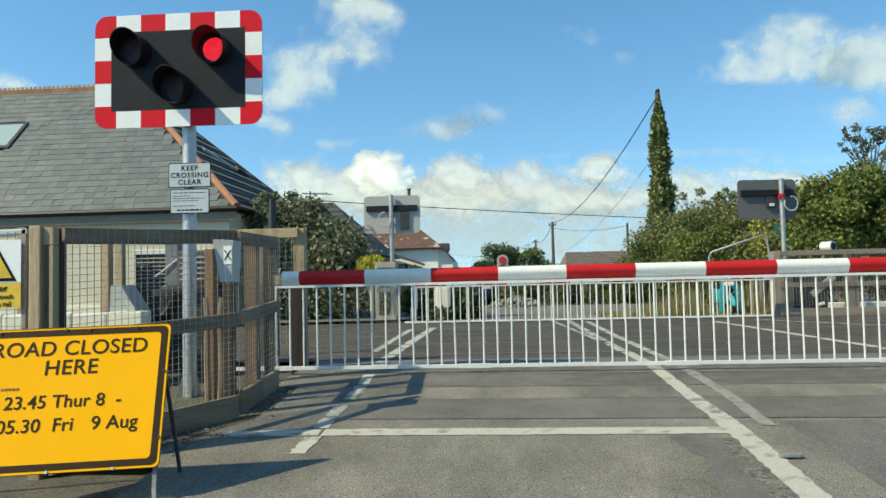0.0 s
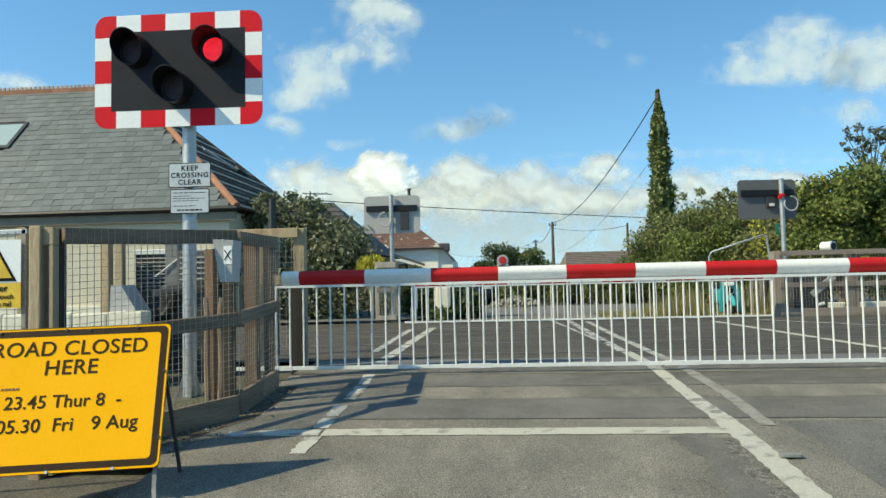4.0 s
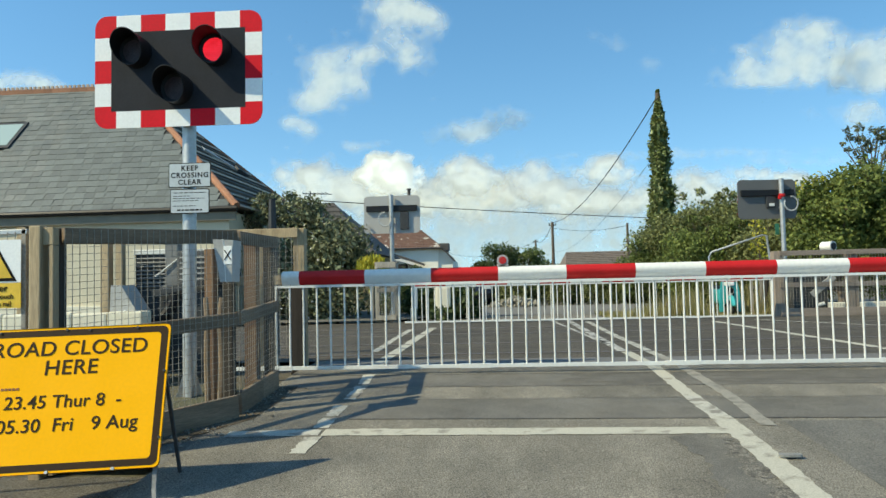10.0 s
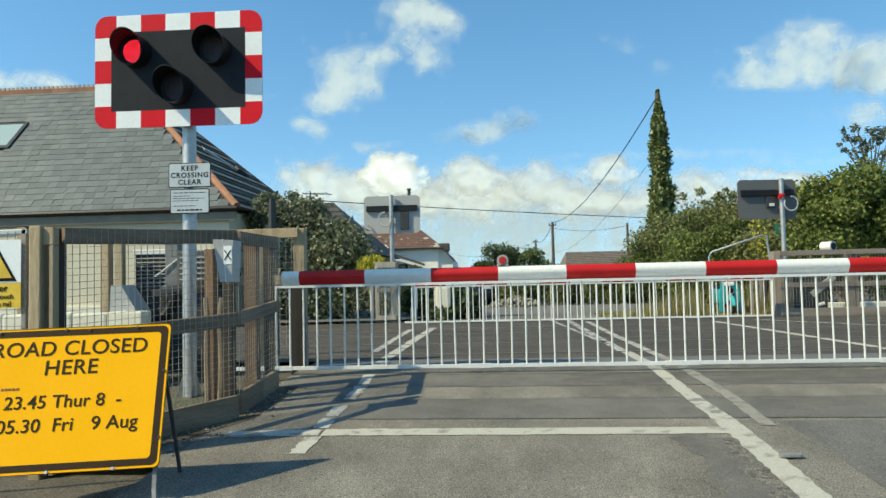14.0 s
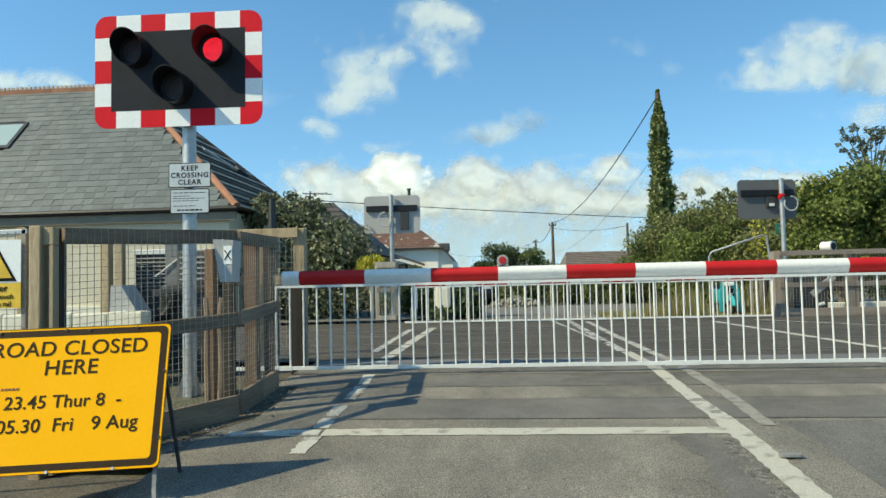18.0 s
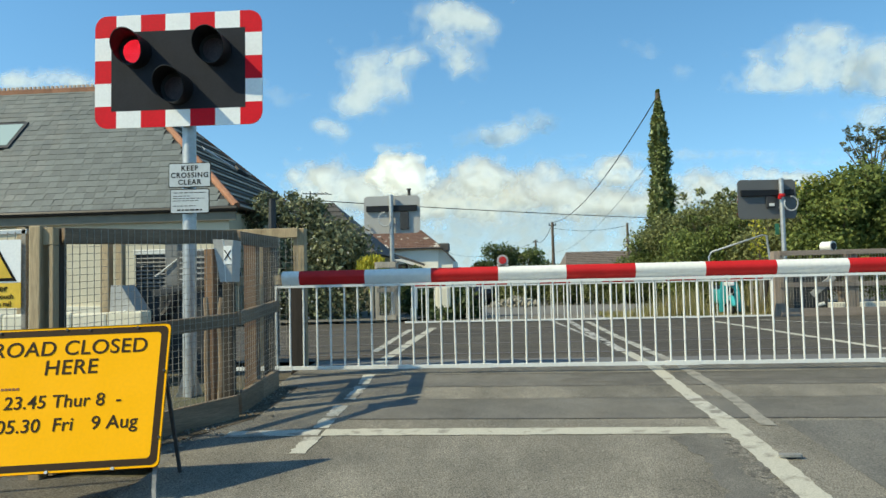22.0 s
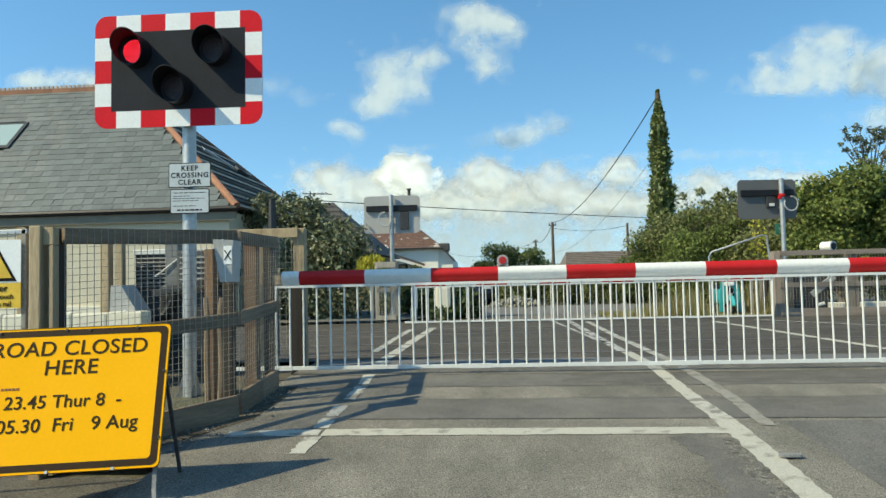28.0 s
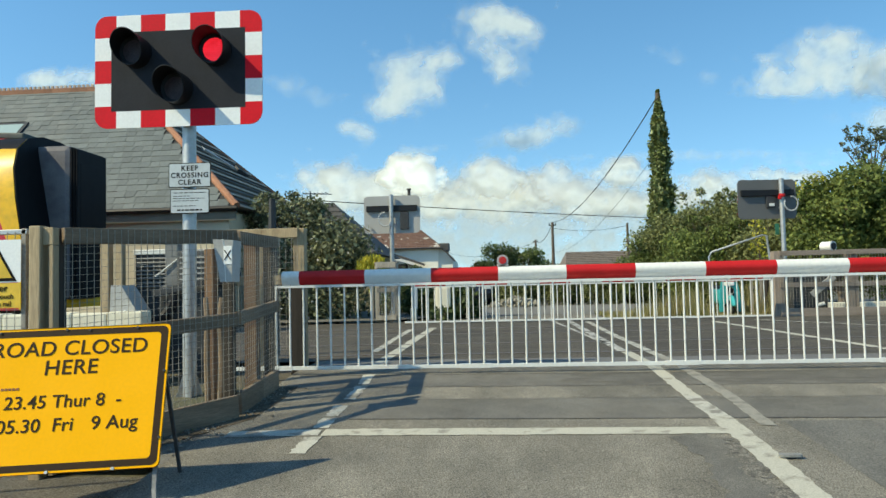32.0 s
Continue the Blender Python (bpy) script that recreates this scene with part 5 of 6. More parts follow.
# pale lead flashing strip on the back hip
part("flashing", beam((-2.1, 3.25, 4.68), (-1.7, 4.62, 4.32), 0.16, 0.06, up=(0.68, 0, 0.73)), GREY_PAINT, house, "pale lead flashing")
part("vent_tile", beam((-1.68, 4.6, 4.33), (-1.5, 5.0, 4.16), 0.22, 0.14, 0.02, up=(0.68, 0, 0.73)), DARK_GREY, house, "dark raised vent tile below the flashing")


def cottage(name, x0, x1, y0, y1, z0, z1, hips, wall, tile, label, courses=10, openings=()):
    ob = thing(name, (x0, y0, 0), label, "house", "houses beyond the crossing")
    w, d = x1 - x0, y1 - y0
    bm = bmesh.new()
    box(bm, (0.2, 0.2, -0.4), (w - 0.2, d - 0.2, z0))
    part("wall", bm, wall, ob)
    rf = bmesh.new()
    hip_roof(rf, -0.1, w + 0.1, -0.1, d + 0.1, z0, z1, hips[0], hips[1])
    rp = part("roof", rf, tile, ob)
    bm = bmesh.new()
    for i in range(courses):
        u = i / courses
        a0, a1 = -0.1 + (hips[0]) * u, w + 0.1 - hips[1] * u
        y = -0.1 + (d / 2 + 0.1) * u
        z = z0 + (z1 - z0) * u
        n = max(4, int(w / 0.5))
        for k in range(n):
            xa, xb = a0 + (a1 - a0) * k / n, a0 + (a1 - a0) * (k + 0.97) / n
            box(bm, (xa, y - 0.03, z - 0.005), (xb, y + 0.1, z + 0.045 + 0.02 * rng.random()))
    tagged(part("tile_courses", bm, tile, rp), kind="stuff")
    part("gutter", rod((-0.1, -0.15, z0), (w + 0.1, -0.15, z0), 0.05, 8), DARK_GREY, ob)
    for x, z, ww, h in openings:
        window(ob, x, 0.18, z, ww, h)
    return ob


WHITE_RENDER = mat("white_render", (0.86, 0.83, 0.72), 0.9, second=(0.78, 0.74, 0.62), scale=1.0, fine=60, vary=0.06, bump=0.2)
c1 = cottage("cottage", -13.5, -3.5, 45, 52, 3.05, 4.45, (1.5, 1.7), WHITE_RENDER, TILE_RED, "cream cottage with lichen-spotted red-brown tiled hip roof", 12, ((9.3, 1.3, 0.8, 1.0),))
part("chimney", soft_box((7.52, 3.0, 3.9), (7.88, 3.5, 6.72), 0.02), TILE_DARK, c1, "narrow dark brick chimney")
part("chimney_pot", rod((7.7, 3.25, 6.7), (7.7, 3.25, 7.1), 0.1, 10), TILE_DARK, c1, "sooty chimney pot")
part("chimney_cowl", rod((7.7, 3.25, 7.1), (7.7, 3.25, 7.2), 0.15, 10), TILE_DARK, c1)
part("porch_roof", beam((6.6, -0.35, 2.87), (9.0, -0.35, 2.02), 0.7, 0.14), TILE_DARK, c1, "dark tiled porch roof")
part("barge_board", beam((6.9, -0.73, 2.54), (8.4, -0.73, 2.07), 0.05, 0.16), WHITE_PAINT, c1, "white barge board")
part("porch_wall", soft_box((6.6, -0.6, -0.2), (7.9, 0.1, 2.1), 0.02), WOOD_DARK, c1, "dark porch front")
part("side_wing", plate([(9.7, -0.3), (10.7, -0.3), (10.7, 2.25), (10.0, 3.0), (9.7, 3.05)], 0.3, 6.0), WHITE_RENDER, c1, "cream gabled side wing")
part("wing_barge", beam((9.95, 0.1, 3.18), (10.85, 0.1, 2.2), 0.5, 0.1), TILE_DARK, c1, "dark sloping barge of the side wing")
part("dormer", soft_box((9.85, 0.4, 2.9), (10.45, 1.4, 3.35), 0.03), TILE_DARK, c1, "small dark dormer")
shed = cottage("shed_house", -15, -4.9, 29, 36, 2.1, 4.6, (3.5, 2.55), mat("tan_render", (0.26, 0.22, 0.13), 0.9, scale=1.2, fine=40, vary=0.1), TILE_DARK, "house with dark weathered tiled roof behind bushes", 10)
bm = bmesh.new()
tube(bm, [(6.6, 3.5, 4.4), (6.6, 3.5, 5.15)], 0.025, 6), tube(bm, [(6.3, 3.4, 5.04), (7.55, 3.7, 5.0)], 0.02, 6)
for k in range(7):
    tube(bm, [(6.35 + k * 0.17, 3.1, 5.03), (6.35 + k * 0.17, 3.9, 5.03)], 0.012, 5)
part("tv_aerial", bm, DARK_GREY, shed, "thin grey television aerial")
cottage("bungalow", 5.35, 13.4, 58, 66, 2.0, 3.25, (0.4, 1.0), mat("orange_brick", (0.42, 0.2, 0.1), 0.9, scale=3, fine=14), TILE_BROWN, "low bungalow with brown-grey tiled roof", 8)
ob = thing("garden_wall", (-1.3, 17.0, 0), "pale rendered garden wall end among shrubs", "wall")
part("pier", soft_box((-0.18, -0.1, -0.1), (0.18, 0.1, 0.77), 0.06), RENDER_PALE, ob)


# ---- poles and wires ----
def pole(name, x, y, h, r, label, mt=BARK, arms=True):
    ob = thing(name, (x, y, 0), label, "utility pole", "utility poles")
    part("shaft", rod((0, 0, -0.2), (0, 0, h), r, 10, r * 0.75), mt, ob, smooth=True)
    if arms:
        part("bracket", soft_box((-0.35, -0.05, h - 0.35), (0.35, 0.05, h - 0.25), 0.01), WOOD_DARK, ob)
        for dx in (-0.3, 0.3):
            part("insulator", rod((dx, 0, h - 0.25), (dx, 0, h - 0.08), 0.04, 8), DARK_GREY, ob)
    return ob


ivy_pole = pole("ivy_pole", 6.6, 30, 8.35, 0.13, "wooden utility pole thickly grown over with ivy", arms=False)
rng = np.random.default_rng(21)
pts = []
for _ in range(19000):
    h = rng.random() ** 0.85 * 8.45
    r = (0.21 + 0.4 * (1 - h / 8.4) + 0.16 * noise.noise(Vector((h * 1.1, 3, 0)))) * (1 if h < 6.9 else max(0.15, (8.5 - h) / 1.6))
    a = rng.random() * 2 * math.pi
    r *= 0.55 + 0.5 * rng.random() + 0.5 * rng.random() ** 9 + 0.42 * noise.noise(Vector((math.cos(a) * 1.5, math.sin(a) * 1.5, h * 2)))
    pts.append((r * math.cos(a), r * math.sin(a), h))
ivy = tagged(new("ivy", leaf_mesh("ivy", pts, 0.085, LEAF_IVY, rng, droop=0.6)), "glossy ivy leaves wrapped round the pole")
ivy.parent = ivy_pole
pole("utility_pole", 5.19, 70, 6.45, 0.17, "dark wooden utility pole beyond the road")
pole("utility_pole", 5.6, 110, 7.1, 0.19, "dark wooden utility pole far down the road")
pole("utility_pole", 10.43, 60, 5.4, 0.13, "slim bare utility pole beside the bungalow", arms=False)


def wire(a, b, sag, r, label, n=20):
    bm = bmesh.new()
    a, b = Vector(a), Vector(b)
    tube(bm, [a.lerp(b, k / n) - Vector((0, 0, sag * 4 * (k / n) * (1 - k / n))) for k in range(n + 1)], r, 5)
    return solid("overhead_wire", bm, BLACK_PLASTIC, label, "wire", group="overhead wires")


wire((-7.0, 21.0, 3.5), (6.6, 30, 3.26), 0.05, 0.014, "black overhead cable crossing behind the road")
wire((6.45, 30, 8.0), (5.19, 70, 6.4), 1.1, 0.024, "black overhead cable sagging from ivy pole")
wire((6.6, 30, 6.1), (5.4, 70, 3.6), 1.0, 0.008, "thin stay wire from ivy pole")
wire((5.19, 70, 6.3), (5.6, 110, 7.0), 0.9, 0.03, "black overhead cable between poles")
wire((5.19, 70, 5.9), (10.43, 60, 5.2), 0.35, 0.018, "thin overhead cable to bungalow pole")
wire((5.6, 110, 6.8), (-14, 160, 9), 2.2, 0.03, "black overhead cable receding along road")


# ---- planting ----
rng = np.random.default_rng(31)
bush, bush_crown = plant("flowering_bush", (-4.7, 17.6, 0), "large dark green flowering bush behind the crossing", "bush",
    lumps(rng, 20, (-1.5, 1.1), (-0.4, 0.6), (0.5, 1.9), (0.5, 0.72)) + [(1.2, -0.3, 0.5, 0.5, 0.9), (0.7, -0.4, 0.4, 0.5, 0.9), (0.1, -0.4, 0.45, 0.5, 0.9), (-0.6, -0.4, 0.4, 0.5, 0.9), (1.2, 0, 1.1, 0.5, 0.9), (-1.35, 0, 2.6, 0.5, 0.8), (-0.85, 0.1, 2.72, 0.5, 0.8), (-0.1, 0, 2.6, 0.55, 0.8), (0.45, 0, 2.2, 0.5, 0.8), (-1.7, 0.2, 2.2, 0.5, 0.8), (1.0, 0, 1.7, 0.5, 0.8), (0.2, 0, 2.7, 0.36, 0.9), (-1.0, 0, 3.05, 0.2, 0.7), (-0.3, 0, 3.05, 0.18, 0.7), (0.35, 0, 2.75, 0.2, 0.7), (0.85, 0, 2.3, 0.2, 0.7), (-1.6, 0, 2.8, 0.2, 0.7), (1.25, 0, 1.9, 0.2, 0.7)],
    LEAF_BUSH, 2300, 0.066, 41, 0.09, extra=(PETAL, 900, 0.05, "small white blossoms"))
plant("weeping_shrub", (-2.92, 16.75, 0), "bright yellow-green weeping shrub behind fence", "shrub",
    [(-0.2, 0, 1.22, 0.16, 1.3), (-0.1, 0, 1.36, 0.17, 0.8), (0.1, 0, 1.38, 0.18, 0.8), (0.2, 0, 1.22, 0.16, 1.3), (0.0, -0.1, 1.15, 0.26, 1.2), (0.3, 0.1, 1.1, 0.1, 1.6), (-0.3, 0, 1.1, 0.1, 1.6)], LEAF_YELLOW, 7000, 0.022, 42, 0.03, droop=4.0, long=5.0)
# the dark leaf colour stands in for the shade over these shrubs
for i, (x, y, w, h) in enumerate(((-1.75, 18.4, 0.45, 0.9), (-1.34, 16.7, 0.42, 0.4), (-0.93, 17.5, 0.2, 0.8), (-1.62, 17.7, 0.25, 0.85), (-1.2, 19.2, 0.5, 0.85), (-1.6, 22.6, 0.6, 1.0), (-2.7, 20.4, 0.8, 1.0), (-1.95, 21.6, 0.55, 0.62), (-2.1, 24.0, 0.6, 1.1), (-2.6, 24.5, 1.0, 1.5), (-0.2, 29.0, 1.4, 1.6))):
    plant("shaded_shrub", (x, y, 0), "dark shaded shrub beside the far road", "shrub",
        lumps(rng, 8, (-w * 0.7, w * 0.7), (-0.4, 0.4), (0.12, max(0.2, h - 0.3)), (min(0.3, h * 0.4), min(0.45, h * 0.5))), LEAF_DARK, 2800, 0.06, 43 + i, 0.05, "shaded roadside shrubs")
for i, (x, y, w, h) in enumerate(((0.5, 82, 2.5, 5.1), (3.3, 84, 2.0, 4.8), (5.6, 88, 2.2, 3.4), (12.5, 70, 1.6, 3.8), (-1.6, 88, 2.0, 3.6))):
    plant("distant_tree", (x, y, 0), "rounded green tree in the distance", "tree",
        lumps(rng, 10, (-w * 0.6, w * 0.6), (-1, 1), (h * 0.35, h * 0.85), (w * 0.28, w * 0.45)), (LEAF_DARK, LEAF)[i % 2], 420, 0.17, 50 + i, 0.18, "trees in the distance")
# the hedge-like growth behind the far barrier
rng_sprig = np.random.default_rng(91)
for i, (x, y, w, h) in enumerate(((5.1, 26.5, 0.8, 1.9), (6.1, 27, 1.1, 3.0), (7.3, 25.5, 1.3, 3.5), (8.5, 24.8, 1.3, 3.5), (6.7, 23.8, 1.2, 2.5), (8.2, 22.8, 1.2, 2.6), (9.4, 23.6, 1.2, 3.4))):
    plant("hedge_shrub", (x, y, 0), "dense green shrub of the overgrown hedge", "shrub",
        lumps(rng, 26, (-w * 0.85, w * 0.85), (-0.6, 0.6), (0.35, h - 0.5), (0.45, 0.68)) + [(0.1 * w, 0, h - 0.5, 0.55, 0.9), (-0.4 * w, 0, h - 0.75, 0.5, 0.9)] + lumps(rng_sprig, 9, (-w * 0.9, w * 0.9), (-0.3, 0.3), (h - 0.2, h + 0.22), (0.1, 0.18)), (LEAF, LEAF_OLIVE, LEAF_OLIVE, LEAF_OLIVE, LEAF_BROAD, LEAF_OLIVE, LEAF_OLIVE)[i], 3000, 0.055, 60 + i, 0.07, "overgrown hedge")
for i, (x, y, w, h) in enumerate(((9.6, 21.5, 1.4, 3.3), (11.4, 21.2, 1.9, 3.95), (13.4, 21, 1.8, 4.1))):
    plant("broad_tree", (x, y, 0), "broad dense dark green tree beside the fence", "tree",
        [(a, b + 1.2 - 2.1 * c / h, c, r, q) for a, b, c, r, q in lumps(rng, 34, (-w * 0.8, w * 0.8), (-0.7, 0.5), (0.6, h - 0.5), (0.45, 0.72))] + [(0, 0, h - 0.55, 0.65, 0.8)] + [(-1.0, 0, 2.95, 0.42, 0.9), (-0.65, 0, 3.2, 0.45, 0.9), (-0.1, 0, 3.25, 0.5, 0.9), (0.4, 0, 3.4, 0.48, 0.9), (0.9, 0, 3.3, 0.5, 0.9), (0.1, -0.5, 2.8, 0.55, 0.9), (-0.6, -0.5, 2.6, 0.5, 0.9)] * (i == 0), LEAF_BROAD, 2400, 0.076, 70 + i, 0.12, "broad trees by the fence")
rng_tall = np.random.default_rng(77)
tall, tall_crown = plant("wispy_tree", (12.8, 26, 0), "thin-branched dark green tree swaying in wind", "tree",
    [(-1.0, 0, 5.3, 0.1, 0.8), (-0.8, 0, 5.1, 0.13, 0.7), (-0.85, 0, 5.75, 0.12, 0.9), (-0.7, 0.1, 5.55, 0.16, 0.9), (-0.45, 0, 5.85, 0.17, 0.8), (-0.4, 0, 5.45, 0.22, 0.8), (-0.5, 0, 4.95, 0.2, 0.9), (-0.2, 0, 4.6, 0.3, 0.8), (-0.1, 0.1, 5.2, 0.26, 0.8), (0.0, 0, 5.75, 0.15, 0.8)] + lumps(rng_tall, 8, (0.1, 0.9), (-0.4, 0.4), (4.3, 5.8), (0.15, 0.25)) + lumps(rng_tall, 13, (0.6, 2.4), (-0.4, 0.4), (4.0, 5.9), (0.15, 0.3)),
    LEAF_GREY, 2300, 0.06, 80, 0.07)
plant("gold_shrub", (8.75, 21.4, 0), "golden-leaved bush growing against the dark trees", "shrub", [(-0.25, 0, 3.25, 0.2, 0.9), (0.0, 0, 3.4, 0.22, 0.8), (0.35, 0, 3.6, 0.2, 0.8)], LEAF_YELLOW, 900, 0.05, 82, 0.05)
plant("gold_shrub", (7.2, 20.8, 0), "small golden-leaved shrub by the signal post", "shrub", [(-0.12, 0, 2.3, 0.15, 1.2), (0.0, 0, 2.0, 0.2, 1.2), (-0.1, 0, 1.65, 0.2, 1.2), (0.1, 0, 1.3, 0.2, 1.0)], LEAF_YELLOW, 1500, 0.05, 81, 0.05)
plant("weed_tuft", (-2.2, 5.95, gz(5.95) - 0.16), "small green weeds growing at the fence foot", "weed", [(0, 0, 0.14, 0.08, 1.2), (0.07, 0.05, 0.12, 0.07, 1.2), (-0.08, 0.02, 0.1, 0.06, 1.0)], LEAF, 9000, 0.022, 150, 0.006)
plant("weed_tuft", (-2.2, 4.95, gz(4.95) - 0.16), "small green weeds growing at the fence foot", "weed", [(0, 0, 0.12, 0.07, 1.0), (0.08, 0.05, 0.1, 0.06, 1.0)], LEAF_OLIVE, 9000, 0.02, 151, 0.006)
# dry verge: upright blades and stems, taller towards the fence
rng = np.random.default_rng(91)
k = 5200
x = rng.uniform(2.3, 6.4, k)
y = 16.1 + rng.random(k) * 2.0
h = rng.uniform(0.03, 0.14, k) + rng.random(k) ** 2 * 0.75 * np.clip((x - 3.0) / 1.2, 0, 1)
h = np.where((x > 4.45) & (x < 5.6) & (y < 17.1), h * 0.12, h)
b = np.stack([x, y, np.zeros(k) - 0.02], 1)
lean = rng.normal(size=(k, 3)) * 0.12
w = rng.uniform(0.006, 0.016, k)
ang = rng.random(k) * math.pi
side = np.stack([np.cos(ang) * w, np.sin(ang) * w, np.zeros(k)], 1)
tip = b + lean * h[:, None] * 2
tip[:, 2] = h
verts = np.stack([b - side, b + side, tip], 1).reshape(-1, 3)
tagged(new("dry_grass", raw("dry_grass", verts.tolist(), [(3 * i, 3 * i + 1, 3 * i + 2) for i in range(k)], GRASS_DRY)), "tall dry straw-coloured verge grass", "grass", kind="stuff")
sheet("verge", [2.3, 6.8], [15.9, 18.3], mat("verge_soil", (0.24, 0.2, 0.11), 0.95, second=(0.11, 0.13, 0.04), scale=2, fine=25, vary=0.4, bump=0.6), "dry grassy verge beyond the crossing", 0.02)
sheet("side_road", [-1.2, 14.0], [18.3, 25.2], mat("pale_road", (0.17, 0.16, 0.14), 0.9, second=(0.12, 0.115, 0.1), scale=1, fine=60, vary=0.4, bump=0.5), "pale asphalt side road beyond the verge", 0.012)
for i in range(9):
    plant("roadside_hedge", (0.6 + i * 0.72, 26.0 + 0.4 * (i % 2), 0), "yellow-green hedge bush along the side road", "bush", lumps(rng, 9, (-0.5, 0.5), (-0.3, 0.3), (0.2, 0.95), (0.3, 0.45)), (LEAF_OLIVE, LEAF, LEAF_OLIVE, LEAF_DARK)[i % 4], 3000, 0.045, 100 + i, 0.04, "hedge along the side road")
ob = thing("rubble_bank", (0.55, 24.6, 0), "low pale heap of rubble beside the road", "rubble")
bm = bmesh.new()
for _ in range(110):
    q = bmesh.ops.create_icosphere(bm, subdivisions=1, radius=0.03 + 0.09 * rng.random() ** 2)
    for vert in q["verts"]:
        vert.co *= 0.7 + 0.6 * rng.random()
    dx = rng.normal() * 0.42
    bmesh.ops.translate(bm, vec=(dx, rng.normal() * 0.3, 0.03 + 0.34 * rng.random() * max(0.1, 1 - abs(dx))), verts=q["verts"])
tagged(part("rubble_stone", bm, mat("pale_stone", (0.28, 0.26, 0.2), 0.9, island=True, piece=0.3, bump=0.2), ob), kind="stuff")

# ---- small things beyond the crossing ----
ob = thing("hand_rail", (4.75, 17.0, 0), "bent galvanised tubular handrail behind far barrier", "handrail")
bm = bmesh.new()
tube(bm, [(0, 0, -0.05), (0, 0, 1.3), (0.05, 0, 1.4), (1.2, 0, 1.76), (1.28, 0, 1.74), (1.33, 0, 1.2), (1.35, 0, -0.05)], 0.024, 8)
part("tube", bm, STEEL, ob, smooth=True)
ob = thing("detector_unit", (6.78, 15.62, 1.315), "white cylindrical detector unit on fence rail", "detector")
part("bracket", soft_box((-0.05, -0.04, 0), (0.05, 0.04, 0.03), 0.004), DARK_GREY, ob)
bm = bmesh.new()
tube(bm, [(-0.08, 0.12, 0.1), (0.04, -0.1, 0.1)], 0.098, 18)
part("body", bm, WHITE_PAINT, ob, "white cylindrical housing", True)
bm = bmesh.new()
tube(bm, [(0.04, -0.1, 0.1), (0.0435, -0.107, 0.1)], 0.076, 18)
part("lens", bm, BLACK_PLASTIC, ob)
ob = thing("kerb_bollard", (-1.92, 16.4, 0), "short cream concrete bollard beside barrier", "bollard")
part("body", soft_box((-0.07, -0.07, 0), (0.07, 0.07, 0.3), 0.01), RENDER_PALE, ob)
part("post", soft_box((0.01, -0.05, 0.28), (0.09, 0.05, 0.95), 0.01), WHITE_PAINT, ob)

ob = thing("slat_screen", (5.55, 16.75, 0), "pale weathered slatted screen behind the far barrier", "screen")
for k in range(6):
    part("slat", soft_box((k * 0.1, -0.012, -0.02), (k * 0.1 + 0.055, 0.012, 0.82 + 0.03 * (k % 2)), 0.004), GREY_WOOD, ob)
part("rail", soft_box((-0.03, 0.014, 0.55), (0.6, 0.04, 0.62), 0.004), GREY_WOOD, ob)
ob = thing("dark_bollard", (5.78, 16.45, 0), "short dark weathered post before the slatted screen", "bollard")
part("shaft", rod((0, 0, -0.02), (0, 0, 0.86), 0.07, 10, 0.06), WOOD_DARK, ob)
ob = thing("kerb_strip", (7.4, 18.6, 0), "long pale concrete kerb behind the fence", "kerb")
part("kerb", soft_box((0, -0.1, -0.05), (5.5, 0.1, 0.16), 0.02), RENDER_PALE, ob)
sc = thing("motor_scooter", Matrix.Translation((5.06, 16.55, 0)) @ Matrix.Diagonal((0.72, 0.8, 0.78, 1)), "teal motor scooter parked nose-on behind the barrier", "scooter")


def wheel(parent, m, r=0.21, w=0.09):
    wh = thing("wheel", m, "", "")
    wh.parent = parent
    bm = bmesh.new()
    n, k = 24, 8
    rings = [[bm.verts.new(((w / 2) * math.sin(2 * math.pi * j / k), (r - w / 2 + w / 2 * math.cos(2 * math.pi * j / k)) * math.cos(2 * math.pi * i / n), (r - w / 2 + w / 2 * math.cos(2 * math.pi * j / k)) * math.sin(2 * math.pi * i / n))) for j in range(k)] for i in range(n)]
    for i in range(n):
        for j in range(k):
            bm.faces.new((rings[i][j], rings[(i + 1) % n][j], rings[(i + 1) % n][(j + 1) % k], rings[i][(j + 1) % k]))
    part("tyre", bm, RUBBER, wh, "black rubber tyre", True)
    part("rim", rod((-w * 0.3, 0, 0), (w * 0.3, 0, 0), r - w * 0.8, 16), STEEL, wh)
    return wh


wheel(sc, pose(0, 0, 0.21)), wheel(sc, pose(0, 1.2, 0.21))
bm = plate([(-0.33, 0.08), (-0.2, 0.08), (-0.13, 0.45), (-0.12, 0.8), (0.12, 0.8), (0.13, 0.45), (0.2, 0.08), (0.33, 0.08), (0.3, 0.6), (0.24, 0.95), (-0.24, 0.95), (-0.3, 0.6)], 0.08, 0.16)
bmesh.ops.bevel(bm, geom=bm.edges[:], offset=0.015, segments=2, affect="EDGES")
part("leg_shield", bm, TEAL, sc, "glossy teal leg shield")
bm = bmesh.new()
tube(bm, [(0, 0.26 * math.cos(a), 0.21 + 0.27 * math.sin(a)) for a in [radians(k) for k in range(20, 171, 15)]], 0.085, 8)
part("mudguard", bm, TEAL, sc, smooth=True)
part("front_panel", soft_box((-0.11, 0.05, 0.3), (0.11, 0.09, 0.74), 0.02), BLACK_PLASTIC, sc, "black centre panel")
part("badge", plate([(0.06 * math.cos(a), 0.1 * math.sin(a)) for a in [k * math.pi / 8 for k in range(16)]], 0.04, 0.05, 0.0, 0.52), GREY_PAINT, sc, "pale oval badge")
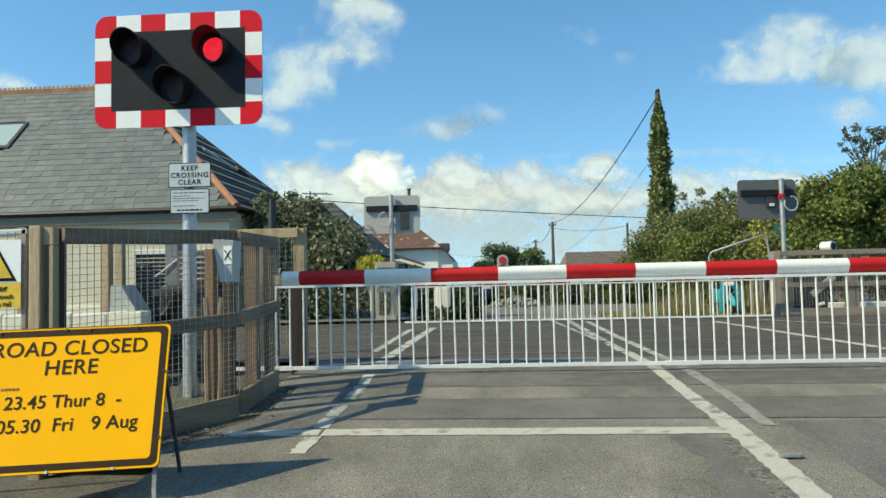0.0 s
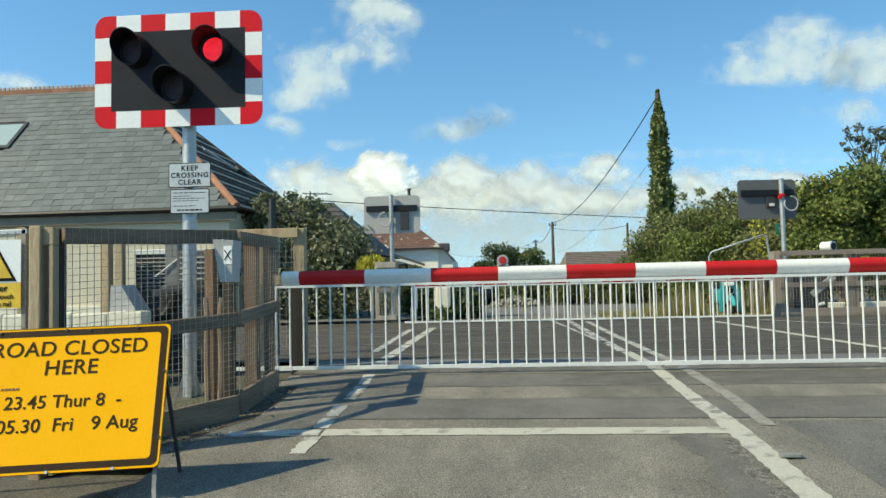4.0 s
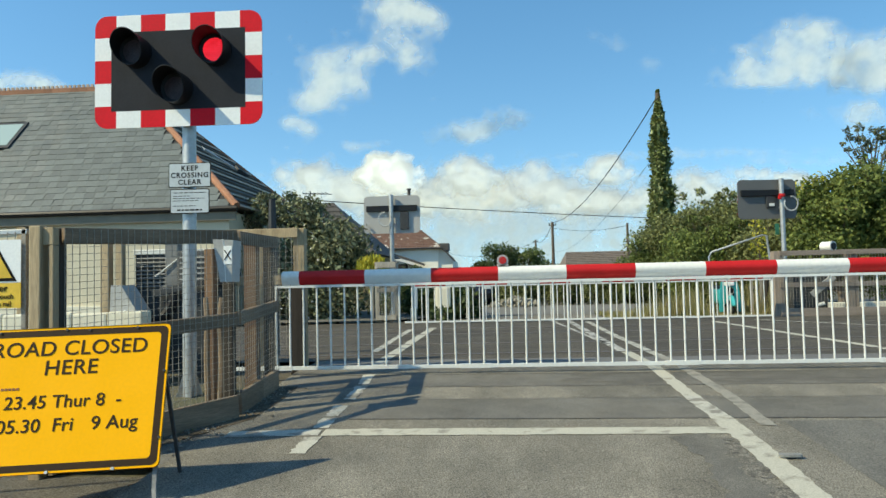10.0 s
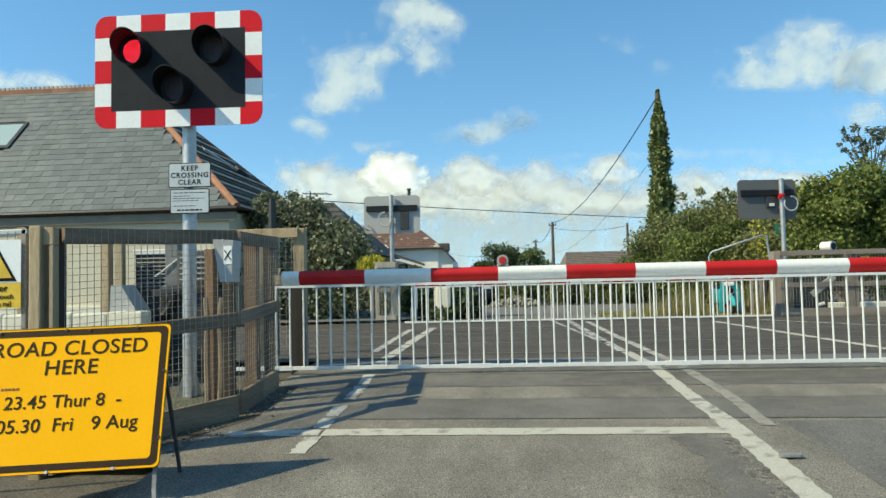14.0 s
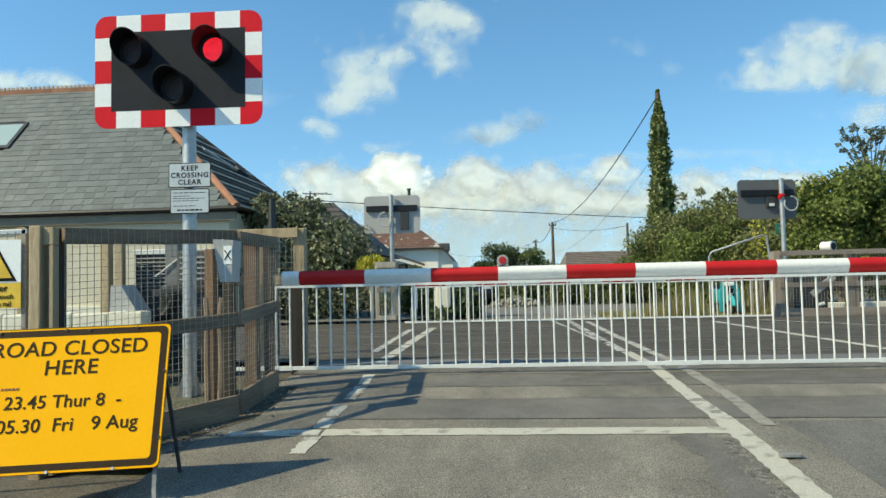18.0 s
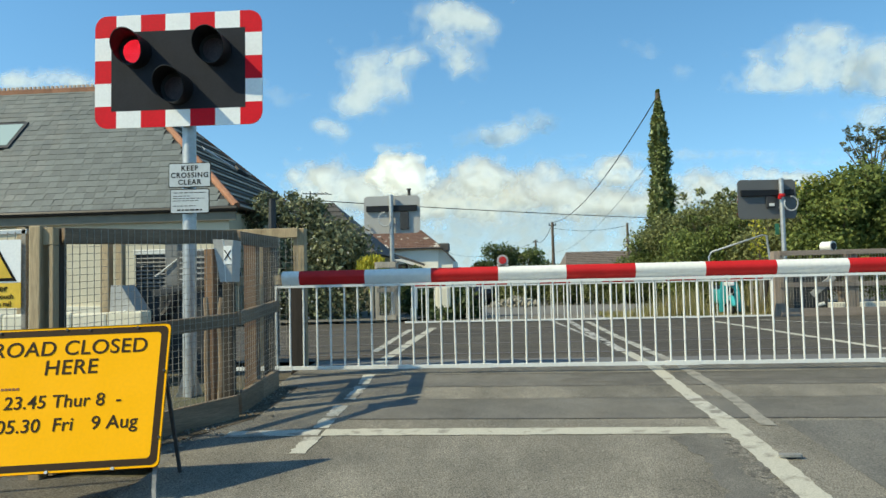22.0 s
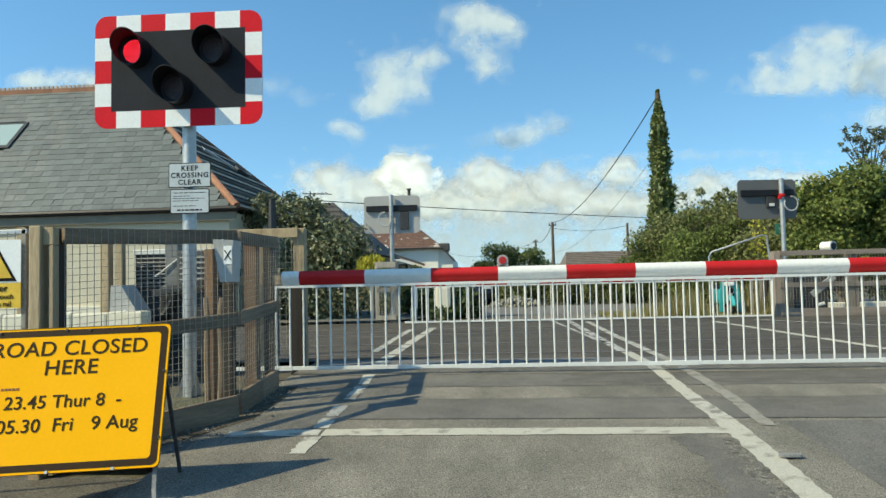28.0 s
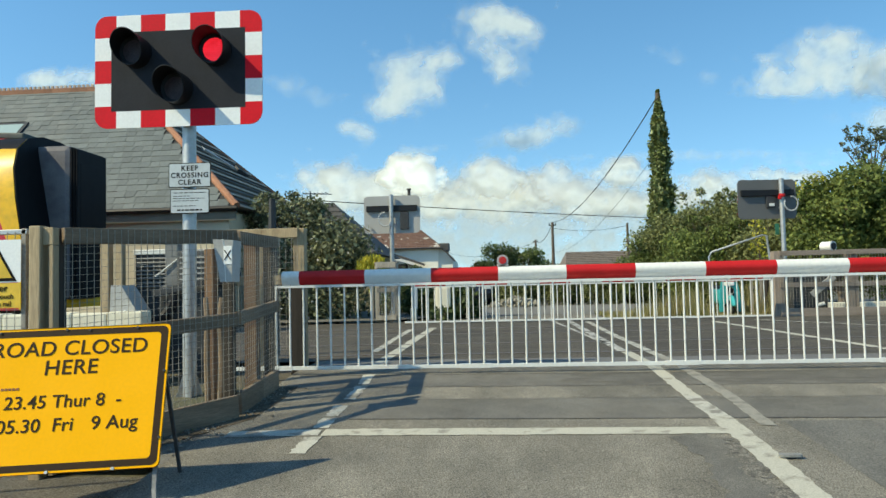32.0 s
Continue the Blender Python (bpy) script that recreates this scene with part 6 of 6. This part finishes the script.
part("handlebar", rod((-0.34, 0.15, 1.02), (0.34, 0.15, 1.02), 0.02, 8), BLACK_PLASTIC, sc)
part("headlight", soft_box((-0.16, 0.05, 0.82), (0.14, 0.1, 0.93), 0.03), WHITE_FILM, sc, "white oblong headlight")
part("red_cowl", soft_box((-0.24, 0.08, 0.93), (0.26, 0.14, 1.0), 0.02), RED_PAINT, sc, "red cowl over the headlight")
for s in (-1, 1):
    part("trim_line", beam((0.02 - 0.09 * s, 0.035, 0.44), (0.02 + 0.09 * s, 0.035, 0.66), 0.014, 0.014, 0.003, up=(0, 1, 0)), GREY_PAINT, sc, "pale trim strip")
part("body", soft_box((-0.2, 0.5, 0.3), (0.2, 1.4, 0.72), 0.06), TEAL, sc)
part("seat", soft_box((-0.17, 0.5, 0.72), (0.17, 1.35, 0.82), 0.04), BLACK_PLASTIC, sc, "black vinyl seat")
part("foot_board", soft_box((-0.2, 0.1, 0.24), (0.2, 0.6, 0.3), 0.02), BLACK_PLASTIC, sc)

car = thing("parked_car", (-1.0, 27.0, 0), "dark blue-grey hatchback on the shaded road beyond", "car", turn=12)
prof = [(-0.78, 0.25), (-0.82, 0.55), (-0.76, 0.9), (-0.62, 1.38), (-0.5, 1.44), (0.5, 1.44), (0.62, 1.38), (0.76, 0.9), (0.82, 0.55), (0.78, 0.25)]
bm = bmesh.new()
rows = []
for y, s, t in ((0, 0.92, 0.55), (0.1, 0.97, 0.62), (0.9, 1.0, 0.66), (1.5, 1.0, 1.0), (2.9, 1.0, 1.02), (3.5, 0.98, 0.85), (3.8, 0.92, 0.6)):
    rows.append([bm.verts.new((x * s, y, min(z, 0.25 + (z - 0.25) * t))) for x, z in prof])
for a, b in zip(rows, rows[1:]):
    for j in range(len(prof) - 1):
        bm.faces.new((a[j], a[j + 1], b[j + 1], b[j]))
    bm.faces.new((a[-1], a[0], b[0], b[-1]))
bm.faces.new(rows[0]), bm.faces.new(rows[-1][::-1])
part("body", bm, CAR_PAINT, car, smooth=True)
part("windscreen", beam((0, 0.93, 0.93), (0, 1.47, 1.36), 1.15, 0.02, 0.004), GLASS, car, "dark windscreen")
for x in (-0.55, 0.55):
    part("headlight", soft_box((x - 0.16, -0.02, 0.6), (x + 0.16, 0.04, 0.74), 0.01), WHITE_FILM, car)
part("bumper", soft_box((-0.74, -0.06, 0.27), (0.74, 0.05, 0.45), 0.02), BLACK_PLASTIC, car)
for x in (-0.7, 0.7):
    for y in (0.7, 3.1):
        wheel(car, pose(x, y, 0.3), 0.3, 0.18)


# ---- the train ----
train = thing("passenger_train", (-7.4, 12.7, 0.0), "electric passenger train with yellow and black cab end", "train")
SEC = [(-1.38, 0.55), (-1.4, 1.1), (-1.4, 2.4), (-1.3, 2.95), (-1.1, 3.32), (-0.75, 3.55), (-0.3, 3.66), (0.3, 3.66), (0.75, 3.55), (1.1, 3.32), (1.3, 2.95), (1.4, 2.4), (1.4, 1.1), (1.38, 0.55)]


def hull(x0, x1, k0, k1, bm=None, lean=0.0, lean0=0.0):
    bm = bm or bmesh.new()
    rows = []
    for x, k in ((x0, k0), (x1, k1)):
        rows.append([bm.verts.new((x - (lean if x == x1 else lean0) * max(0, z - 1.3), y * k, 0.55 + (z - 0.55) * (0.5 + 0.5 * k))) for y, z in SEC])
    for j in range(len(SEC)):
        i = (j + 1) % len(SEC)
        bm.faces.new((rows[0][j], rows[0][i], rows[1][i], rows[1][j]))
    bm.faces.new(rows[0]), bm.faces.new(rows[1][::-1])
    return bm


part("body", hull(-23.0, -2.4, 1.0, 1.0), TRAIN_BLUE, train, "dark blue train body", True)
part("cab_side", hull(-2.4, -0.24, 1.0, 0.955, lean=0.4), TRAIN_RED, train, "red cab side panel", True)
bm = hull(-0.24, -0.1, 0.955, 0.95, lean=0.19, lean0=0.4)
for face in bm.faces:
    c = face.calc_center_median()
    face.material_index = 1 if c.z > 3.2 and len(face.verts) == 4 else 0
part("cab_shell", bm, [TRAIN_YELLOW, TRAIN_BLACK], train, "warning yellow cab sides under black roof", True)
bm = bmesh.new()
ring = [(y * 0.88, 0.55 + (z - 0.55) * 0.95) for y, z in SEC if z > 1.0]
fa = [bm.verts.new((-0.32 - 0.17 * max(0, z - 1.3), y, z)) for y, z in ring]
fb = [bm.verts.new((-0.09 - 0.19 * max(0, z - 1.3), y * 1.08, z * 1.027)) for y, z in ring]
bm.faces.new(fa), bm.faces.new(fb[::-1])
for j in range(len(fa)):
    bm.faces.new((fa[j], fb[j], fb[(j + 1) % len(fa)], fa[(j + 1) % len(fa)]))
part("cab_face", bm, TRAIN_BLACK, train, "black cab face around the gangway")
part("roof_panel", beam((-23, 0, 3.6), (-1.4, 0, 3.6), 1.6, 0.14, 0.05), TRAIN_ROOF, train, "dark grey roof")
for s in (-1, 1):
    bm = bmesh.new()
    v = [bm.verts.new(q) for q in ((-0.39, s * 1.14, 1.8), (-0.39, s * 0.6, 1.8), (-0.61, s * 0.6, 3.1), (-0.61, s * 1.0, 3.0))]
    u = [bm.verts.new(q.co + Vector((0.03, 0, 0))) for q in v]
    bm.faces.new(v), bm.faces.new(u[::-1])
    for j in range(4):
        bm.faces.new((v[j], v[(j + 1) % 4], u[(j + 1) % 4], u[j]))
    part("windscreen", bm, GLASS, train, "dark windscreen")
    part("wiper", beam((-0.35, s * 0.65, 1.9), (-0.55, s * 0.98, 2.9), 0.015, 0.015, 0.004), DARK_GREY, train, "dark wiper arm")
    part("headlight", soft_box((-0.12, s * 1.0 - 0.15, 1.2), (-0.01, s * 1.0 + 0.15, 1.4), 0.02), WHITE_FILM, train)
gang = part("gangway", soft_box((-0.8, -0.5, 0.7), (0.13, 0.5, 3.4), 0.1), mat("corridor_grey", (0.16, 0.15, 0.155), 0.7, second=(0.07, 0.065, 0.07), scale=5, vary=0.2), train, "grey corridor gangway standing proud of the cab")
for k in range(3):
    part("bellows_rib", soft_box((0.13 + k * 0.04, -0.5 + 0.012 * k, 0.72), (0.164 + k * 0.04, 0.5 - 0.012 * k, 3.36 - 0.02 * k), 0.017), TRAIN_BLACK, gang, "ribbed rubber bellows")
part("door_leaf", soft_box((0.23, -0.38, 0.8), (0.248, 0.38, 3.1), 0.01), TRAIN_BLACK, gang)
part("roof_vent", beam((-1.6, 0, 3.68), (-0.9, 0, 3.64), 0.5, 0.12, 0.03), TRAIN_ROOF, train)
for k in range(9):
    for s in (-1, 1):
        part("window", soft_box((-22 + k * 2.1, s * 1.41 - 0.012, 1.75), (-20.4 + k * 2.1, s * 1.41 + 0.012, 2.65), 0.01), GLASS, train)
for bx in (-3.4, -19.5):
    bogie = part("bogie", soft_box((bx - 1.6, -1.05, 0.35), (bx + 1.6, 1.05, 0.6), 0.03), DARK_GREY, train, "dark steel bogie")
    for dx in (-1.2, 1.2):
        for s in (-0.75, 0.75):
            part("wheel", rod((bx + dx, s - 0.06, 0.43), (bx + dx, s + 0.06, 0.43), 0.42, 20), RAIL_STEEL, bogie)
part("coupler", rod((-0.3, 0, 0.85), (0.05, 0, 0.85), 0.12, 12), DARK_GREY, train)

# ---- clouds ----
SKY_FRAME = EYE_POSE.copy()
clouds = []


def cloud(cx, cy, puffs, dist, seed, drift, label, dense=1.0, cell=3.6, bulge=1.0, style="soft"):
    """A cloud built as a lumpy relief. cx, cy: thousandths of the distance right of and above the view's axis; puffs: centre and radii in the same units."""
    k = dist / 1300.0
    material, wide, small, dome = CLOUDS[style]
    x0, x1 = min(p[0] - p[2] * 2.1 for p in puffs), max(p[0] + p[2] * 2.1 for p in puffs)
    y0, y1 = min(p[1] - p[3] * 2.1 for p in puffs), max(p[1] + p[3] * 2.1 for p in puffs)
    nx, ny = int((x1 - x0) / cell) + 1, int((y1 - y0) / cell) + 1
    gx, gy = np.meshgrid(np.linspace(x0, x1, nx), np.linspace(y0, y1, ny))
    d = np.zeros_like(gx)
    for px, py, rx, ry in puffs:
        d = np.maximum(d, 0) + np.exp(-(((gx - px) / rx) ** 2 + ((gy - py) / ry) ** 2)) * 0.75
    d = 1 - np.exp(-d * 1.3)
    broad, fine = np.zeros_like(gx), np.zeros_like(gx)
    for i in range(ny):
        for j in range(nx):
            q = Vector((gx[i, j] * 0.022, gy[i, j] * 0.026, seed * 7.3))
            broad[i, j] = noise.fractal(q, 0.65, 2.1, 6)
            w = q + Vector((broad[i, j], -broad[i, j], 0)) * 0.12
            fine[i, j] = sum(a * (1 - noise.voronoi(w * s)[0][0] * 1.5) for s, a in ((1.7, 0.5), (3.6, 0.32), (8.0, 0.18)))
    t = np.clip((d * 1.45 - (0.24 if style == "soft" else 0.32) + wide * broad + small * (fine - 0.22)) * dense, -0.3, 1.3 * dense)
    edge = np.minimum(np.minimum(gx - x0, x1 - gx) / (0.12 * (x1 - x0)), np.minimum(gy - y0, y1 - gy) / (0.12 * (y1 - y0)))
    t = np.minimum(t, np.clip(edge, 0, 1) * 1.02 - 0.02)
    soft = np.clip(t, 0, 1.3)
    for _ in range(int(20 / cell)):
        pad = np.pad(soft, 1, mode="edge")
        soft = (pad[:-2, 1:-1] + pad[2:, 1:-1] + pad[1:-1, :-2] + pad[1:-1, 2:] + 2 * pad[1:-1, 1:-1]) / 6
    relief = soft * 1.2 * k
    calm = soft.copy()
    for _ in range(int(40 / cell)):
        pad = np.pad(calm, 1, mode="edge")
        calm = (pad[:-2, 1:-1] + pad[2:, 1:-1] + pad[1:-1, :-2] + pad[1:-1, 2:] + 2 * pad[1:-1, 1:-1]) / 6
    puffy = fine.copy()
    for _ in range(3):
        pad = np.pad(puffy, 1, mode="edge")
        puffy = (pad[:-2, 1:-1] + pad[2:, 1:-1] + pad[1:-1, :-2] + pad[1:-1, 2:] + 2 * pad[1:-1, 1:-1]) / 6
    swell = (calm * 0.9 + 0.03 * broad + dome * puffy) * bulge * k
    keep = t > -0.02
    index = -np.ones(gx.shape, int)
    need = np.zeros_like(keep)
    quads = keep[:-1, :-1] & keep[1:, :-1] & keep[:-1, 1:] & keep[1:, 1:]
    need[:-1, :-1] |= quads
    need[1:, :-1] |= quads
    need[:-1, 1:] |= quads
    need[1:, 1:] |= quads
    index[need] = np.arange(need.sum())
    v = np.stack([gx[need] * k, gy[need] * k, relief[need]], 1)
    ii, jj = np.nonzero(quads)
    f = np.stack([index[ii, jj], index[ii, jj + 1], index[ii + 1, jj + 1], index[ii + 1, jj]], 1)
    me = raw("cloud", v.tolist(), f.tolist(), material, True)
    at = me.attributes.new("thickness", "FLOAT", "POINT")
    at.data.foreach_set("value", (0.75 * np.clip(t[need], 0, 1.3) + 0.25 * soft[need]).astype(np.float32))
    at = me.attributes.new("billow", "FLOAT", "POINT")
    at.data.foreach_set("value", swell[need].astype(np.float32))
    ob = tagged(new("cloud", me), label, "cloud", "drifting clouds")
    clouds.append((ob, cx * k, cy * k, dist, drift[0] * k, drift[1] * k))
    return ob


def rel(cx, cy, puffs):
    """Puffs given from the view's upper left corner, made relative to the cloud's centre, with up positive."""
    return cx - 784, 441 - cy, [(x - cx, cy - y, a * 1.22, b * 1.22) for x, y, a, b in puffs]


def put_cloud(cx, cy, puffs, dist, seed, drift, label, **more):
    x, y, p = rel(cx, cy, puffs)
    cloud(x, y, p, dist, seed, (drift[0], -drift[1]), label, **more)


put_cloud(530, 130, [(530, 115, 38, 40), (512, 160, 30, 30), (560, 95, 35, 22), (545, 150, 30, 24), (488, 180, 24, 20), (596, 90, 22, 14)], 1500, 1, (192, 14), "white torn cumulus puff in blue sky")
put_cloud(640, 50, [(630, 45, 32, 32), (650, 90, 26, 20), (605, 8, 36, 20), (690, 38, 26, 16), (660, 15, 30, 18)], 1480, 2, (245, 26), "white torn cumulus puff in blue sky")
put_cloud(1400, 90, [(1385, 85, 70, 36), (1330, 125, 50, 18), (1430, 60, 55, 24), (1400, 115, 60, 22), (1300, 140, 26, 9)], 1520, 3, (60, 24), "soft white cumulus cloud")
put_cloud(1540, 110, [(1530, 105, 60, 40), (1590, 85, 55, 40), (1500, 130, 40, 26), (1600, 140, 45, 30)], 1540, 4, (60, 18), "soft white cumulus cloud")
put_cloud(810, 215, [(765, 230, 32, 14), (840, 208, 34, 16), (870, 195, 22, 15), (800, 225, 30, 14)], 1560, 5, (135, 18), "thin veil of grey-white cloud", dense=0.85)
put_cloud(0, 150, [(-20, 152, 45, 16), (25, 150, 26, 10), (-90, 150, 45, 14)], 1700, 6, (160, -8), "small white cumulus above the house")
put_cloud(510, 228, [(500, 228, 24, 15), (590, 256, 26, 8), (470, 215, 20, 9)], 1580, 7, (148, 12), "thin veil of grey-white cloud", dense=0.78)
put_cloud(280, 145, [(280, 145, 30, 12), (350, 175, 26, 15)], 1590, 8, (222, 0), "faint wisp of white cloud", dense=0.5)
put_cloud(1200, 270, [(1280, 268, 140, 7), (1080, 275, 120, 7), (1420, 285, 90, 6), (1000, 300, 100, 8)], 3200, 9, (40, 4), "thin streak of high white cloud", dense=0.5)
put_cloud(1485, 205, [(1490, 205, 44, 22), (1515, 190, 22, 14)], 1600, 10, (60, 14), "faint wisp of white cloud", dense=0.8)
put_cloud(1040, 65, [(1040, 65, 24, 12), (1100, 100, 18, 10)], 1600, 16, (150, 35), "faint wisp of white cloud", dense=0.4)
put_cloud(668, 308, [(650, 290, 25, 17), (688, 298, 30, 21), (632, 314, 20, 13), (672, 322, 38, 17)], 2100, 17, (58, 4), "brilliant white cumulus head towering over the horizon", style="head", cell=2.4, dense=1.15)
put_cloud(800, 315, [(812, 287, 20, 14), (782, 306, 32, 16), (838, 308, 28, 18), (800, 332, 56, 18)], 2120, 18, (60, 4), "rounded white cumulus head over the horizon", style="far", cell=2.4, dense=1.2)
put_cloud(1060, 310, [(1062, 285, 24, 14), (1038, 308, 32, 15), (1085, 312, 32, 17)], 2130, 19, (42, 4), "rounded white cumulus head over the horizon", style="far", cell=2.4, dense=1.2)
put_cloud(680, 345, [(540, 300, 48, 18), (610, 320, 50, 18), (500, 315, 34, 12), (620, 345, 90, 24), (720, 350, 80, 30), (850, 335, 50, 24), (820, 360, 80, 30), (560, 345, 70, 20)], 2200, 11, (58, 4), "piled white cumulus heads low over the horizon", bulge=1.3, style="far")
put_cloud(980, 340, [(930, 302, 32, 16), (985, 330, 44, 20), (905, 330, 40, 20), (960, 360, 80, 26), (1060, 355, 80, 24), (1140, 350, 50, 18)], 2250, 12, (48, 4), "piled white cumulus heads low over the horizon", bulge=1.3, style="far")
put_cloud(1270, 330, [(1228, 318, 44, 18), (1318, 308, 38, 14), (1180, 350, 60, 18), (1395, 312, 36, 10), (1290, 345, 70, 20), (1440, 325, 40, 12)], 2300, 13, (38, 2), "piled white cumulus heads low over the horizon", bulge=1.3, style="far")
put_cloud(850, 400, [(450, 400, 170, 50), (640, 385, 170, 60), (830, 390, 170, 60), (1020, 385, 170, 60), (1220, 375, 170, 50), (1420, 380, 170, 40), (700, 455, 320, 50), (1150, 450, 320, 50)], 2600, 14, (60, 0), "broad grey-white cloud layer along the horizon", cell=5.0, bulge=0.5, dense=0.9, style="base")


# ---- what moves ----
def motions():
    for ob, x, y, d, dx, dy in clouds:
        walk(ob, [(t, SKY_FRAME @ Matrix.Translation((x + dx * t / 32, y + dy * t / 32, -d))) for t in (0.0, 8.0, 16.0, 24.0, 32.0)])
    # the two red lamps flash in turn: each lens turns its lit side out and away again
    step = 1 / FPS
    turn = [pose(0, -0.028, 0, 0, 0, a) for a in (0, 89, 178)]
    flips = []
    for k in range(44):
        flips += [(0.365 + 0.745 * k, 0), (0.7 + 0.745 * k, 1)]
    flips = [(math.floor(t) + 0.075 if 0 < t - math.floor(t) < 0.075 else t, s) for t, s in flips]
    flips = [(t, s) for t, s in flips if 0.12 < t < 31.998]
    for lamp, state in ((1, 1), (0, 0)):
        rows = [(0.0, turn[0] if state else turn[2])]
        for t, s in flips:
            want = s if lamp == 1 else 1 - s
            rows += [(t - step * (2 - i), turn[2 - i] if want else turn[i]) for i in range(3)]
        walk(drums[lamp], rows)
    # the wind in the crowns
    for crown, lift, swing, beat in ((tall_crown, 1.5, 2.0, 3.1), (bush_crown, 0.4, 1.2, 2.6)):
        walk(crown, [(t, pose(0, 0, 0, 0, swing * math.sin(t * 6.28 / beat) * (0.6 + 0.4 * math.sin(t * 0.9)), 0.5 * swing * math.sin(t * 1.7))) for t in [k * 0.8 for k in range(41)]])
    # the train runs in at about twenty-one metres a second
    walk(train, [(t, pose(-7.53 - 21.0 * (32.0 - t), 12.7, 0.0)) for t in (0.0, 8.0, 16.0, 24.0, 28.0, 30.0, 31.0, 32.0)])


motions()
